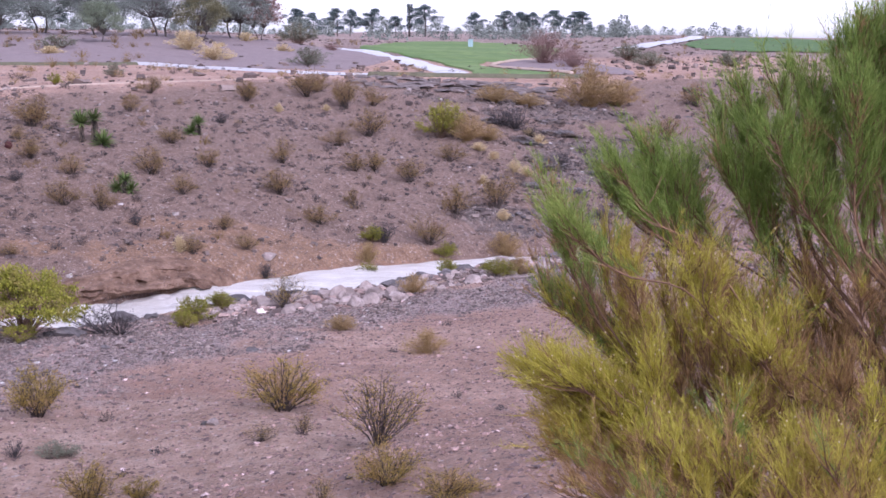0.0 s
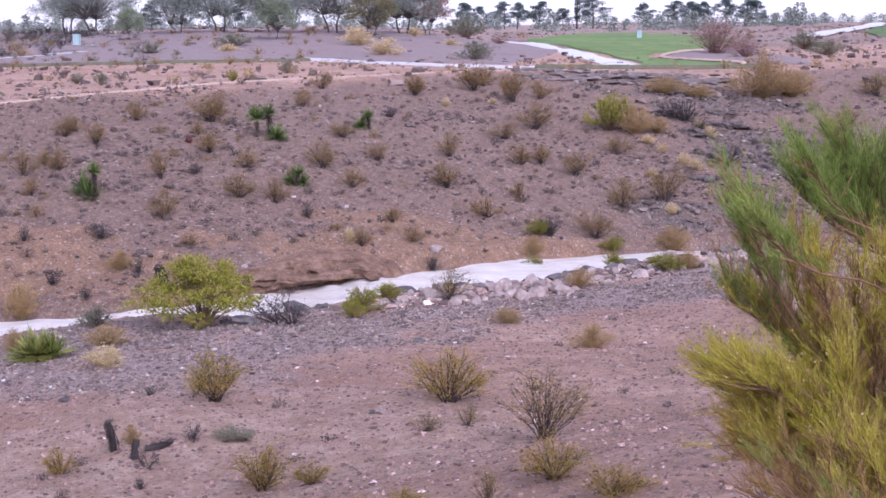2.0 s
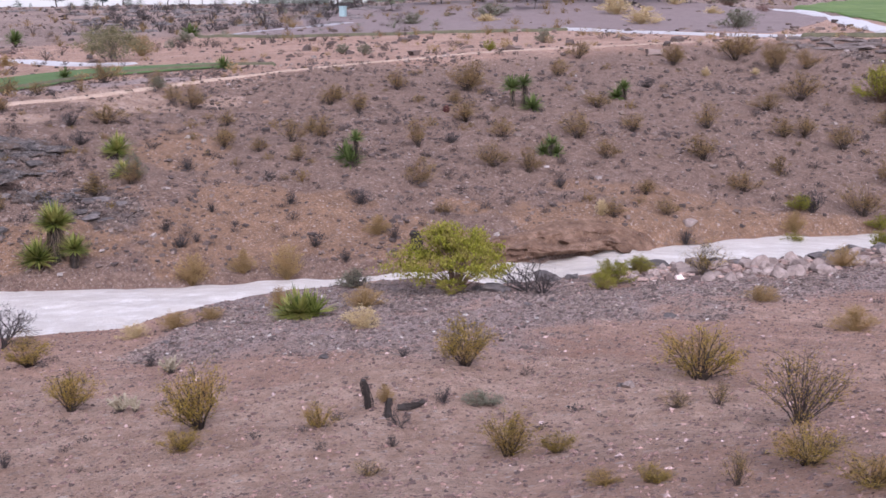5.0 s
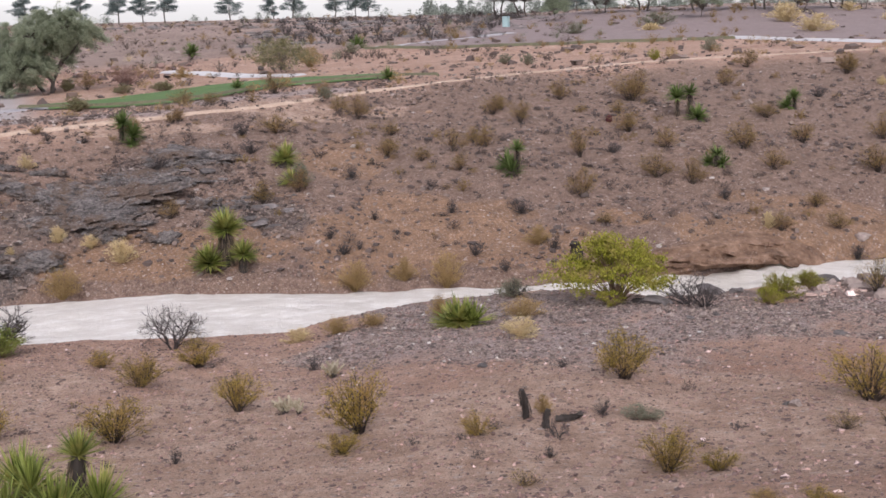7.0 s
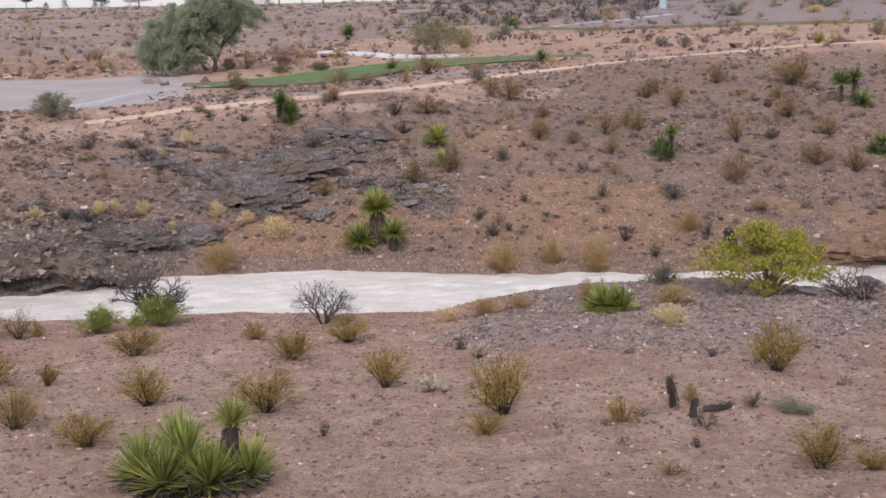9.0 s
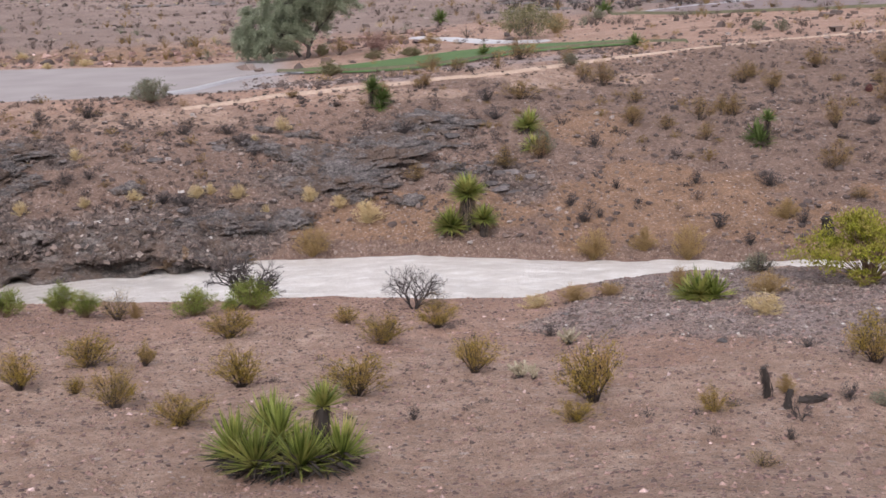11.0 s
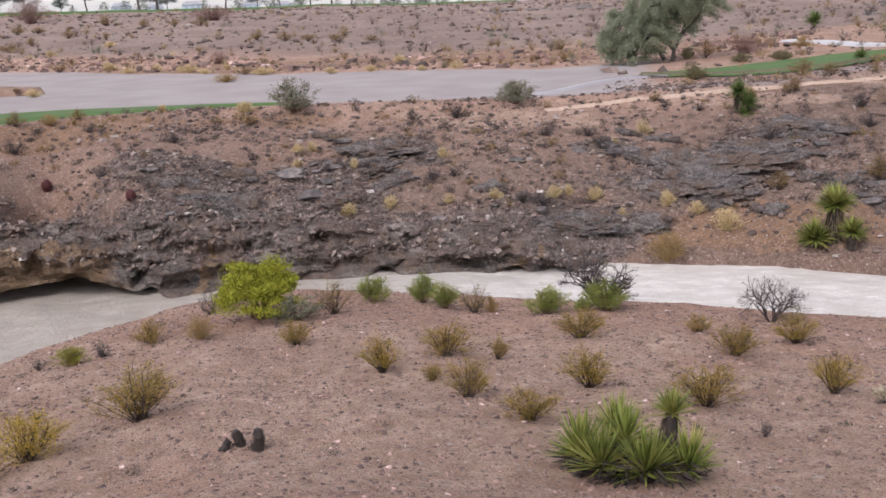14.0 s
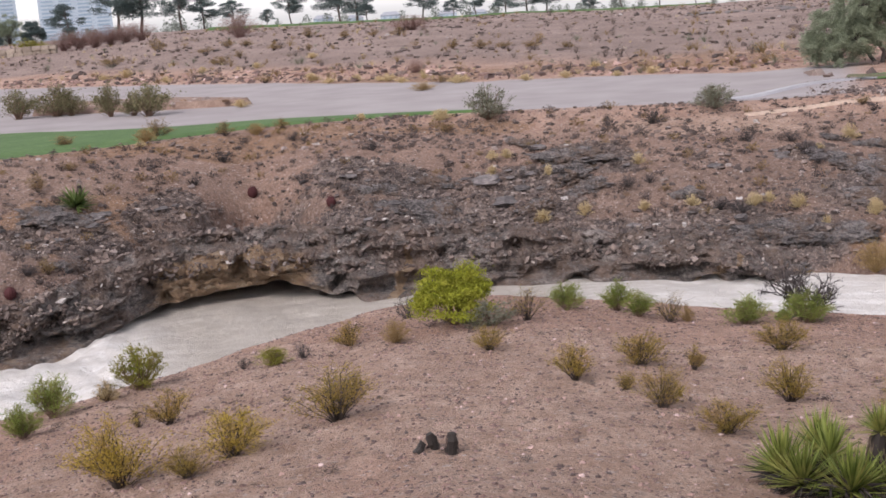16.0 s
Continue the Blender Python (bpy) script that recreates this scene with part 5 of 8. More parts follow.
def bare_shrub(name, label, x, y, w, h, seed, mat, depth=4, thick=0.03):
    """A leafless shrub: limbs that fork again and again."""
    rnd = random.Random(seed)
    top = tagged(new(name), label, "dead shrub")
    v, f = [], []

    def grow(p, d, ln, r, level):
        q = p + d * ln * 0.5 + Vector((rnd.gauss(0, ln * 0.07), rnd.gauss(0, ln * 0.07), rnd.gauss(0, ln * 0.05)))
        e = q + (d + Vector((rnd.gauss(0, 0.2), rnd.gauss(0, 0.2), rnd.gauss(0, 0.12)))).normalized() * ln * 0.5
        tube(v, f, [p, q, e], r, r * 0.6, 4)
        if level == 0:
            return
        for k in range(3 if level > 1 else 4):
            nd = (d + Vector((rnd.gauss(0, 0.55), rnd.gauss(0, 0.55), rnd.gauss(0.05, 0.35)))).normalized()
            grow(e if k else q, nd, ln * rnd.uniform(0.55, 0.8), r * 0.58, level - 1)

    for i in range(6):
        a = rnd.uniform(0, 6.28)
        d = Vector((math.cos(a) * 0.75, math.sin(a) * 0.75, rnd.uniform(0.5, 1))).normalized()
        grow(Vector((0, 0, -0.05)), d, h * 0.42, thick, depth)
    xs = np.array([tuple(p) for p in v])
    s = w / (np.percentile(xs[:, 0], 98) - np.percentile(xs[:, 0], 2)), h / np.percentile(xs[:, 2], 99)
    v = [Vector((p.x * s[0], p.y * s[0], p.z * s[1])) for p in v]
    mesh_object("branchwork", v, f, mat, top)
    top.location = spot(x, y, -0.03)
    return top


bare_shrub("dead_shrub", "leafless grey-brown shrub at the water's edge", -18.49, 20.49, 1.6, 1.1, 3, M_DARK, 5, 0.026)
bare_shrub("dead_tree", "blackened twisted dead tree at the water's edge", -22.31, 18.61, 2.0, 1.35, 5, M_DARK, 5, 0.055)
bare_shrub("dead_shrub", "leafless dark shrub at the edge of the wash", -8.4, 28.6, 1.2, 0.85, 8, M_DARK, 4, 0.02)
bare_shrub("dead_shrub", "leafless thin dry shrub on the near bank", -6.0, 14.2, 0.35, 0.3, 9, M_DARK, 3, 0.01)

# the broad yellow-green bush at the narrows: bare grey limbs below, leaf clumps on top
def clump_bush(name, label, x, y, w, h, seed, leaf_mat, clumps=70, leaves=75):
    rnd = random.Random(seed)
    top = tagged(new(name), label, "bush")
    sv, sf, lv, lf = [], [], [], []
    for i in range(clumps):
        a, q = rnd.uniform(0, 6.28), rnd.random() ** 0.42
        ridge = (0.80 + 0.22 * math.sin(3 * a + seed) * q) * rnd.uniform(0.74, 1.18)
        c = Vector((math.cos(a) * q * w * 0.48 * ridge, math.sin(a) * q * w * 0.36, h * (0.10 + 0.84 * math.sqrt(max(0.02, 1 - q * q * 0.95)) * rnd.uniform(0.58, 1.10) * (1 + 0.16 * math.sin(2 * a + seed * 1.3)))))
        c.z = max(c.z, h * rnd.uniform(0.14, 0.30))
        mid = Vector((c.x * 0.45, c.y * 0.45, c.z * 0.55)) + Vector((rnd.gauss(0, 0.05), rnd.gauss(0, 0.05), 0))
        tube(sv, sf, [Vector((c.x * 0.06, c.y * 0.06, -0.05)), mid * 0.6, mid, c], 0.02, 0.005, 4)
        size = h * rnd.uniform(0.045, 0.08)
        for k in range(leaves):
            p = c + Vector((rnd.gauss(0, size * 1.3), rnd.gauss(0, size * 1.3), rnd.gauss(0, size * 0.6)))
            blade(lv, lf, p, Vector((rnd.gauss(0, 0.5), rnd.gauss(0, 0.5), rnd.uniform(0.2, 1))), h * 0.045 * rnd.uniform(0.7, 1.3), h * 0.010, rnd)
    mesh_object("branchwork", sv, sf, M_STEM, top)
    mesh_object("foliage", lv, lf, leaf_mat, top)
    top.location = spot(x, y, -0.03)
    return top


clump_bush("yellow_green_bush", "broad yellow-green bush with bare grey limbs at the narrows", -10.1, 27.75, 3.5, 1.75, 4, M_GREEN, 84, 150)
clump_bush("yellow_green_bush", "low yellow-green bush before the broad one", -9.9, 26.9, 1.1, 0.5, 6, M_GREEN, 40, 80)
clump_bush("yellow_green_bush", "dense rounded bright yellow-green bush beside the wash", -25.1, 10.5, 2.3, 1.4, 9, M_LIME, 95, 250)

# ---- rocks ----
def rock_mesh(name, seed, mat, flat=0.6, rough=0.35, layers=False, sub=3):
    """A boulder about one metre across, sitting on the origin."""
    bm = bmesh.new()
    bmesh.ops.create_icosphere(bm, subdivisions=sub, radius=0.5)
    off = Vector((seed * 7.31, seed * 3.7, seed * 1.9))
    g = random.Random(seed * 13)
    cuts = [(Vector((g.gauss(0, 1), g.gauss(0, 1), g.gauss(0, 0.8))).normalized(), g.uniform(0.24, 0.42)) for k in range(16)]
    for v in bm.verts:
        v.co *= 1 + rough * 0.5 * noise.fractal(v.co * 1.6 + off, 1.0, 2.1, 3)
        for n, d in cuts:
            over = v.co.dot(n) - d
            if over > 0:
                v.co -= n * over * 0.93
        if layers:
            v.co.x *= 1 + 0.09 * math.sin(v.co.z * 22 + seed)
            v.co.y *= 1 + 0.09 * math.sin(v.co.z * 22 + seed)
        v.co += Vector((noise.noise(v.co * 9 + off), noise.noise(v.co * 9 - off), noise.noise(v.co * 11 + off))) * 0.035
        v.co.z = v.co.z * flat * 1.2 + flat * 0.28
    me = bpy.data.meshes.new(name)
    bm.to_mesh(me)
    bm.free()
    me.materials.append(mat)
    return me


def set_rock(name, me, x, y, w, h, turn, label, group, category="rock", tip=0.0):
    ob = tagged(new(name, me), label, category, group)
    ob.matrix_basis = Matrix.Translation(spot(x, y, -0.08 * h)) @ Euler((tip, tip * 0.6, turn)).to_matrix().to_4x4() @ Matrix.Diagonal((w, w * 0.8, h, 1))
    return ob


PALE_ROCKS = [rock_mesh("boulder", 1 + i, M_ROCK_PALE, 0.65, 0.3) for i in range(4)]
GREY_ROCKS = [rock_mesh("boulder", 11 + i, M_ROCK_GREY, 0.6, 0.35) for i in range(3)]
TAN_ROCKS = [rock_mesh("boulder", 21 + i, M_ROCK_TAN, 0.6, 0.3) for i in range(2)]
BROWN_SLABS = [rock_mesh("rock_ledge", 41 + i, M_ROCK_BROWN, 0.42, 0.4, True) for i in range(4)]
SLABS = [rock_mesh("rock_ledge", 31 + i, M_ROCK_GREY, 0.42, 0.4, True) for i in range(5)]

rr = random.Random(77)
# the pile of pale boulders along the near edge of the wash
for i in range(170):
    az = rr.uniform(-7, 12.5)
    edge = float(ring(NEAR_EDGE, np.array([az]))[0])
    x, y = polar(az, edge - (1.5 if az < 8 else 0.8) - (3.4 if az < 8 else 2.4) * rr.random())
    w = rr.uniform(0.2, 0.45) * (2.0 if rr.random() < 0.24 and az < 9 else 1)
    set_rock("boulder", rr.choice(PALE_ROCKS), x, y, w, w * rr.uniform(0.6, 0.95), rr.uniform(0, 6.28), "pale pinkish boulder in the pile beside the wash", "boulder pile beside the wash", tip=rr.uniform(-0.3, 0.3))
for i in range(34):
    az = rr.uniform(-7, 18)
    edge = float(ring(NEAR_EDGE, np.array([az]))[0])
    x, y = polar(az, edge - rr.uniform(0.0, 1.6))
    w = rr.uniform(0.4, 1.1)
    set_rock("boulder", rr.choice(GREY_ROCKS), x, y, w, w * rr.uniform(0.4, 0.7), rr.uniform(0, 6.28), "dark grey rock at the edge of the wash", "grey rocks at the wash", tip=rr.uniform(-0.2, 0.2))
for x, y, w, h, kind in [(-9.06, 27.92, 1.3, 0.75, 1), (-9.6, 28.1, 0.6, 0.5, 1), (-5.99, 39.65, 0.75, 0.55, 0), (-3.35, 16.92, 0.3, 0.2, 0), (-3.5, 16.95, 0.16, 0.16, 1), (-7.2, 25.6, 0.35, 0.25, 0), (-7.9, 25.3, 0.3, 0.2, 0), (-7.4, 25.2, 0.28, 0.2, 1),
                         (-7.0, 25.9, 0.26, 0.2, 1), (-8.3, 25.7, 0.24, 0.2, 0), (-3.9, 23.9, 0.42, 0.2, 1), (-9.2, 18.3, 0.3, 0.14, 1), (-14.4, 21.0, 0.26, 0.16, 1)]:
    set_rock("boulder", (PALE_ROCKS if kind == 0 else GREY_ROCKS)[int(w * 10) % 3], x, y, w, h, w * 9, "pale weathered boulder on gravel" if kind == 0 else "dark grey boulder on gravel", "single boulders")

# dark rock ledges on the hillside across the water
LEDGES = 0
while LEDGES < 170:
    az, r, along, across = GREY[rr.randrange(7, len(GREY))]
    r2, a2 = r + rr.gauss(0, 0.55) * along, az + math.degrees(rr.gauss(0, 0.55) * across / r)
    f = float(ring(FAR_EDGE, np.array([a2]))[0])
    if r2 < f + 1.6 or (a2 > 72 and a2 < 84 and r2 < f + 4.5):
        continue
    x, y = polar(a2, r2)
    w = rr.uniform(0.25, 0.75) * (1.7 if rr.random() < 0.15 else 1)
    set_rock("rock_ledge", rr.choice(SLABS), x, y, w, w * rr.uniform(0.45, 0.9), math.radians(a2) + rr.gauss(0, 0.3), "flat dark grey rock ledge jutting from the hillside", "grey rock ledges", tip=rr.uniform(-0.12, 0.12))
    LEDGES += 1
for i in range(40):
    az = rr.uniform(20, 88)
    c = float(ring(CREST_R, np.array([az]))[0])
    x, y = polar(az, c - rr.uniform(-2, 9))
    w = rr.uniform(0.2, 0.45)
    set_rock("boulder", rr.choice(TAN_ROCKS + PALE_ROCKS), x, y, w, w * 0.6, rr.uniform(0, 6), "pale tan stone lying on the hillside", "tan stones on the hillside")

def outcrop_mesh(seed):
    """A worn mass of layered rock, one metre across: ledges, hollows and a ragged outline."""
    bm = bmesh.new()
    bmesh.ops.create_icosphere(bm, subdivisions=5, radius=0.5)
    off = Vector((seed * 5.3, seed * 2.9, seed * 1.7))
    for v in bm.verts:
        p = v.co.copy()
        n = p.normalized()
        flat = Vector((p.x * 2.4, p.y * 2.4, p.z * 5.0)) + off
        d = 0.42 * noise.fractal(p * 2.4 + off, 0.9, 2.1, 3)
        d += 0.11 * noise.fractal(flat, 0.7, 2.2, 4)
        d -= 0.34 * max(0.0, noise.noise(p * 5.0 - off) - 0.12)
        d += 0.17 * noise.fractal(p * 8 + off, 0.5, 2.3, 4)
        d += 0.10 * (noise.cell(p * 7 + off) - 0.5)
        q = p + Vector((n.x, n.y, n.z * 0.7)) * d
        q.z = q.z * 0.8 + 0.08
        v.co = q
    me = bpy.data.meshes.new("rock_outcrop")
    bm.to_mesh(me)
    bm.free()
    me.materials.append(M_OUTCROP)
    return me


OUTCROP_MESHES = [outcrop_mesh(51 + i) for i in range(6)]


def bed_in(name, me, x, y, w, deep, h, turn, label, category, group="", kind=""):
    """Sets a rock mass into the slope, tipped with the ground."""
    e = 0.8
    gx = (spot(x + e, y).z - spot(x - e, y).z) / (2 * e)
    gy = (spot(x, y + e).z - spot(x, y - e).z) / (2 * e)
    tilt = Vector((0, 0, 1)).rotation_difference(Vector((-gx, -gy, 1)).normalized()).to_matrix().to_4x4()
    ob = tagged(new(name, me), label, category, group, kind)
    ob.matrix_basis = Matrix.Translation(spot(x, y, -0.05 * h)) @ tilt @ Matrix.Rotation(turn, 4, "Z") @ Matrix.Diagonal((w, deep, h, 1))
    return ob


for i, (x, y, w, h) in enumerate(OUTCROPS):
    s = rr.uniform(0.7, 0.95)
    bed_in("rock_outcrop", OUTCROP_MESHES[i % 6], x, y, w * s, w * s * 0.75, h * rr.uniform(0.55, 0.8), math.atan2(-x, y) + rr.gauss(0, 0.4), "dark layered rock outcrop breaking through the slope", "rock outcrop", "rock outcrops")
for i, (az, r, w, deep, h) in enumerate([(45.6, 39.6, 3.4, 2.6, 0.62), (44.2, 41.0, 3.6, 2.6, 0.6), (42.2, 42.4, 3.2, 2.2, 0.5), (46.8, 41.4, 2.4, 2.0, 0.5), (40.6, 44.0, 2.6, 1.8, 0.42), (50.4, 36.9, 2.6, 1.4, 0.95), (48.2, 37.2, 1.6, 1.0, 0.5), (54.6, 36.9, 2.2, 1.3, 0.8), (60.2, 42.4, 3.0, 1.8, 0.6), (61.8, 41.2, 1.8, 1.2, 0.5), (76.4, 40.7, 2.0, 1.0, 0.4), (67.5, 40.6, 1.5, 1.0, 0.4), (70.5, 39.8, 1.3, 0.8, 0.35)]):
    x, y = polar(az, r)
    bed_in("rock_outcrop", OUTCROP_MESHES[(i * 2 + 1) % 6], x, y, w, deep, h, math.radians(az) + rr.gauss(0, 0.3), "broad dark mass of worn layered rock set into the slope", "rock outcrop", "rock outcrops")
# stacked ledge of weathered slabs under the cart path
for row in range(5):
    for i in range(15):
        t = (i + rr.uniform(0, 0.6)) / 15
        if rr.random() < 0.16:
            continue
        az = 4.3 - 9.8 * t
        r = 72.9 - row * 0.95 + rr.uniform(-0.3, 0.3) + 3.0 * t
        x, y = polar(az, r)
        w = rr.uniform(0.8, 2.1)
        ob = set_rock("rock_ledge", rr.choice(BROWN_SLABS), x, y, w, rr.uniform(0.35, 0.6), math.radians(az) + rr.gauss(0, 0.1), "flat weathered grey slab in the stepped ledge below the cart path", "stepped ledge slabs")
        ob.scale.y *= 1.3
for i in range(34):
    t = rr.random()
    x, y = -80.8 + 9.0 * t + rr.gauss(0, 1.0), 6.5 + 10.0 * t + rr.gauss(0, 0.8)
    w = rr.uniform(0.25, 0.7)
    ob = set_rock("boulder", rr.choice(TAN_ROCKS + PALE_ROCKS), x, y, w, w * 0.6, rr.uniform(0, 6), "tan stone lying on the gravel island", "stones on the gravel island")
    ob.location.z += 0.36

# dark broken rim on the far rise, too many and too far to tell apart
def rim_rocks():
    shapes = [rock_mesh("rim_rock", 61 + i, M_ROCK_GREY, 0.42, 0.4, True, 2) for i in range(4)]
    shapes = [(np.array([tuple(v.co) for v in me.vertices]), np.array([tuple(p.vertices) for p in me.polygons])) for me in shapes]
    V, F, n = [], [], 0
    for i in range(260):
        if i < 110:
            az = rr.uniform(22, 55)
            r = 178 - 1.1 * abs(az - 33) + rr.gauss(0, 7) + (-38 if az < 27 else 0)
        else:
            az, r = rr.uniform(24, 38), rr.uniform(106, 166)
        p = spot(*polar(az, r))
        w, h, a = rr.uniform(1.0, 3.4), rr.uniform(0.5, 1.0), math.radians(az) + rr.gauss(0, 0.2)
        co, fc = shapes[i % 4]
        x, y = co[:, 0] * w, co[:, 1] * w * 0.8
        V.append(np.stack([x * math.cos(a) - y * math.sin(a) + p.x, x * math.sin(a) + y * math.cos(a) + p.y, co[:, 2] * h + p.z - 0.08 * h], 1))
        F.append(fc + n)
        n += len(co)
    ob = mesh_object("rim_rocks", np.concatenate(V), np.concatenate(F), M_ROCK_GREY)
    tagged(ob, "dark broken rocks along the rim of the far rise", "rocks", kind="stuff")


rim_rocks()


def stones(name, label, count, az0, az1, r0, r1, s0, s1, seed, keep=None, mat=None):
    """Many loose stones as one mesh."""
    g = np.random.RandomState(seed)
    if s1 < 0.14:
        # half-buried pebbles: an uneven four-sided cap
        base = np.array([(-0.5, -0.4, -0.2), (0.5, -0.45, -0.2), (0.45, 0.5, -0.2), (-0.4, 0.45, -0.2), (0.05, -0.05, 0.5)])
        tris = np.array([[0, 1, 4], [1, 2, 4], [2, 3, 4], [3, 0, 4]])
    else:
        base = np.array([(x, y, z) for z in (-0.4, 0.4) for x, y in ((-0.4, -0.4), (0.4, -0.4), (0.4, 0.4), (-0.4, 0.4))])
        tris = np.array([[0, 1, 5, 4], [1, 2, 6, 5], [2, 3, 7, 6], [3, 0, 4, 7], [4, 5, 6, 7]])
    nv, nf = len(base), tris.shape[1]
    az = g.uniform(az0, az1, count)
    r = np.sqrt(g.uniform(r0 * r0, r1 * r1, count))
    x, y = -np.sin(np.radians(az)) * r, np.cos(np.radians(az)) * r
    n, f = ring(NEAR_EDGE, az), ring(FAR_EDGE, az) + ring(CAVE, az)
    ok = (r < n - 0.3) | (r > f + 0.6)
    if keep is not None:
        ok &= keep(az, r, x, y, g)
    x, y = x[ok], y[ok]
    m = len(x)
    size = s0 * (s1 / s0) ** (g.rand(m) ** 2.6)
    co = base[None] * (1 + 0.55 * (g.rand(m, nv, 3) - 0.5)) * (0.72 + 0.5 * g.rand(m, nv, 1))
    tilt = g.normal(0, 0.5, m)[:, None]
    co[..., 0], co[..., 2] = co[..., 0] * np.cos(tilt) - co[..., 2] * np.sin(tilt), co[..., 0] * np.sin(tilt) + co[..., 2] * np.cos(tilt)
    co = co * (size[:, None] * np.stack([g.uniform(0.7, 1.3, m), g.uniform(0.7, 1.3, m), g.uniform(0.4, 0.85, m)], 1))[:, None, :]
    a = g.uniform(0, 6.28, m)
    ca, sa = np.cos(a)[:, None], np.sin(a)[:, None]
    X = co[..., 0] * ca - co[..., 1] * sa + x[:, None]
    Y = co[..., 0] * sa + co[..., 1] * ca + y[:, None]
    Z = co[..., 2] + (ground(x, y) + 0.12 * size)[:, None]
    v = np.stack([X, Y, Z], -1).reshape(-1, 3)
    fc = (tris[None] + nv * np.arange(m)[:, None, None]).reshape(-1, nf)
    me = bpy.data.meshes.new(name)
    me.from_pydata(v.tolist(), [], fc.tolist())
    me.materials.append(mat or M_STONES)
    return tagged(new(name, me), label, "stones", kind="stuff")


def on_grass(x, y):
    return (y > 79) & (y < 232) & (x > np.interp(y, [80, 90, 104, 119, 133, 146, 226], [-1.5, -2, -3.5, -7, -11.5, -12, -6])) & (x < np.interp(y, [82, 88, 99, 110, 122, 150, 228], [9.5, 7, 4, 5, 9, 14.5, 5]))


def off_mud(az, r, x, y, g):
    return ~on_grass(x, y) & ~((az > 50) & (r > ring(CREST_R, az) + 2) & (r < ring(FLAT_R, az) + 1))


def rocky(az, r, x, y, g):
    return off_mud(az, r, x, y, g) & (g.rand(len(az)) < 0.02 + 0.75 * patches(GREY, x, y, 31))


def pebbly(az, r, x, y, g):
    return g.rand(len(az)) < 0.9 * patches(GRAVEL, x, y, 39) * (0.3 + 1.6 * np.clip(fbm(x * 0.6, y * 0.6, 43, 3) + 0.3, 0, 1))


def strewn(az, r, x, y, g):
    return off_mud(az, r, x, y, g) & (g.rand(len(az)) < 0.12 + 1.7 * np.clip(fbm(x * 0.28, y * 0.28, 47, 4), 0, 1))


def orange_band(az, r, x, y, g):
    b = ring(FLAT_R, az)
    return (r > b + 1) & (r < b + 16 + 8 * fbm(x * 0.06, y * 0.06, 49)) & off_mud(az, r, x, y, g)


stones("loose_stones", "grey pebbles and cobbles on the gravel bar", 90000, -10, 40, 20, 36, 0.025, 0.13, 6, pebbly, M_PEBBLE)
def by_the_edge(az, r, x, y, g):
    gap = ring(NEAR_EDGE, az) - r
    return (gap > 1.2) & (gap < 4.6 + 1.6 * fbm(x * 0.4, y * 0.4, 45))


stones("loose_stones", "pale pinkish rubble among the boulders beside the wash", 5200, -8, 12.5, 27, 46, 0.07, 0.32, 9, by_the_edge, M_PALE_RUBBLE)
stones("loose_stones", "dark rubble of broken grey rock on the far slope", 70000, 32, 92, 35.5, 47, 0.04, 0.22, 7, rocky, M_RUBBLE)
stones("loose_stones", "small loose desert stones on the near bank", 110000, -22, 92, 9, 36, 0.018, 0.09, 1, None, M_BANK_STONE)
stones("loose_stones", "dark broken stones on the slope", 40000, -22, 34, 34, 72, 0.07, 0.32, 2, rocky, M_RUBBLE)
stones("loose_stones", "loose stones on the hillside across the water", 110000, -22, 92, 35, 62, 0.04, 0.22, 3, strewn)
stones("loose_stones", "tan rocks strewn over the far slope", 9000, -22, 92, 62, 215, 0.15, 0.7, 4, off_mud)
stones("loose_stones", "orange-tan rocks along the foot of the far rise", 9000, 40, 92, 70, 150, 0.14, 0.62, 8, orange_band, M_ORANGE_STONE)

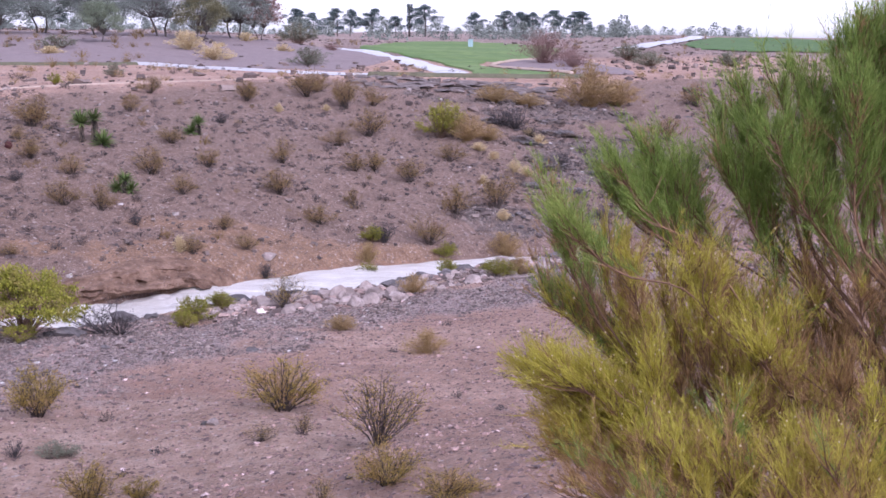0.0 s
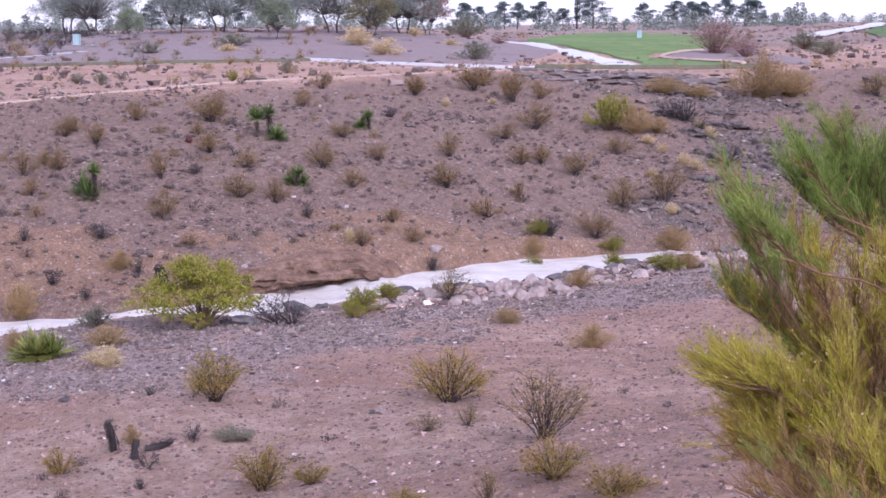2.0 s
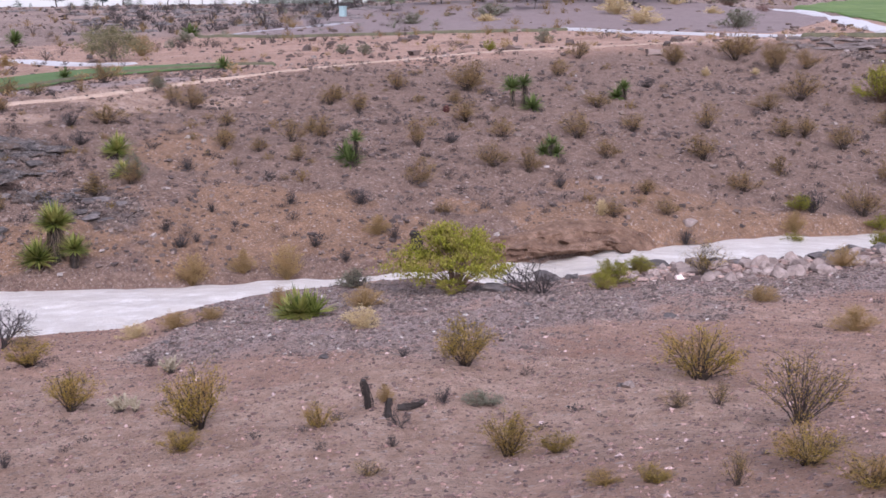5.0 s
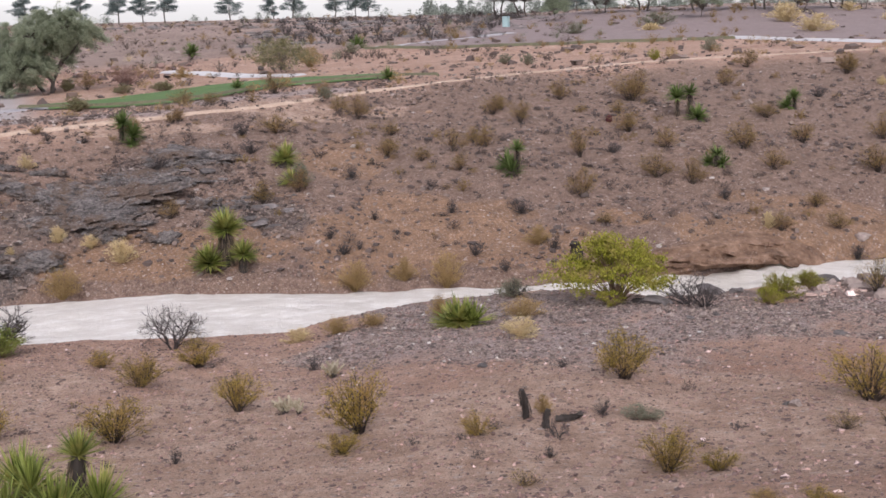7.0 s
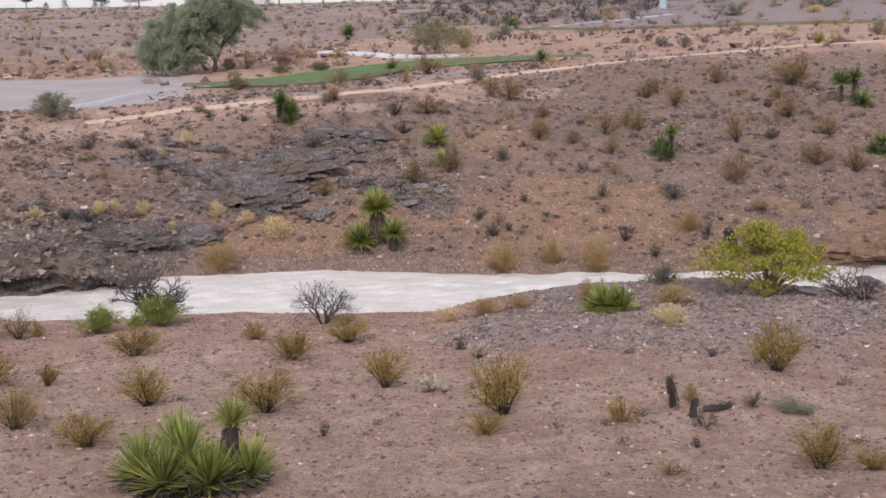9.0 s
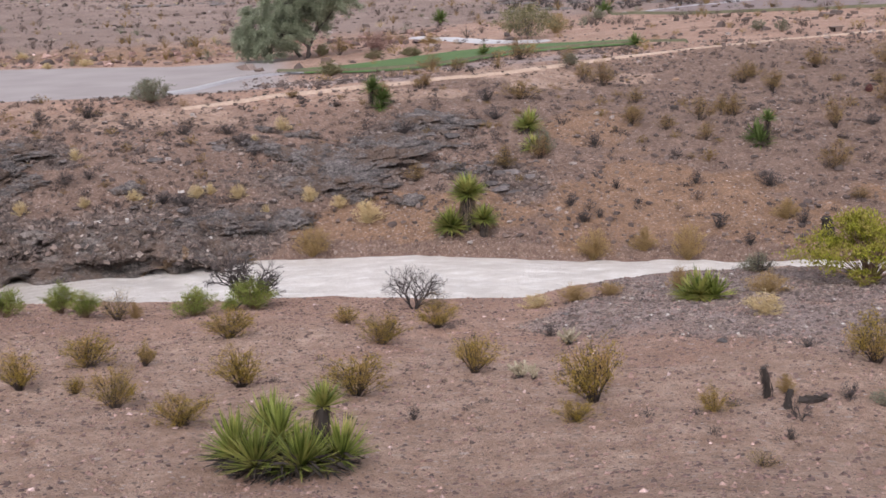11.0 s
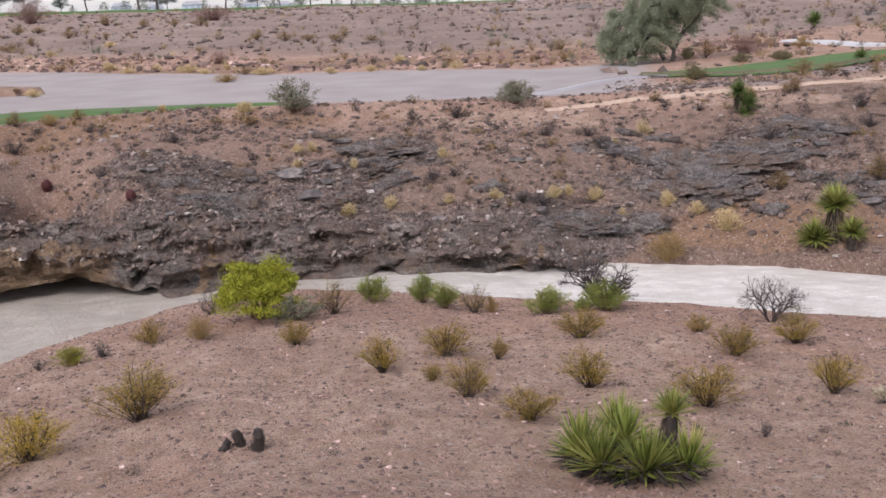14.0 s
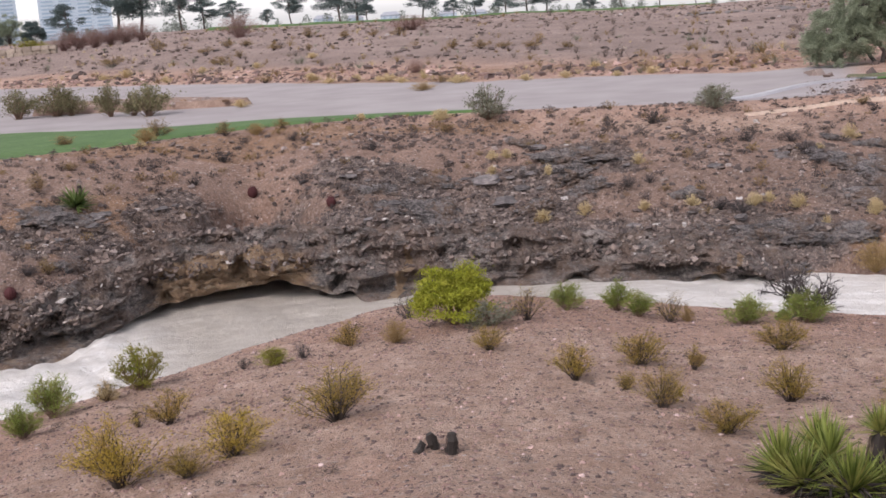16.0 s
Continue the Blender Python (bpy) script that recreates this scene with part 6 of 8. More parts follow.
# ---- cliff and cut bank ----
def cliff(name, az0, az1, mat, label, seed, height, cave, tan, rugged=1.0, blend=2.0, chips=0):
    """A rock face along the far edge of the water: hollow at the foot, a lip, then back over the slope."""
    az = np.arange(az0, az1, 0.085)
    base = ring(FAR_EDGE, az)
    kz = height(az)
    cv = cave(az)
    fade = smooth((az - az0) / blend) * smooth((az1 - az) / 2.0)
    m = 84
    s = np.linspace(0, 1, m)
    rows = []
    for i in range(len(az)):
        c, k = cv[i], kz[i]
        up = min(0.30 + 0.05 * math.sin(az[i] * 1.7), (0.13 + 0.085 * c) / k)
        prof_s = [0.0, 0.10, 0.22, 0.30, 0.42, 0.55, 0.70, 0.82, 1.0]
        u = min(1.0, c / 0.8)
        prof_d = [c + 0.9 * u - 0.35, c + 0.5 * u - 0.25, 0.5 * c + 0.25 * u - 0.13, 0.05 + 0.05 * c, 0.0, 0.16, 0.75, 1.7, c + 3.2]
        prof_z = [-0.4, 0.02, up * k * 0.8, up * k, (up + 0.2) * k, (up + 0.42) * k, 0.93 * k, 1.08 * k, 0.0]
        d = np.interp(s, prof_s, prof_d)
        z = np.interp(s, prof_s, prof_z)
        rows.append(np.stack([d, z], -1))
    P = np.array(rows)
    D, Z = P[..., 0], P[..., 1]
    A = np.repeat(az[:, None], m, 1)
    arc = A * math.pi / 180 * 35
    rough = rugged * np.sin(np.pi * np.clip(s[None] / 0.95, 0, 1)) * smooth((s[None] - 0.16) / 0.2)
    block = lattice(np.floor(arc / 0.8 + 0.6 * fbm(arc * 0.5, Z, seed + 5, 2)), np.floor(Z / 0.27 + 0.5 * fbm(arc * 0.6, Z * 0.5, seed + 6, 2)), seed) - 0.5
    ragged = fbm(arc * 0.35, 0 * arc, seed + 20, 3)
    D = D + rough * (0.13 * block + 0.9 * ragged * smooth((s[None] - 0.3) / 0.3) + 0.5 * fbm(arc * 0.45, Z * 0.8, seed, 3) + 0.62 * fbm(arc * 0.6, Z * 3.2, seed + 3, 5) + 0.34 * fbm(arc * 2.4, Z * 4.5, seed + 7, 4))
    Z = Z + rough * (0.16 * fbm(arc * 1.2, s[None] * 14, seed + 9, 3) + 0.35 * fbm(arc * 0.5, 0 * arc + 3, seed + 12, 3) * smooth((s[None] - 0.45) / 0.2))
    pocket = np.clip(fbm(arc * 1.1, Z * 1.9, seed + 31, 3) - 0.20, 0, 0.35)
    D = D + rough * 2.2 * pocket + rough * 0.10 * fbm(arc * 6, Z * 9, seed + 33, 3)
    R = base[:, None] + D
    X, Y = -np.sin(np.radians(A)) * R, np.cos(np.radians(A)) * R
    G = ground(X, Y)
    back = smooth((s[None] - 0.70) / 0.28)
    Z = Z * (1 - back) + (G - 0.04) * back
    Z = Z * fade[:, None] + (G - 0.25) * (1 - fade[:, None])
    v = np.stack([X, Y, Z], -1).reshape(-1, 3)
    f = []
    for i in range(len(az) - 1):
        for j in range(m - 1):
            p = i * m + j
            f.append((p, p + m, p + m + 1, p + 1))
    ob = mesh_object(name, v, f, mat, smooth_shade=False)
    at = ob.data.attributes.new("tan_rock", "FLOAT", "POINT")
    at.data.foreach_set("value", tan(A, s[None] + 0 * A).ravel().astype(np.float32))
    if chips:
        g = np.random.RandomState(seed)
        i, j = g.randint(4, len(az) - 4, chips), g.randint(int(0.47 * m), int(0.95 * m), chips)
        at = v.reshape(len(az), m, 3)[i, j] + g.normal(0, 0.05, (chips, 3))
        size = 0.03 * 5.0 ** (g.rand(chips) ** 2.6)
        box = np.array([(x, y, z) for z in (-0.4, 0.4) for x, y in ((-0.5, -0.4), (0.4, -0.5), (0.5, 0.4), (-0.4, 0.5))])
        co = box[None] * (1 + 0.7 * (g.rand(chips, 8, 3) - 0.5)) * (size[:, None] * np.stack([g.uniform(0.8, 1.6, chips), g.uniform(0.8, 1.6, chips), g.uniform(0.4, 0.8, chips)], 1))[:, None]
        for p, q in ((0, 2), (1, 2)):
            a = g.normal(0, 0.6, chips)[:, None]
            co[..., p], co[..., q] = co[..., p] * np.cos(a) - co[..., q] * np.sin(a), co[..., p] * np.sin(a) + co[..., q] * np.cos(a)
        a = g.uniform(0, 6.28, chips)[:, None]
        co = np.stack([co[..., 0] * np.cos(a) - co[..., 1] * np.sin(a), co[..., 0] * np.sin(a) + co[..., 1] * np.cos(a), co[..., 2]], -1) + at[:, None]
        quads = np.array([[0, 1, 5, 4], [1, 2, 6, 5], [2, 3, 7, 6], [3, 0, 4, 7], [4, 5, 6, 7], [3, 2, 1, 0]])
        bits = mesh_object("loose_stones", co.reshape(-1, 3), (quads[None] + 8 * np.arange(chips)[:, None, None]).reshape(-1, 4), M_RUBBLE)
        tagged(bits, "broken stones set in the conglomerate rock face", "stones", kind="stuff")
    return tagged(ob, label, "cliff", kind="structure")


def tan_streaks(az, s):
    wob = 0.5 * fbm(az * 0.9, s * 9, 91, 3)
    a = az + wob
    foot = 0.74 * np.exp(-((az - 78.4) / 4.2) ** 4) * (1 - smooth((s - 0.50 + 0.22 * wob) / 0.14))
    streak = 0.85 * np.exp(-((a - 69.4 + 2.2 * (s - 0.5)) / 0.24) ** 2) * (s < 0.60) + 0.85 * np.exp(-((a - 53.6 + 3.5 * (s - 0.5)) / 0.26) ** 2) * (s < 0.62)
    return np.clip(foot + 1.25 * streak * (0.9 + 0.5 * fbm(az * 2, s * 14, 93, 3)) + 0.36 * smooth((az - 82) / 3) + 0.25 * np.exp(-((az - 72) / 6) ** 2) * (s < 0.6), 0, 1)


cliff("cliff", 47.6, 93.0, M_CLIFF, "grey banded rock cliff undercut by the flood water", 71,
      lambda az: ring(CLIFF_Z, az) + 0.12, lambda az: ring(CAVE, az) + 0.9 * np.exp(-((az - 51.5) / 0.8) ** 2) + 0.7 * np.exp(-((az - 54.6) / 0.5) ** 2) + 0.6 * np.exp(-((az - 61.0) / 0.5) ** 2) + 0.8 * np.exp(-((az - 72.4) / 0.4) ** 2), tan_streaks, 1.0, 7.0, 9000)

cliff("cut_bank", 8.6, 20.6, M_EARTH, "lumpy brown earth bank cut by the flood water", 83,
      lambda az: 0.5 + 0.45 * np.exp(-((az - 13.6) / 3.0) ** 2), lambda az: 0.1 + 0.35 * np.exp(-((az - 14.0) / 2.5) ** 2), lambda az, s: 0 * az, 0.85, 4.0)

# ---- paths, turf and kerbs ----
def curve_points(pts, n):
    """n points on a smooth curve through pts."""
    p = np.array(pts, float)
    q = np.concatenate([[2 * p[0] - p[1]], p, [2 * p[-1] - p[-2]]])
    out = []
    for t in np.linspace(0, len(p) - 1 - 1e-6, n):
        i = int(t)
        u = t - i
        a, b, c, d = q[i], q[i + 1], q[i + 2], q[i + 3]
        out.append(0.5 * ((2 * b) + (c - a) * u + (2 * a - 5 * b + 4 * c - d) * u * u + (3 * b - a - 3 * c + d) * u ** 3))
    return np.array(out)


def sheet(name, side_a, side_b, n, m, mat, label, category, lift=0.06, thick=0.12):
    """A thin layer lying on the ground between two edges."""
    a, b = curve_points(side_a, n), curve_points(side_b, n)
    w = np.linspace(0, 1, m)
    P = a[:, None] * (1 - w[None, :, None]) + b[:, None] * w[None, :, None]
    Z = ground(P[..., 0], P[..., 1]) + lift
    Z[:, 0] -= thick
    Z[:, -1] -= thick
    Z[0] -= thick
    Z[-1] -= thick
    v = np.concatenate([P, Z[..., None]], -1).reshape(-1, 3)
    f = [(i * m + j, i * m + j + 1, (i + 1) * m + j + 1, (i + 1) * m + j) for i in range(n - 1) for j in range(m - 1)]
    return tagged(mesh_object(name, v, f, mat, smooth_shade=True), label, category, kind="structure")


def ribbon(name, pts, width, n, m, mat, label, category, lift=0.06, thick=0.12):
    c = curve_points(pts, n)
    t = np.gradient(c, axis=0)
    t /= np.linalg.norm(t, axis=1)[:, None]
    o = np.stack([-t[:, 1], t[:, 0]], 1) * width / 2
    return sheet(name, c + o, c - o, n, m, mat, label, category, lift, thick)


ribbon("path", [(-2.5, 75.5), (-10.6, 69.6), (-15.1, 64.9), (-19.2, 60.9), (-22.4, 57.0), (-25.6, 53.0), (-28.4, 48.0), (-31.3, 41.1), (-32.5, 38.8), (-33.5, 36.4), (-34.7, 34.4), (-36.0, 32.5), (-36.7, 30.9), (-37.3, 29.5), (-37.7, 28.6)], 0.42, 260, 5, M_DIRT_PATH, "narrow pale dirt trail along the crest of the slope", "trail", 0.05, 0.06)
ribbon("cart_path", [(-24.5, 91.2), (-21.2, 90.2), (-16.5, 87.4), (-11.5, 83.2), (-7.2, 80.2), (-3.5, 79.9), (-0.4, 82.6), (0.2, 86.5)], 2.2, 160, 6, M_CONCRETE, "wet pale concrete cart path", "path", 0.12)
ribbon("cart_path", [(0.2, 86.0), (-0.9, 93.0), (-2.8, 103.0), (-5.7, 116.5), (-9.0, 125.5), (-12.4, 132)], 2.6, 120, 6, M_CONCRETE, "wet pale concrete cart path beside the fairway", "path", 0.16)
sheet("fairway", [(1.4, 80.6), (1.6, 90), (-0.6, 104), (-4.0, 119), (-8.5, 133), (-10.8, 146), (-9, 190), (-5.6, 226)], [(9.0, 82.6), (6.2, 88), (2.9, 99), (3.4, 110), (8, 122), (14.0, 150), (13, 190), (4.6, 228)], 130, 40, M_FAIRWAY, "mown yellow-green golf fairway rising into the distance", "fairway", 0.14)
sheet("bunker_ground", [(9.2, 85.5), (7.0, 92), (4.0, 101), (6.0, 112), (10, 119)], [(13.5, 86), (14, 92), (14, 101), (14, 110), (13.5, 117)], 60, 16, M_GRAVEL, "bare gravel bed inside the fairway's edge", "gravel", 0.16)
ribbon("kerb", [(8.9, 84.9), (6.7, 92), (3.7, 101), (5.6, 112), (9.6, 119.6), (14.5, 118)], 0.5, 90, 4, M_DIRT_PATH, "pale edging round the gravel bed", "edging", 0.22)
ribbon("kerb", [(-5.4, 78.2), (-1.8, 78.6), (3, 79.6), (8.2, 81.3), (9.6, 82.2)], 0.3, 90, 4, M_KERB, "dark low edging along the fairway", "edging", 0.28, 0.3)
sheet("fairway", [(32.0, 152), (33, 170), (44, 205), (52, 235)], [(60, 150), (62, 175), (68, 205), (70, 240)], 60, 20, M_TURF, "mown green fairway on the far rise", "fairway", 0.25)
ribbon("cart_path", [(22, 150), (30, 172), (40, 200), (50, 238)], 3.2, 80, 5, M_CONCRETE, "pale concrete cart path on the far rise", "path", 0.3)
ribbon("kerb", [(-52.0, 82.6), (-45, 82.8), (-39.3, 83.4), (-31.0, 86.5), (-23.4, 90.0)], 0.35, 160, 4, M_KERB, "long dark mossy kerb along gravel", "kerb", 0.22, 0.3)
ribbon("cart_path", [(-51.4, 83.8), (-50.0, 88.4), (-47.8, 92.5), (-45, 97)], 2.2, 50, 5, M_WET_PATH, "wet grey cart path beside the kerb", "path", 0.14)
sheet("gravel_bed", [(-50, 84.2), (-39.3, 84.6), (-31, 88), (-24, 91.2), (-12, 88.8), (-8, 86)], [(-60, 128), (-44, 138), (-31, 138), (-20, 134), (-9, 122), (-5, 112)], 120, 50, M_GRAVEL, "mauve-grey gravel mound dotted with bushes", "gravel", 0.1)
sheet("turf_strip", [(-45.4, 41.2), (-43.6, 43.2), (-43.2, 46.0), (-42.6, 49.6), (-41.0, 52.8), (-38.7, 54.6), (-33.2, 55.2)], [(-44.6, 40.6), (-42.2, 40.6), (-38.4, 41.4), (-36.4, 43.9), (-36.7, 47.6), (-35.5, 50.4), (-31.6, 52.9)], 140, 8, M_TURF, "strip of wet green turf", "turf", 0.15)
ribbon("kerb", [(-45.0, 40.2), (-42.2, 40.4), (-38.2, 41.2), (-36.2, 43.8), (-36.5, 47.6), (-35.3, 50.2), (-31.6, 52.7), (-29, 53.2)], 0.26, 140, 4, M_KERB, "low mossy kerb along the turf strip", "kerb", 0.27, 0.12)
ribbon("cart_path", [(-42.4, 31.0), (-43.6, 33.6), (-44.8, 36.2), (-45.4, 38.6), (-44.4, 40.4), (-41.5, 41.6)], 0.9, 80, 5, M_WET_PATH, "narrow wet concrete path curving off the mud flat", "path", 0.09)
ribbon("cart_path", [(-40.5, 57.4), (-43.0, 57.4), (-46.5, 58.6), (-50.5, 60.4), (-54, 61)], 1.8, 60, 5, M_CONCRETE, "wet concrete path behind the turf", "path", 0.1)
sheet("turf_strip", [(-46.6, -6), (-46.8, 2.1), (-47.0, 6.5), (-47.4, 9.7), (-47.4, 13.4), (-46.6, 17.5), (-45.8, 21.0)], [(-69, -6), (-66.0, 2.6), (-60.5, 6.4), (-56.0, 10.0), (-54.0, 14.6), (-51.2, 18.6), (-46.6, 21.6)], 120, 14, M_TURF, "strip of bright wet green turf beside the mud flat", "turf", 0.10)
sheet("gravel_island", [(-79.5, 5.2), (-76.5, 9.0), (-73.0, 13), (-70.6, 16.8)], [(-85.5, 6.5), (-84.5, 10.0), (-80, 14.2), (-71.2, 17.6)], 60, 14, M_ISLAND, "low tan gravel island in the mud flat", "gravel", 0.40, 0.45)


ribbon("fairway", [polar(a, 229) for a in (54, 58, 62, 66, 70, 74, 78)], 7.0, 90, 5, M_TURF, "thin strip of green fairway along the top of the far rise", "fairway", 0.35, 0.4)


def utility_box(x, y, w, h, label):
    top = tagged(new("utility_box"), label, "utility box", "utility boxes")
    for name, sx, sz, z, bev in (("cabinet", w, h, h / 2, 0.06), ("lid", w * 1.1, h * 0.12, h * 1.02, 0.05), ("plinth", w * 1.25, h * 0.1, h * 0.04, 0.03)):
        bm = bmesh.new()
        bmesh.ops.create_cube(bm, size=1)
        bmesh.ops.scale(bm, vec=(sx, sx * 0.8, sz), verts=bm.verts)
        bmesh.ops.bevel(bm, geom=bm.edges[:], offset=bev * w, segments=2, affect="EDGES")
        me = bpy.data.meshes.new(name)
        bm.to_mesh(me)
        bm.free()
        me.materials.append(M_BOX if name != "plinth" else M_CONCRETE)
        ob = new(name, me)
        ob.parent = top
        ob.location.z = z
    top.location = spot(x, y)


utility_box(-50.01, 105.55, 0.6, 1.05, "pale green metal utility box on gravel")
utility_box(3.01, 175.0, 0.7, 1.1, "pale blue-green utility box on the fairway")

# ---- trees ----
def tree(name, label, x, y, w, h, seed, leaf_mat, clumps, leaves, leaf, trunks=1, bare=0.25, group="", thick=0.05, sag=0.0, skew=(0, 0), up=True, gap=0.55):
    """A tree: tapered trunk, forking limbs, and a crown of many small leaves set in uneven clumps."""
    rnd = random.Random(seed)
    top = tagged(new(name), label, "tree", group)
    sv, sf, lv, lf = [], [], [], []
    for k in range(trunks):
        a = 6.28 * k / trunks + rnd.uniform(0, 1)
        foot = Vector((math.cos(a), math.sin(a), 0)) * (0.04 * w if trunks > 1 else 0)
        fork = foot * 2.5 + Vector((rnd.gauss(0, 0.04) * w, rnd.gauss(0, 0.04) * w, h * bare))
        tube(sv, sf, [foot - Vector((0, 0, 0.2)), foot.lerp(fork, 0.5) + Vector((rnd.gauss(0, 0.02) * w, 0, 0)), fork], h * thick * 0.42, h * thick * 0.28, 7)
        for i in range(clumps // trunks):
            q = rnd.random() ** 0.5
            b = rnd.uniform(0, 6.28)
            t = rnd.uniform(0.0, 1.0)
            dome = math.sqrt(max(0.03, 1 - (q * 0.95) ** 2))
            zc = h * (bare + 0.08) + (h * (0.96 - bare) * dome) * (t ** gap)
            c = Vector((math.cos(b) * q * w * 0.46 + skew[0], math.sin(b) * q * w * 0.46 + skew[1], zc - sag * q * q * h))
            mid = fork.lerp(c, 0.5) + Vector((rnd.gauss(0, 0.03) * w, rnd.gauss(0, 0.03) * w, h * 0.04))
            tube(sv, sf, [fork, mid, c], h * thick * 0.15, h * thick * 0.03, 4)
            s = w * rnd.uniform(0.035, 0.07) * (1.35 if leaves > 500 else 1)
            for j in range(leaves):
                p = c + Vector((rnd.gauss(0, s), rnd.gauss(0, s), rnd.gauss(0, s * 0.62)))
                d = Vector((rnd.gauss(0, 1), rnd.gauss(0, 1), rnd.gauss(0.2 if up else -0.7, 0.7)))
                blade(lv, lf, p, d, leaf * rnd.uniform(0.6, 1.4), leaf * 0.2, rnd)
    mesh_object("trunk", sv, sf, M_HAZED_BARK, top)
    if leaves:
        mesh_object("crown", lv, lf, leaf_mat, top)
    top.location = spot(x, y, -0.05)
    return top


def palo_verde(x, y, label, seed):
    """A broad tree whose crooked limbs lean out, with hanging sprays of fine leaves in several uneven lobes."""
    rnd = random.Random(seed)
    top = tagged(new("palo_verde_tree"), label, "tree")
    a = math.atan2(-x, y)
    right, deep, up = Vector((math.cos(a), math.sin(a), 0)), Vector((-math.sin(a), math.cos(a), 0)), Vector((0, 0, 1))
    lobes = [(0.9, 3.5, 0.0, 1.9, 1.15), (1.9, 3.0, 0.6, 1.1, 0.9), (-0.7, 3.2, -0.4, 1.6, 1.1), (-1.9, 2.3, 0.2, 1.6, 1.2), (-2.8, 1.5, -0.3, 1.2, 1.1), (-1.4, 1.5, -0.9, 1.4, 1.0), (-0.2, 2.3, 1.0, 1.6, 1.1), (-3.1, 0.85, 0.2, 0.8, 0.7), (0.3, 4.2, 0.2, 1.1, 0.6), (-2.0, 0.7, -0.8, 1.1, 0.6)]
    sv, sf, lv, lf = [], [], [], []

    def at(r, u, d):
        return right * r + up * u + deep * d

    stems = [[(0.0, -0.2, 0), (0.15, 0.7, 0), (0.55, 1.5, 0.1), (0.9, 2.5, 0.1), (1.0, 3.6, 0)], [(0.15, 0.6, 0), (-0.3, 1.2, 0.1), (-0.7, 2.1, 0.2), (-0.9, 3.2, -0.2)],
             [(-0.15, -0.2, 0.1), (-0.7, 0.6, 0.1), (-1.5, 1.3, 0), (-2.3, 2.0, 0.1)], [(-0.7, 0.6, 0.1), (-1.7, 0.9, -0.2), (-2.8, 1.3, -0.3)], [(0.55, 1.5, 0.1), (1.3, 2.3, 0.3), (1.9, 3.0, 0.6)]]
    for i, pts in enumerate(stems):
        tube(sv, sf, [at(*p) for p in pts], 0.14 if i in (0, 2) else 0.08, 0.03, 7)
    for r, u, d, w, h in lobes:
        c = at(r, u, d)
        limb = min((at(*p) for pts in stems for p in pts[1:]), key=lambda p: (p - c).length)
        for k in range(int(30 * w * h)):
            n = Vector((rnd.gauss(0, 1), rnd.gauss(0, 1), rnd.gauss(0.25, 0.9))).normalized() * rnd.uniform(0.45, 1.05)
            p = c + right * n.x * w + deep * n.y * w * 0.9 + up * n.z * h
            if p.z < 0.25:
                continue
            tube(sv, sf, [limb, limb.lerp(p, 0.5) + up * 0.12, p], 0.022, 0.006, 3)
            way = (right * n.x + deep * n.y + up * 0.15).normalized()
            for j in range(12):
                fall = (way + Vector((rnd.gauss(0, 0.5), rnd.gauss(0, 0.5), rnd.gauss(-0.35, 0.35)))).normalized()
                ln = rnd.uniform(0.35, 0.8)
                for q in range(34):
                    t = rnd.random()
                    b = p + fall * ln * t - up * 0.28 * ln * t * t + Vector((rnd.gauss(0, 0.05), rnd.gauss(0, 0.05), rnd.gauss(0, 0.04)))
                    blade(lv, lf, b, fall + Vector((rnd.gauss(0, 0.5), rnd.gauss(0, 0.5), rnd.gauss(-0.2, 0.4))), rnd.uniform(0.07, 0.15), 0.02, rnd)
    mesh_object("trunk", sv, sf, M_HAZED_BARK, top)
    mesh_object("crown", lv, lf, M_PALO_DARK, top)
    top.location = spot(x, y, -0.05)


palo_verde(-51.3, 48.3, "broad feathery grey-green palo verde tree leaning over gravel", 3)
tree("mesquite_tree", "thin greenish-brown desert tree behind the turf", -44.0, 60.2, 4.6, 2.1, 5, M_OLIVE, 70, 80, 0.13, trunks=4, bare=0.1, thick=0.03)
GROVE = "trees on the gravel mound"
MES = "haze-tinted grey-green mesquite tree with dark crooked limbs"
tree("mesquite_tree", MES, -56.5, 124.0, 10.5, 7.6, 11, M_HAZED_MESQUITE, 110, 190, 0.17, 2, 0.24, GROVE, 0.04, 0.12)
tree("mesquite_tree", MES, -47.06, 111.0, 3.2, 3.2, 12, M_PALO, 60, 160, 0.14, 1, 0.25, GROVE, 0.03)
tree("mesquite_tree", MES, -45.3, 119.2, 6.5, 5.6, 13, M_HAZED_MESQUITE, 80, 190, 0.17, 2, 0.16, GROVE, 0.035, 0.1)
tree("mesquite_tree", MES, -42.3, 123.5, 9.5, 7.2, 14, M_HAZED_MESQUITE, 110, 190, 0.17, 2, 0.24, GROVE, 0.04, 0.12)
tree("mesquite_tree", "small pale green tree with a slim trunk", -32.4, 110.6, 4.2, 4.0, 15, M_PALO, 80, 160, 0.14, 1, 0.22, GROVE, 0.028)
tree("mesquite_tree", MES, -29.3, 121.5, 11.0, 7.6, 16, M_HAZED_MESQUITE, 130, 190, 0.17, 2, 0.26, GROVE, 0.04, 0.12)
tree("mesquite_tree", "brownish half-bare desert tree", -24.7, 118.4, 5.6, 5.0, 17, M_OLIVE, 90, 120, 0.16, 2, 0.2, GROVE, 0.03)
tree("mesquite_tree", MES, -22.7, 126.2, 8.0, 7.0, 18, M_HAZED_MESQUITE, 110, 190, 0.17, 2, 0.24, GROVE, 0.04, 0.12)
bare = tree("bare_tree", "leafless reddish-grey desert tree", -20.3, 127.5, 5.0, 5.6, 19, M_RED_TWIG, 110, 26, 0.3, 2, 0.25, GROVE, 0.028)
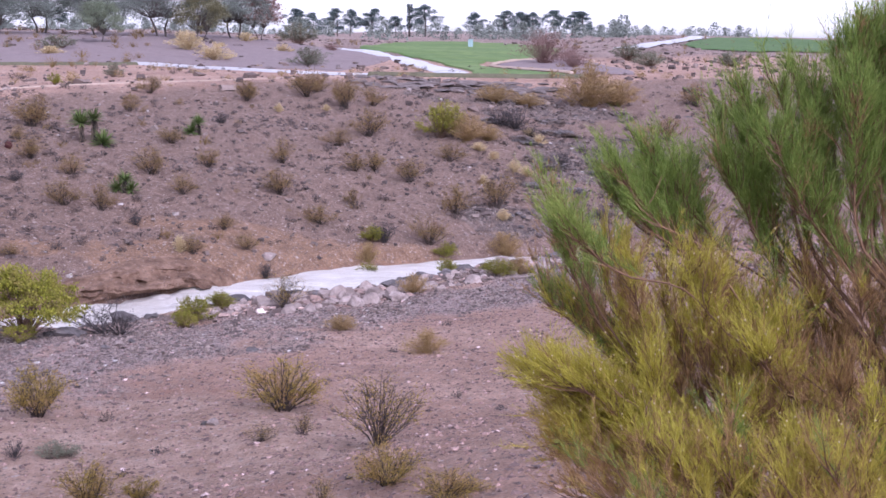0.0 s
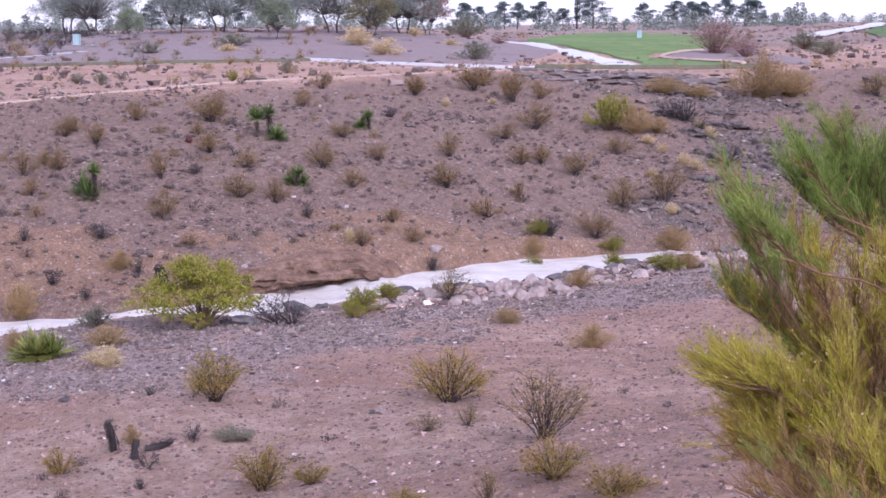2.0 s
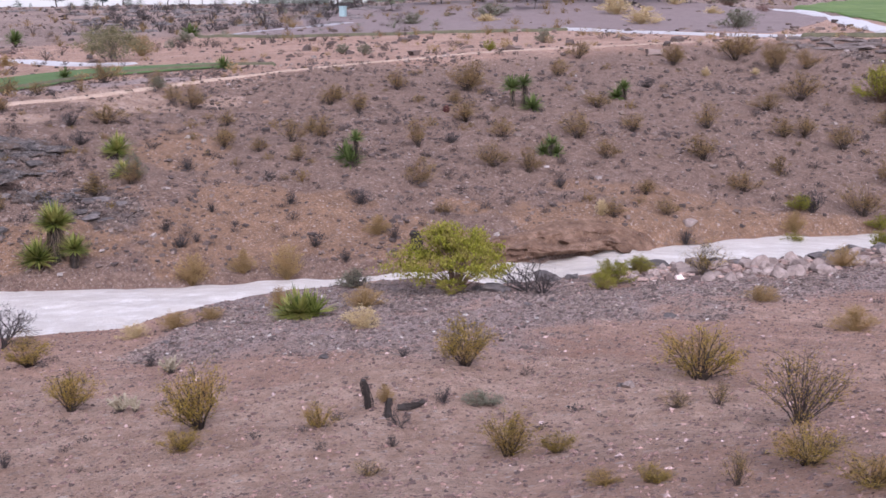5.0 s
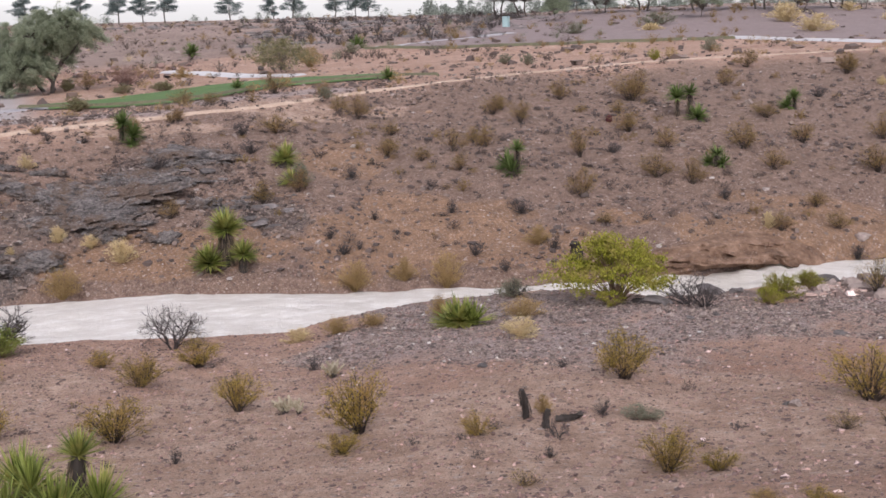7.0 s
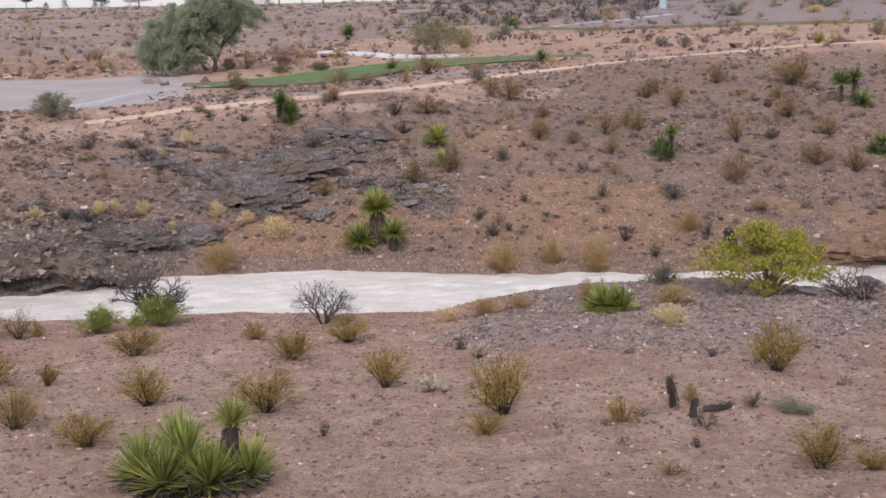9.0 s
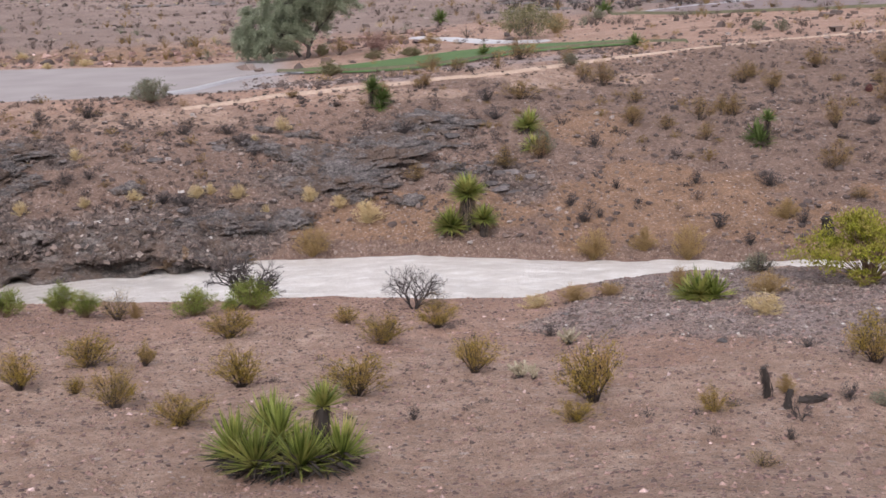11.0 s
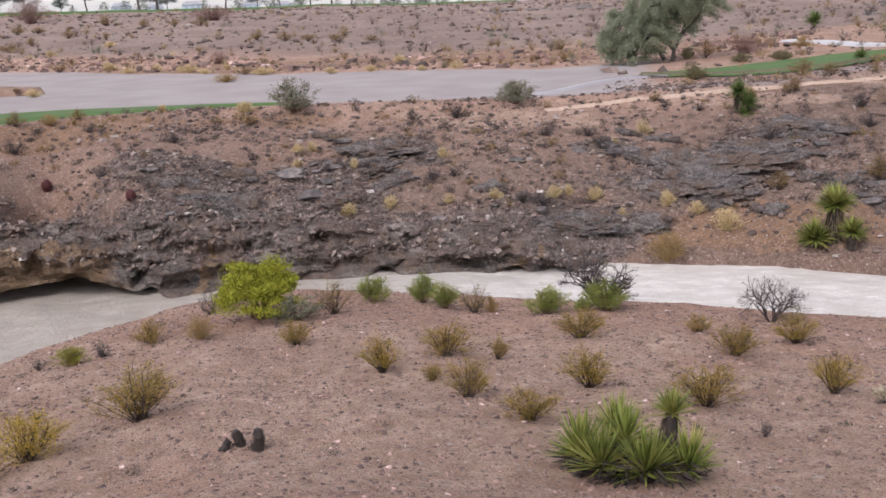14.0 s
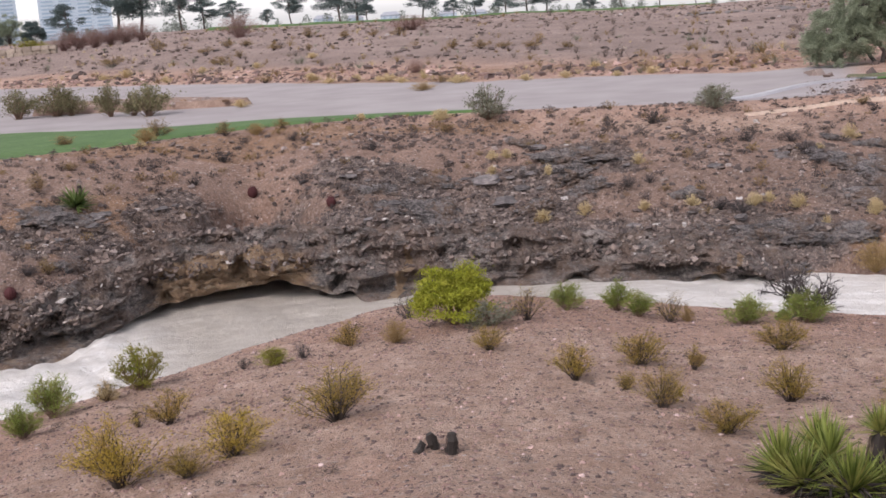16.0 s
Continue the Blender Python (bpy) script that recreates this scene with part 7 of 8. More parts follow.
tree("mesquite_tree", MES, -36.5, 124.5, 10, 7.2, 20, M_HAZED_MESQUITE, 110, 190, 0.17, 2, 0.26, GROVE, 0.04, 0.12)
tree("mesquite_tree", MES, -64.0, 133.0, 9, 7.4, 21, M_HAZED_MESQUITE, 100, 190, 0.17, 2, 0.24, GROVE, 0.04, 0.12)


tree("mesquite_tree", "pale yellow-green tree behind the stone wall", -205.0, 12.0, 5.5, 5.6, 23, M_PALO, 70, 150, 0.2, 1, 0.2, "trees behind the stone wall", 0.03)
tree("mesquite_tree", "dense dark green tree behind the stone wall", -204.0, 8.6, 4.2, 5.4, 24, M_HAZED_PINE, 80, 150, 0.2, 1, 0.12, "trees behind the stone wall", 0.03)
tree("mesquite_tree", "dense dark green tree behind the stone wall", -203.0, 15.6, 4.0, 4.6, 25, M_HAZED_PINE, 80, 150, 0.2, 1, 0.12, "trees behind the stone wall", 0.03)


def pine_makers(n):
    out = []
    for i in range(n):
        top = new("pine_tree")
        rnd = random.Random(200 + i)
        sv, sf, lv, lf = [], [], [], []
        bend = [Vector((rnd.gauss(0, 0.03), rnd.gauss(0, 0.03), 0)) for k in range(3)]
        axis = [Vector((0, 0, -0.05)), Vector((0, 0, 0.3)) + bend[0], Vector((0, 0, 0.65)) + bend[0] + bend[1], Vector((0, 0, 0.93)) + bend[0] + bend[1] + bend[2]]
        tube(sv, sf, axis, 0.022, 0.006, 6)
        low = rnd.uniform(0.22, 0.42)
        for k in range(30):
            t = (k + rnd.random()) / 30
            z = low + (0.95 - low) * t
            seg = min(int(z / 0.33), 2)
            root = axis[seg].lerp(axis[seg + 1], max(0.0, min(1.0, (z - axis[seg].z) / (axis[seg + 1].z - axis[seg].z))))
            reach = (0.36 * math.sin(math.pi * min(1.0, 0.30 + 0.68 * t)) + 0.03) * rnd.uniform(0.35, 1.1)
            a = rnd.uniform(0, 6.28)
            e = root + Vector((math.cos(a) * reach, math.sin(a) * reach, rnd.uniform(0.01, 0.07)))
            tube(sv, sf, [root - Vector((0, 0, 0.03)), root.lerp(e, 0.5), e], 0.007, 0.003, 4)
            w, h = rnd.uniform(0.085, 0.15), rnd.uniform(0.045, 0.075)
            for j in range(240):
                n = Vector((rnd.gauss(0, 1), rnd.gauss(0, 1), rnd.gauss(0, 1))).normalized() * rnd.random() ** 0.4
                p = e.lerp(root, 0.25 * rnd.random()) + Vector((n.x * w, n.y * w, n.z * h + 0.012))
                blade(lv, lf, p, Vector((n.x, n.y, n.z + 0.6)) + Vector((rnd.gauss(0, 0.4), rnd.gauss(0, 0.4), rnd.gauss(0, 0.4))), 0.034 * rnd.uniform(0.6, 1.3), 0.006, rnd)
        mesh_object("trunk", sv, sf, M_HAZED_BARK, top)
        mesh_object("crown", lv, lf, M_HAZED_PINE, top)
        tagged(top, "dark haze-greyed green pine with an uneven open crown", "tree", "pines along the far rise")
        out.append(top)
    return out


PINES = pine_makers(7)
first = [True] * len(PINES)


def pine(az, r, h, i, slim=1.0):
    x, y = polar(az, r)
    m = Matrix.Translation(spot(x, y, -0.1)) @ Matrix.Rotation(i * 1.7, 4, "Z") @ Matrix.Diagonal((h * slim, h * slim, h, 1))
    k = i % len(PINES)
    if first[k]:
        first[k] = False
        PINES[k].matrix_basis = m
    else:
        copy_thing_scaled(PINES[k], m)


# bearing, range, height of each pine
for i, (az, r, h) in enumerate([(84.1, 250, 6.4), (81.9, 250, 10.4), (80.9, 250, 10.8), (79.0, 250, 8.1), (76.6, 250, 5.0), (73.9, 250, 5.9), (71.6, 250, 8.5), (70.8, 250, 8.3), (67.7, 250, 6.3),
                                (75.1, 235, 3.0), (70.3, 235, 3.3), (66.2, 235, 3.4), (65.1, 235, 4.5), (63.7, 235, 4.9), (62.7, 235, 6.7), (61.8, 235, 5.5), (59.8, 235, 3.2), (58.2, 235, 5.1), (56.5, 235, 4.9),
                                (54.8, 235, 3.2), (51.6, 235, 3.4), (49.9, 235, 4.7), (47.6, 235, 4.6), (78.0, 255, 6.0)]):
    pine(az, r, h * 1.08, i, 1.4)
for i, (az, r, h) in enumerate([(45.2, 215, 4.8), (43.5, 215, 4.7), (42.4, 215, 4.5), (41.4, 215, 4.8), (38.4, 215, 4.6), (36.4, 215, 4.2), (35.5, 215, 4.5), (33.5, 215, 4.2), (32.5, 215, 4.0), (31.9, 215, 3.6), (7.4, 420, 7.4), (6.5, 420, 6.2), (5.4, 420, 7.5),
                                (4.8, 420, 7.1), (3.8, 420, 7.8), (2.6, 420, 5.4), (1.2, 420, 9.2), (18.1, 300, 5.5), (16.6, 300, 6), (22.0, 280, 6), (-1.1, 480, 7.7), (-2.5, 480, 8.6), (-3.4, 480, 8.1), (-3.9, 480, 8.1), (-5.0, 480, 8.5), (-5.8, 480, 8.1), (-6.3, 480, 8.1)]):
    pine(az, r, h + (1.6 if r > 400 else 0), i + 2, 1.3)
# a pole dressed as a slim tree
tx, ty = polar(1.97, 430)
mast = tagged(new("mast"), "tall slim mast dressed as a tree on the skyline", "mast")
mv, mf, bv, bf = [], [], [], []
tube(mv, mf, [Vector((0, 0, -0.3)), Vector((0, 0, 6)), Vector((0, 0, 11.5))], 0.35, 0.25, 8)
mrnd = random.Random(5)
for k in range(700):
    z = mrnd.choice((4.2, 6.6, 9.2, 10.8)) + mrnd.gauss(0, 0.5)
    a = mrnd.uniform(0, 6.28)
    blade(bv, bf, Vector((math.cos(a) * 0.4, math.sin(a) * 0.4, z)), Vector((math.cos(a), math.sin(a), mrnd.gauss(0, 0.4))), mrnd.uniform(0.5, 1.2), 0.14, mrnd)
mesh_object("pole", mv, mf, M_HAZED_BARK, mast)
mesh_object("branch_dressing", bv, bf, M_HAZED_PINE, mast)
mast.location = spot(tx, ty)

# line of far woods on the plain, its haze painted into the leaf colour
def far_woods(count, az0, az1, r0, r1, h0, h1, seed, label):
    g = random.Random(seed)
    v, f = [], []
    for i in range(count):
        x, y = polar(g.uniform(az0, az1), g.uniform(r0, r1))
        z = float(ground(np.array([x]), np.array([y]), False)[0])
        h = g.uniform(h0, h1)
        w = h * g.uniform(0.8, 1.6)
        for k in range(170):
            t = g.random() ** 1.3
            q = w * 0.24 * (1.05 - t) ** 0.5
            c = Vector((x + g.gauss(0, q), y + g.gauss(0, q), z + h * (0.02 + 0.80 * t)))
            blade(v, f, c, Vector((g.gauss(0, 1), g.gauss(0, 1), g.gauss(0, 0.6))), h * 0.14, h * 0.05, g)
    return tagged(mesh_object("far_woods", v, f, M_HAZED_MESQUITE), label, "woods", kind="stuff")


far_woods(110, -9, 30, 260, 480, 2.5, 6.0, 4, "band of haze-tinted grey-green trees beyond the mound")
far_woods(170, -14, 30, 520, 1100, 4, 8, 1, "low distant band of haze-tinted trees on the plain")
far_woods(60, 58, 92, 300, 700, 2.5, 5.5, 2, "distant dark trees beyond the far rise")
far_woods(30, 28, 58, 260, 420, 1.5, 3, 3, "distant bushes beyond the far rise")


def tower(az0, az1, r, h, label):
    """A far block of flats with a window band on each storey."""
    top = tagged(new("tower_block"), label, "building", "distant tower blocks")
    (x0, y0), (x1, y1) = polar(az0, r), polar(az1, r)
    c, w = Vector(((x0 + x1) / 2, (y0 + y1) / 2, 0)), math.hypot(x1 - x0, y1 - y0)
    top.location = (c.x, c.y, float(ground(np.array([c.x]), np.array([c.y]), False)[0]) - 1)
    top.rotation_euler.z = math.atan2(y1 - y0, x1 - x0)

    def box(name, sx, sy, sz, px, py, pz, mat):
        bm = bmesh.new()
        bmesh.ops.create_cube(bm, size=1)
        bmesh.ops.scale(bm, vec=(sx, sy, sz), verts=bm.verts)
        me = bpy.data.meshes.new(name)
        bm.to_mesh(me)
        bm.free()
        me.materials.append(mat)
        ob = new(name, me)
        ob.parent, ob.location = top, (px, py, pz)
        return ob

    box("wall", w, w * 0.4, h, 0, 0, h / 2, M_HAZED_TOWER)
    box("roof", w * 0.96, w * 0.36, 1.2, 0, 0, h + 0.6, M_HAZED_TOWER)
    box("lift_house", w * 0.3, w * 0.2, 5, 0, 0, h + 3.7, M_HAZED_TOWER)
    bays = max(2, int(w / 16))
    for k in range(int(h / 3.6)):
        for b in range(bays):
            for s in (-1, 1):
                box("window", w / bays * 0.66, 0.6, 1.7, -w / 2 + w / bays * (b + 0.5), s * w * 0.2, 3.6 * k + 2.4, M_HAZED_TOWER_GLASS)


tower(88.6, 86.2, 1250, 62, "pale concrete tower block far beyond the trees")
tower(85.25, 82.1, 1250, 66, "wide pale concrete tower block far beyond the trees")


def house(az, r, w, label):
    top = tagged(new("house"), label, "house", "distant houses")
    x, y = polar(az, r)
    h = w * 0.28
    v = [(-w / 2, -w / 4, 0), (w / 2, -w / 4, 0), (w / 2, w / 4, 0), (-w / 2, w / 4, 0), (-w / 2, -w / 4, h), (w / 2, -w / 4, h), (w / 2, w / 4, h), (-w / 2, w / 4, h)]
    mesh_object("wall", v, [(0, 1, 5, 4), (1, 2, 6, 5), (2, 3, 7, 6), (3, 0, 4, 7)], M_HAZED_TOWER, top)
    q, e = h * 0.98, w * 0.04
    rv = [(-w / 2 - e, -w / 4 - e, q), (w / 2 + e, -w / 4 - e, q), (w / 2 + e, w / 4 + e, q), (-w / 2 - e, w / 4 + e, q), (-w * 0.3, 0, q + h * 0.6), (w * 0.3, 0, q + h * 0.6)]
    mesh_object("roof", rv, [(0, 1, 5, 4), (1, 2, 5), (2, 3, 4, 5), (3, 0, 4), (3, 2, 1, 0)], M_ROOF, top)
    for k in range(3):
        for s in (-1, 1):
            a, b = -w * 0.36 + k * w * 0.28, s * (w / 4 + 0.03)
            mesh_object("window", [(a, b, h * 0.35), (a + w * 0.12, b, h * 0.35), (a + w * 0.12, b, h * 0.75), (a, b, h * 0.75)], [(0, 1, 2, 3)], M_HAZED_TOWER_GLASS, top)
    top.location = spot(x, y, -0.2)
    top.rotation_euler.z = math.radians(az)


for az, r, w in [(72.4, 620, 10), (70.9, 640, 9), (69.2, 650, 11), (66.5, 640, 10), (65.0, 650, 9)]:
    house(az, r, w, "low pale house with a grey roof in the distance")


def stone_wall():
    top = tagged(new("stone_wall"), "low wall of large tan squared stones on the far rise", "wall")
    g = random.Random(9)
    x0, y0 = polar(90.5, 193)
    top.location = spot(x0, y0, -0.2)
    ex, ey = polar(84.9, 183)
    d = Vector((ex - x0, ey - y0, 0))
    n = d.length
    d.normalize()
    for row in range(2):
        s = g.uniform(0, 0.8)
        while s < n:
            w = g.uniform(0.9, 1.7)
            bm = bmesh.new()
            bmesh.ops.create_cube(bm, size=1)
            bmesh.ops.scale(bm, vec=(w * 0.96, 0.7, 0.72), verts=bm.verts)
            bmesh.ops.bevel(bm, geom=bm.edges[:], offset=0.09, segments=2, affect="EDGES")
            for q in bm.verts:
                q.co += Vector((g.gauss(0, 0.03), g.gauss(0, 0.03), g.gauss(0, 0.03)))
            me = bpy.data.meshes.new("stone")
            bm.to_mesh(me)
            bm.free()
            me.materials.append(M_WALL_STONE)
            ob = new("stone", me)
            ob.parent = top
            p = d * (s + w / 2)
            base = float(ground(np.array([x0 + p.x]), np.array([y0 + p.y]))[0]) - top.location.z
            ob.location = (p.x, p.y, base + 0.15 + row * 0.72)
            ob.rotation_euler.z = math.atan2(d.y, d.x)
            s += w


stone_wall()

# ---- scattered scrub: small dark and tan plants that dot the slopes ----
sc = random.Random(404)
def strew(proto, count, az0, az1, reach, w0, w1, label):
    """Many tiny plants as one mesh."""
    src = proto
    V, F, at = [], [], 0
    made = 0
    while made < count:
        az = sc.uniform(az0, az1)
        r = reach(az)
        if r is None:
            continue
        x, y = polar(az, r)
        w = w0 * (w1 / w0) ** (sc.random() ** 1.5)
        vs, fs = src[made % len(src)]
        a = sc.uniform(0, 6.28)
        ca, sa = math.cos(a), math.sin(a)
        g = spot(x, y, -0.02)
        q = vs * np.array([w, w, w * sc.uniform(0.5, 0.85)])
        V.append(np.stack([q[:, 0] * ca - q[:, 1] * sa + g.x, q[:, 0] * sa + q[:, 1] * ca + g.y, q[:, 2] + g.z], 1))
        F.extend(tuple(i + at for i in f) for f in fs)
        at += len(vs)
        made += 1
    return V, F, label


def proto(seed, stems, leaves, leaf):
    rnd = random.Random(seed)
    v, f = [], []
    for s in range(stems):
        a, o = rnd.uniform(0, 6.28), rnd.random() ** 0.5 * 0.48
        tube(v, f, [Vector((0, 0, -0.05)), Vector((math.cos(a) * o * 0.5, math.sin(a) * o * 0.5, 0.45)), Vector((math.cos(a) * o, math.sin(a) * o, math.sqrt(max(0.1, 1 - 3.4 * o * o)) * rnd.uniform(0.7, 1)))], 0.016, 0.006, 3)
    for k in range(leaves):
        a, o, t = rnd.uniform(0, 6.28), rnd.random() ** 0.5 * 0.48, rnd.uniform(0.1, 0.95)
        p = Vector((math.cos(a) * o, math.sin(a) * o, t * math.sqrt(max(0.06, 1 - 3.6 * o * o))))
        blade(v, f, p, Vector((p.x, p.y, 0.4)) + Vector((rnd.gauss(0, 0.3), rnd.gauss(0, 0.3), rnd.gauss(0, 0.3))), leaf * rnd.uniform(0.6, 1.4), leaf * 0.22, rnd)
    return np.array([tuple(q) for q in v]), f


FAR_TUFTS = [proto(520 + i, 14, 120, 0.085) for i in range(5)]
TUFTS = [proto(500 + i, 9, 66, 0.20) for i in range(6)]
def tufts(mat, args):
    V, F, label = args
    me = bpy.data.meshes.new("low_scrub")
    me.from_pydata(np.concatenate(V).tolist(), [], F)
    me.materials.append(mat)
    return tagged(new("low_scrub", me), label, "scrub", kind="stuff")


def slope(az):
    f, c = float(ring(FAR_EDGE, np.array([az]))[0]), float(ring(CREST_R, np.array([az]))[0])
    return f + 1.8 + (c - f - 1.0) * sc.random()


def bank(az):
    return sc.uniform(14, float(ring(NEAR_EDGE, np.array([az]))[0]) - 1)


def rise(az):
    b, d = float(ring(FLAT_R, np.array([az]))[0]), float(ring(RISE_R, np.array([az]))[0])
    r = b + 2 + (d - b) * sc.random() ** 1.4
    x, y = polar(az, r)
    return None if on_grass(x, y) or (-4 < az < 14 and r < 132) else r


def rim(az):
    return sc.uniform(104, 168)


def shelf(az):
    c, b = float(ring(CREST_R, np.array([az]))[0]), float(ring(FLAT_R, np.array([az]))[0])
    return None if az > 46 else c + (b - c) * sc.random()


tufts(M_DARK, strew(TUFTS, 1500, -14, 90, slope, 0.12, 0.42, "tiny dark dry scrub dotting the stony hillside"))
tufts(M_SCRUB, strew(TUFTS, 1300, -14, 90, slope, 0.14, 0.5, "tiny brown dry scrub dotting the stony hillside"))
tufts(M_HILL_LEAF, strew(TUFTS, 260, -14, 90, slope, 0.2, 0.6, "small brownish scrub dotting the stony hillside"))
tufts(M_DARK, strew(TUFTS, 130, -14, 90, bank, 0.08, 0.24, "tiny dark dry scrub on the near bank"))
tufts(M_SCRUB, strew(TUFTS, 130, -14, 90, bank, 0.08, 0.24, "tiny brown dry scrub on the near bank"))
tufts(M_CREAM, strew(FAR_TUFTS, 130, 40, 90, rise, 0.4, 1.0, "pale dry tufts on the far rise"))
tufts(M_SCRUB, strew(FAR_TUFTS, 520, 22, 90, rise, 0.5, 1.4, "dark scrub dotting the far rise"))
tufts(M_HILL_LEAF, strew(FAR_TUFTS, 480, -18, 90, rise, 0.6, 1.6, "dull brown scrub dotting the far rise"))
tufts(M_GREY_LEAF, strew(FAR_TUFTS, 160, 20, 90, rise, 0.6, 1.4, "grey-green scrub dotting the far rise"))
tufts(M_DARK, strew(FAR_TUFTS, 240, 24.5, 38, rim, 0.7, 2.0, "dark scrub along the rocky rim of the far rise"))
tufts(M_SCRUB, strew(TUFTS, 160, -14, 46, shelf, 0.25, 0.7, "small dark scrub behind the crest"))
tufts(M_TAN, strew(TUFTS, 80, -14, 46, shelf, 0.4, 0.9, "small dry tan scrub behind the crest"))

# ---- the large desert broom beside the lookout ----
def desert_broom():
    rnd = random.Random(31)
    top = tagged(new("desert_broom"), "large feathery green and yellow desert broom with brown stems", "bush")
    root = Vector((1.5, 3.66, 0))
    root.z = float(ground(np.array([root.x]), np.array([root.y]))[0]) - 0.05
    sv, sf = [], []
    leaf = {"green": ([], []), "yellow": ([], []), "dry": ([], [])}
    up = Vector((0, 0, 1))

    beads = ([], [])

    def twig(p, d, ln, tone, needles):
        """A fine twig with hair-like needle leaves that hug it."""
        e = p + d * ln
        v, f = leaf[tone]
        blade(v, f, p, d, ln, 0.0008, rnd)
        for k in range(needles):
            c = p.lerp(e, rnd.uniform(0.05, 0.95))
            n = (d + Vector((rnd.gauss(0, 0.42), rnd.gauss(0, 0.42), rnd.gauss(0.12, 0.32)))).normalized()
            blade(v, f, c, n, rnd.uniform(0.016, 0.042), rnd.uniform(0.0006, 0.0011), rnd)
        if tone == "yellow" and rnd.random() < 0.10:
            v, f = beads
            b, r = len(v), rnd.uniform(0.0022, 0.0042)
            v.extend(e + Vector(q) * r for q in ((1, 0, 0), (-1, 0, 0), (0, 1, 0), (0, -1, 0), (0, 0, 1.3), (0, 0, -1.3)))
            f.extend((b + i, b + j, b + k) for i, j, k in ((0, 2, 4), (2, 1, 4), (1, 3, 4), (3, 0, 4), (2, 0, 5), (1, 2, 5), (3, 1, 5), (0, 3, 5)))

    def limb(pts, r0, tone, nodes, tip_tone=None, dry=0.12, first=0.25, base=None):
        for go in range(4):
            sway = Vector((rnd.gauss(0, 0.09), rnd.gauss(0, 0.2), rnd.gauss(0, 0.07))) * (0 if go == 0 else 1)
            way = [tuple(base or root)] + [tuple(Vector(p) + sway * ((k + 1) / len(pts)) ** 1.3) for k, p in enumerate(pts)]
            c = [Vector(p) for p in curve3(way, 22)]
            tube(sv, sf, c, r0 * (0.9 if go == 0 else 0.35), 0.003, 6)
            for k in range(int(nodes * 0.76)):
                t = first + (1 - first) * rnd.random() ** 0.7
                i = min(int(t * 21), 20)
                p = c[i].lerp(c[i + 1], rnd.random())
                d = (c[i + 1] - c[i]).normalized()
                d = (d * 0.75 + up * 0.5 + Vector((rnd.gauss(0, 0.36), rnd.gauss(0, 0.42), rnd.gauss(0, 0.22)))).normalized()
                ln = rnd.uniform(0.06, 0.17)
                q = p + d * ln * rnd.uniform(0.5, 1.0)
                tube(sv, sf, [p, p.lerp(q, 0.5) + Vector((rnd.gauss(0, 0.008), rnd.gauss(0, 0.008), -0.006)), q], 0.0026, 0.0011, 3)
                which = tip_tone if (tip_tone and t > 0.6) else tone
                if rnd.random() < dry * (1.7 - t):
                    which = "dry"
                elif which == "green" and p.z < 7.62 and rnd.random() < 0.4:
                    which = rnd.choice(("yellow", "dry"))
                for s in range(5):
                    b = p.lerp(q, rnd.uniform(0.15, 1.0))
                    twig(b, (d + Vector((rnd.gauss(0, 0.2), rnd.gauss(0, 0.22), rnd.gauss(0.08, 0.16)))).normalized(), ln * rnd.uniform(0.5, 1.0), which, 13)

    limb([(1.36, 3.55, 7.16), (1.17, 3.68, 7.47), (0.97, 3.80, 7.61), (0.83, 3.89, 7.76), (0.74, 3.97, 7.82), (0.69, 4.04, 7.95)], 0.017, "green", 52, "green", 0.05, 0.70)
    limb([(1.36, 3.55, 7.16), (1.17, 3.67, 7.47), (0.96, 3.78, 7.61), (0.84, 3.86, 7.78), (0.80, 3.92, 7.87), (0.77, 3.98, 8.02)], 0.012, "green", 46, "green", 0.05, 0.74)
    limb([(1.36, 3.55, 7.16), (1.17, 3.69, 7.47), (0.97, 3.82, 7.60), (0.84, 3.92, 7.77), (0.69, 4.02, 7.83), (0.58, 4.11, 7.96)], 0.010, "green", 40, "green", 0.10, 0.76)
    limb([(1.43, 3.63, 7.26), (1.33, 3.73, 7.55), (1.16, 3.85, 7.73), (1.07, 3.94, 7.83), (1.01, 4.01, 7.98), (0.92, 4.10, 8.17)], 0.017, "green", 70, "green", 0.08, 0.62)
    limb([(1.43, 3.63, 7.26), (1.32, 3.71, 7.56), (1.17, 3.81, 7.74), (1.08, 3.87, 7.86), (1.05, 3.92, 8.01), (1.02, 3.97, 8.18)], 0.012, "green", 60, "green", 0.08, 0.62)
    limb([(1.44, 3.62, 7.27), (1.34, 3.71, 7.56), (1.18, 3.80, 7.76), (1.12, 3.86, 7.97), (1.12, 3.90, 8.15), (1.08, 3.96, 8.31)], 0.013, "green", 66, "green", 0.12, 0.55)
    limb([(1.42, 3.63, 7.53), (1.34, 3.74, 7.82), (1.34, 3.82, 8.01), (1.32, 3.91, 8.21), (1.27, 4.00, 8.43)], 0.016, "green", 84, "green", 0.08, 0.42)
    limb([(1.47, 3.61, 7.53), (1.41, 3.72, 7.86), (1.40, 3.80, 8.13), (1.38, 3.89, 8.32), (1.37, 3.97, 8.51)], 0.016, "green", 84, "green", 0.08, 0.40)
    limb([(1.49, 3.60, 7.65), (1.47, 3.72, 7.99), (1.47, 3.83, 8.26), (1.47, 3.93, 8.56)], 0.014, "green", 80, "green", 0.10, 0.35)
    limb([(1.52, 3.60, 7.45), (1.55, 3.70, 7.80), (1.57, 3.80, 8.10), (1.58, 3.90, 8.40)], 0.014, "green", 80, "green", 0.10, 0.40)
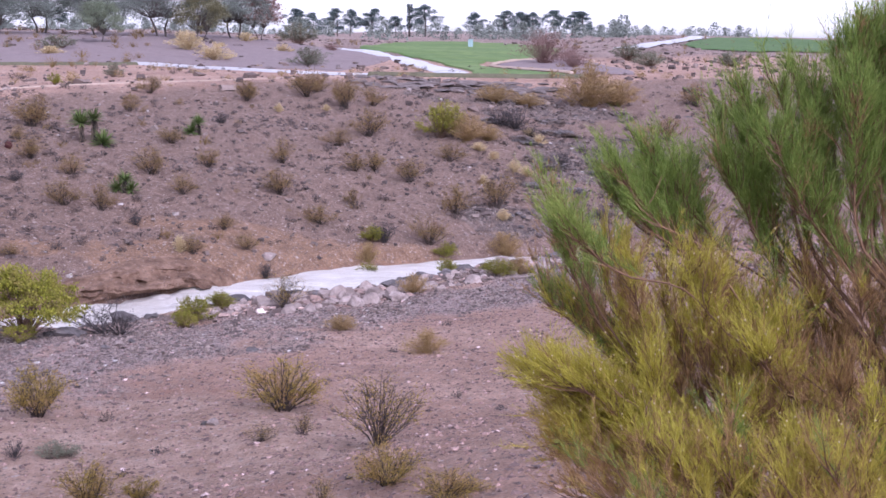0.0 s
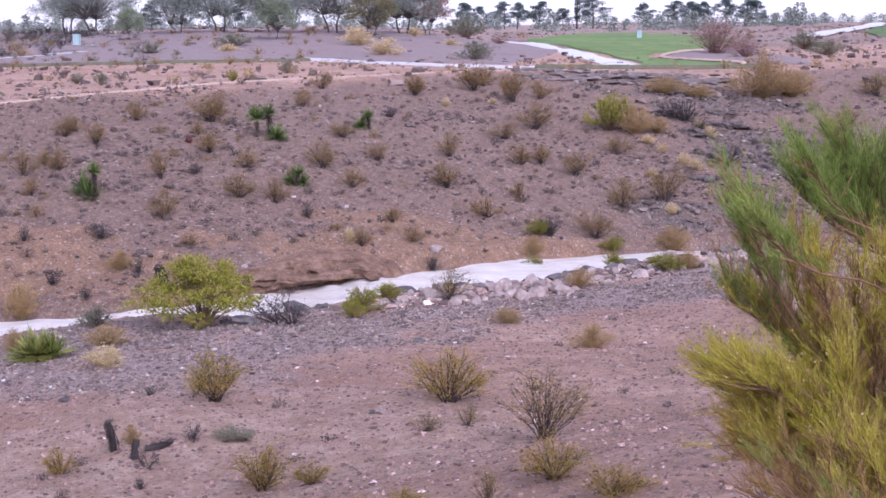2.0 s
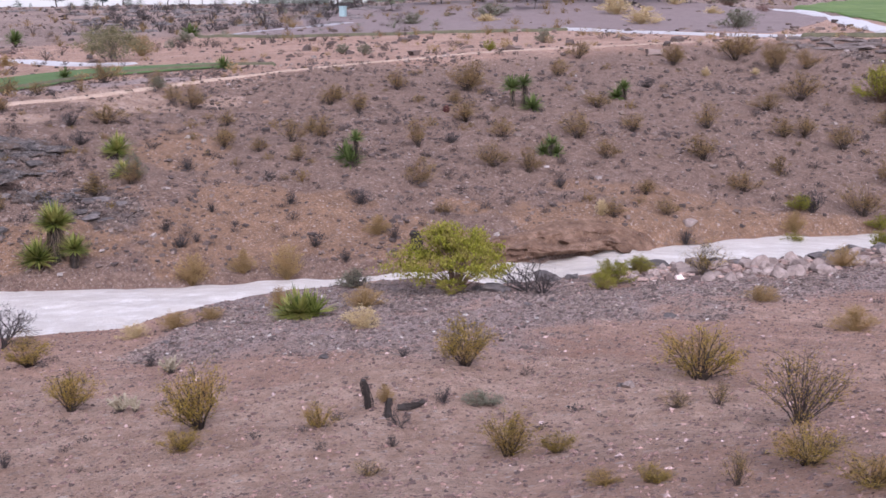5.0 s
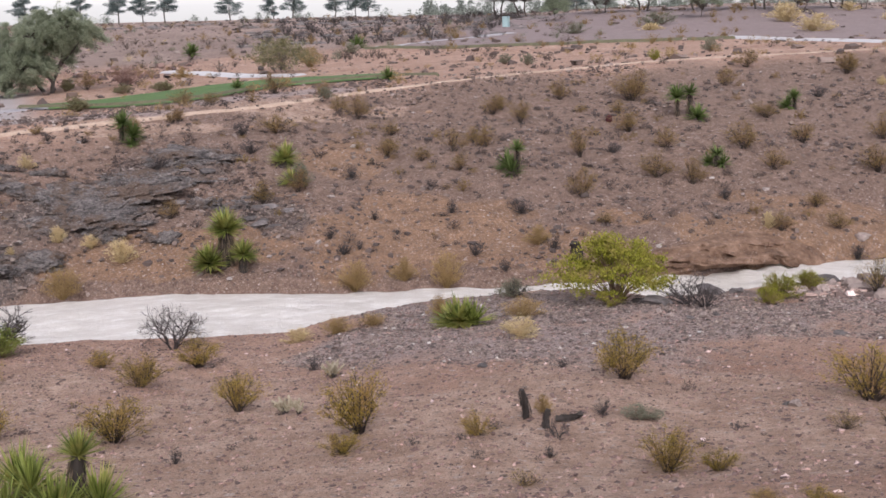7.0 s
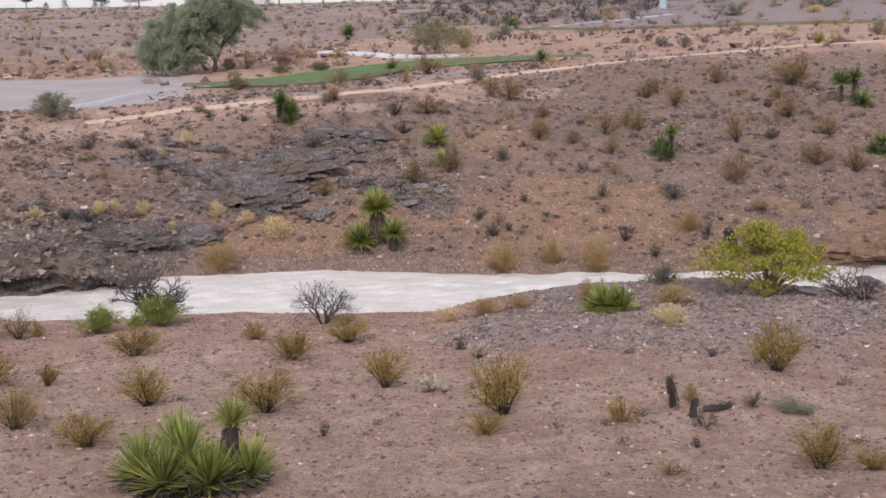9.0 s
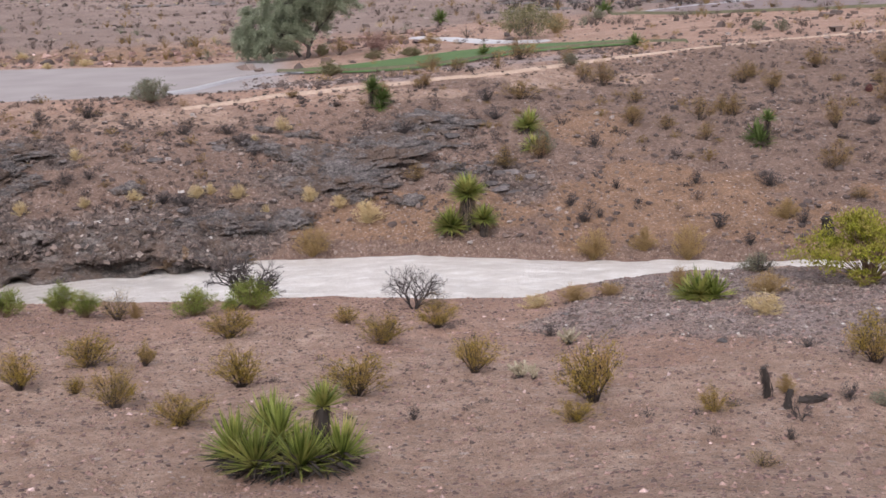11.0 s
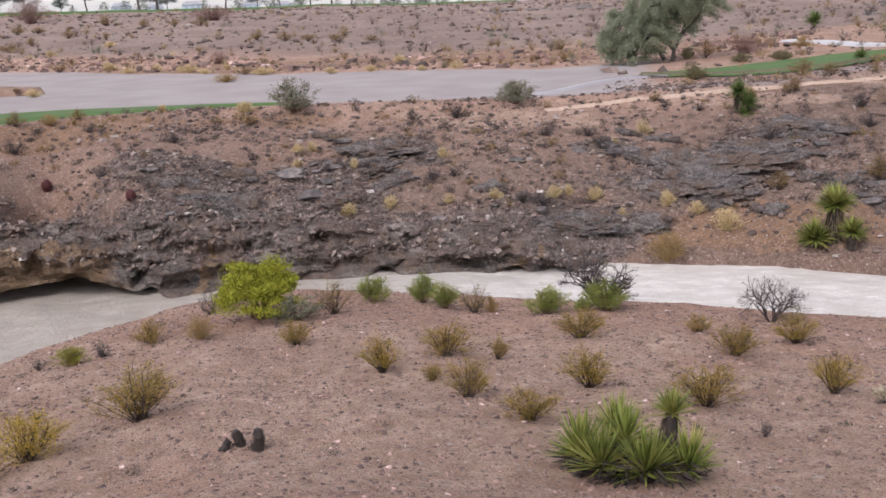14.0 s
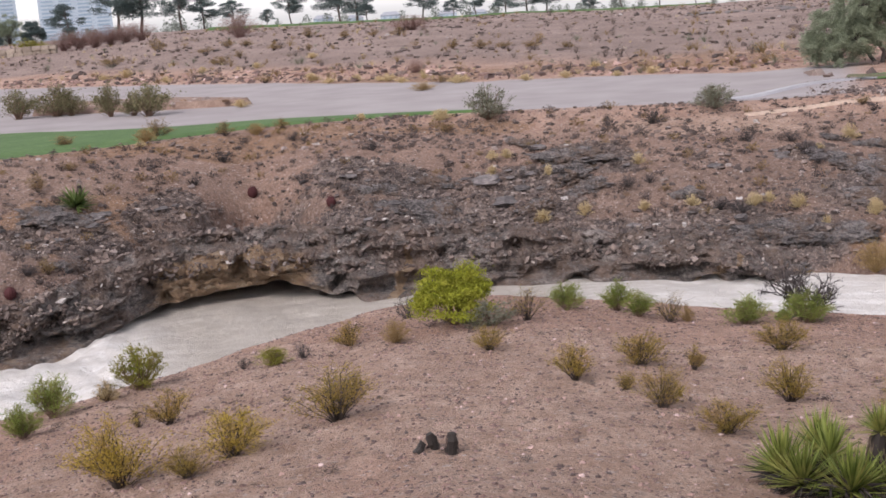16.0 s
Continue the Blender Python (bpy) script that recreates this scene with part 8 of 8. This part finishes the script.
    limb([(1.46, 3.62, 7.45), (1.30, 3.72, 7.75), (1.20, 3.80, 7.90), (1.16, 3.86, 8.05)], 0.012, "green", 76, "green", 0.10, 0.45)
    limb([(1.44, 3.62, 7.49), (1.28, 3.74, 7.85), (1.24, 3.80, 7.97), (1.22, 3.86, 8.14), (1.20, 3.92, 8.28)], 0.012, "green", 70, "green", 0.12, 0.50)
    limb([(1.09, 3.43, 7.14), (0.86, 3.57, 7.21), (0.68, 3.69, 7.36), (0.54, 3.79, 7.48), (0.43, 3.88, 7.55)], 0.015, "dry", 60, "green", 0.35, 0.55)
    limb([(1.09, 3.43, 7.14), (0.86, 3.56, 7.22), (0.66, 3.66, 7.37), (0.51, 3.75, 7.53), (0.42, 3.82, 7.68), (0.36, 3.88, 7.80)], 0.011, "dry", 46, "green", 0.20, 0.66)
    limb([(1.07, 3.44, 7.14), (0.85, 3.58, 7.23), (0.67, 3.69, 7.43), (0.60, 3.78, 7.60), (0.58, 3.86, 7.75)], 0.011, "dry", 60, "yellow", 0.50, 0.45)
    limb([(1.09, 3.43, 7.16), (0.92, 3.56, 7.22), (0.77, 3.67, 7.42), (0.72, 3.76, 7.57), (0.72, 3.83, 7.71)], 0.011, "dry", 60, "yellow", 0.50, 0.42)
    limb([(0.88, 3.28, 7.18), (0.68, 3.43, 7.20), (0.51, 3.56, 7.24), (0.38, 3.68, 7.25)], 0.011, "yellow", 110, "yellow", 0.12, 0.30)
    limb([(0.80, 3.30, 7.15), (0.62, 3.44, 7.23), (0.49, 3.57, 7.34), (0.38, 3.68, 7.35)], 0.011, "yellow", 110, "yellow", 0.12, 0.35)
    limb([(0.70, 3.22, 7.18), (0.55, 3.36, 7.19), (0.45, 3.47, 7.22), (0.36, 3.58, 7.21)], 0.010, "yellow", 100, "yellow", 0.15, 0.25)
    limb([(0.90, 3.38, 7.14), (0.73, 3.53, 7.28), (0.64, 3.64, 7.37), (0.57, 3.76, 7.41)], 0.010, "yellow", 90, "yellow", 0.15, 0.35)
    limb([(1.08, 3.43, 7.21), (0.95, 3.58, 7.38), (0.87, 3.70, 7.49), (0.86, 3.80, 7.59)], 0.012, "yellow", 70, "yellow", 0.45, 0.35)
    limb([(1.19, 3.50, 7.23), (1.10, 3.60, 7.40), (1.01, 3.70, 7.52), (0.97, 3.78, 7.61)], 0.012, "yellow", 60, "yellow", 0.35, 0.45)
    limb([(1.09, 3.33, 7.20), (0.96, 3.47, 7.31), (0.88, 3.59, 7.39), (0.86, 3.70, 7.51)], 0.011, "dry", 70, "yellow", 0.40, 0.30)
    limb([(1.18, 3.40, 7.19), (1.14, 3.52, 7.33), (1.09, 3.64, 7.44), (1.09, 3.74, 7.54)], 0.011, "dry", 50, "green", 0.35, 0.40)
    limb([(1.06, 3.23, 7.21), (0.86, 3.39, 7.21), (0.73, 3.53, 7.28), (0.70, 3.63, 7.38)], 0.011, "dry", 70, "yellow", 0.35, 0.35)
    limb([(1.17, 3.19, 7.28), (1.05, 3.34, 7.30), (0.96, 3.47, 7.36), (0.92, 3.58, 7.43)], 0.011, "dry", 60, "yellow", 0.50, 0.30)
    limb([(1.37, 3.54, 7.18), (1.31, 3.64, 7.37), (1.27, 3.72, 7.54), (1.23, 3.81, 7.69)], 0.012, "dry", 34, "yellow", 0.80, 0.35)
    limb([(1.42, 3.53, 7.19), (1.38, 3.61, 7.40), (1.36, 3.69, 7.59), (1.36, 3.76, 7.74)], 0.012, "dry", 34, "green", 0.80, 0.35)
    limb([(1.37, 3.44, 7.17), (1.30, 3.53, 7.29), (1.20, 3.64, 7.39), (1.15, 3.73, 7.49)], 0.013, "dry", 40, "dry", 0.60, 0.40)
    limb([(1.46, 3.51, 7.23), (1.44, 3.59, 7.50), (1.42, 3.67, 7.70), (1.41, 3.74, 7.84)], 0.012, "dry", 40, "green", 0.60, 0.40)
    limb([(1.30, 3.25, 7.15), (1.23, 3.35, 7.23), (1.17, 3.44, 7.31), (1.13, 3.52, 7.37)], 0.010, "dry", 50, "yellow", 0.70, 0.25)
    limb([(0.83, 2.88, 7.15), (0.79, 2.96, 7.21), (0.78, 3.04, 7.26), (0.79, 3.10, 7.28)], 0.006, "dry", 22, "yellow", 0.30, 0.45)
    limb([(0.96, 2.84, 7.18), (0.93, 2.92, 7.25), (0.94, 2.99, 7.28), (0.95, 3.06, 7.32)], 0.006, "dry", 24, "yellow", 0.30, 0.45)
    limb([(1.09, 2.80, 7.20), (1.07, 2.87, 7.26), (1.07, 2.94, 7.29), (1.08, 3.01, 7.33)], 0.006, "dry", 24, "yellow", 0.30, 0.45)
    limb([(0.70, 2.92, 7.13), (0.66, 2.99, 7.18), (0.65, 3.07, 7.21), (0.66, 3.13, 7.22)], 0.006, "yellow", 22, "dry", 0.30, 0.30)
    for k in range(16):
        x, d = 0.50 + 0.068 * k, rnd.uniform(-0.06, 0.06)
        limb([(x + 0.16, 2.78 + d, 7.12), (x + 0.10 + d, 2.88 + d, 7.22), (x + 0.07 + d, 2.95 + d, 7.27), (x + 0.06 + d, 3.02, 7.30 + 0.5 * d)], 0.006, "yellow" if k % 3 else "dry", 16, "yellow" if k % 4 else "green", 0.25, 0.5)
    limb([(0.71, 3.02, 7.15), (0.63, 3.10, 7.21), (0.61, 3.18, 7.25), (0.61, 3.24, 7.28)], 0.006, "dry", 14, "yellow", 0.50, 0.35)
    limb([(0.64, 3.03, 7.13), (0.53, 3.12, 7.18), (0.45, 3.20, 7.18), (0.39, 3.28, 7.17)], 0.006, "yellow", 16, "dry", 0.30, 0.30)
    # the lower skirt of the bush
    for k in range(11):
        a = 0.571 * k + rnd.uniform(-0.2, 0.2)
        o, b = Vector((math.cos(a), math.sin(a), 0)), Vector((root.x, root.y, 2.3))
        h = rnd.uniform(0.75, 1.0)
        limb([b + o * 0.35 + up * 1.1 * h, b + o * 0.8 + up * 2.0 * h, b + o * 1.15 * h + up * 2.6 * h], 0.014, "yellow" if k % 3 else "green", 90, "green" if k % 2 else "yellow", 0.3, 0.2, b)
    # the bush stands an arm's length and a half from the eye
    near = 0.36
    eye, stand = Vector((0, 0, EYE)), Vector((0.073, 0.02, EYE))

    def drawn_in(verts):
        return [stand + (Vector(p) - eye) * near for p in verts]

    foot = stand + (root - eye) * near
    ground_z = float(ground(np.array([foot.x]), np.array([foot.y]))[0])
    sv = drawn_in(sv)
    for k in range(9):
        a = 0.7 * k
        o = Vector((math.cos(a), math.sin(a), 0)) * 0.035
        tube(sv, sf, [Vector((foot.x + o.x, foot.y + o.y, ground_z - 0.05)), Vector((foot.x + o.x * 1.6, foot.y + o.y * 1.6, (ground_z + foot.z) / 2)), foot + o * 0.2], 0.014, 0.008, 6)
    mesh_object("branchwork", sv, sf, M_BROOM_STEM, top, "brown woody stems")
    mesh_object("green_foliage", drawn_in(leaf["green"][0]), leaf["green"][1], M_BROOM_GREEN, top)
    mesh_object("yellow_foliage", drawn_in(leaf["yellow"][0]), leaf["yellow"][1], M_BROOM_YELLOW, top, "yellowing needle leaves")
    mesh_object("dry_foliage", drawn_in(leaf["dry"][0]), leaf["dry"][1], M_BROOM_DRY, top, "dry tan needle leaves")
    mesh_object("bloom", drawn_in(beads[0]), beads[1], M_CREAM, top, "small pale yellow flower heads")


def curve3(pts, n):
    p = np.array(pts, float)
    xy, yz = curve_points(p[:, :2], n), curve_points(p[:, 1:], n)
    return np.stack([xy[:, 0], xy[:, 1], yz[:, 1]], 1)


desert_broom()
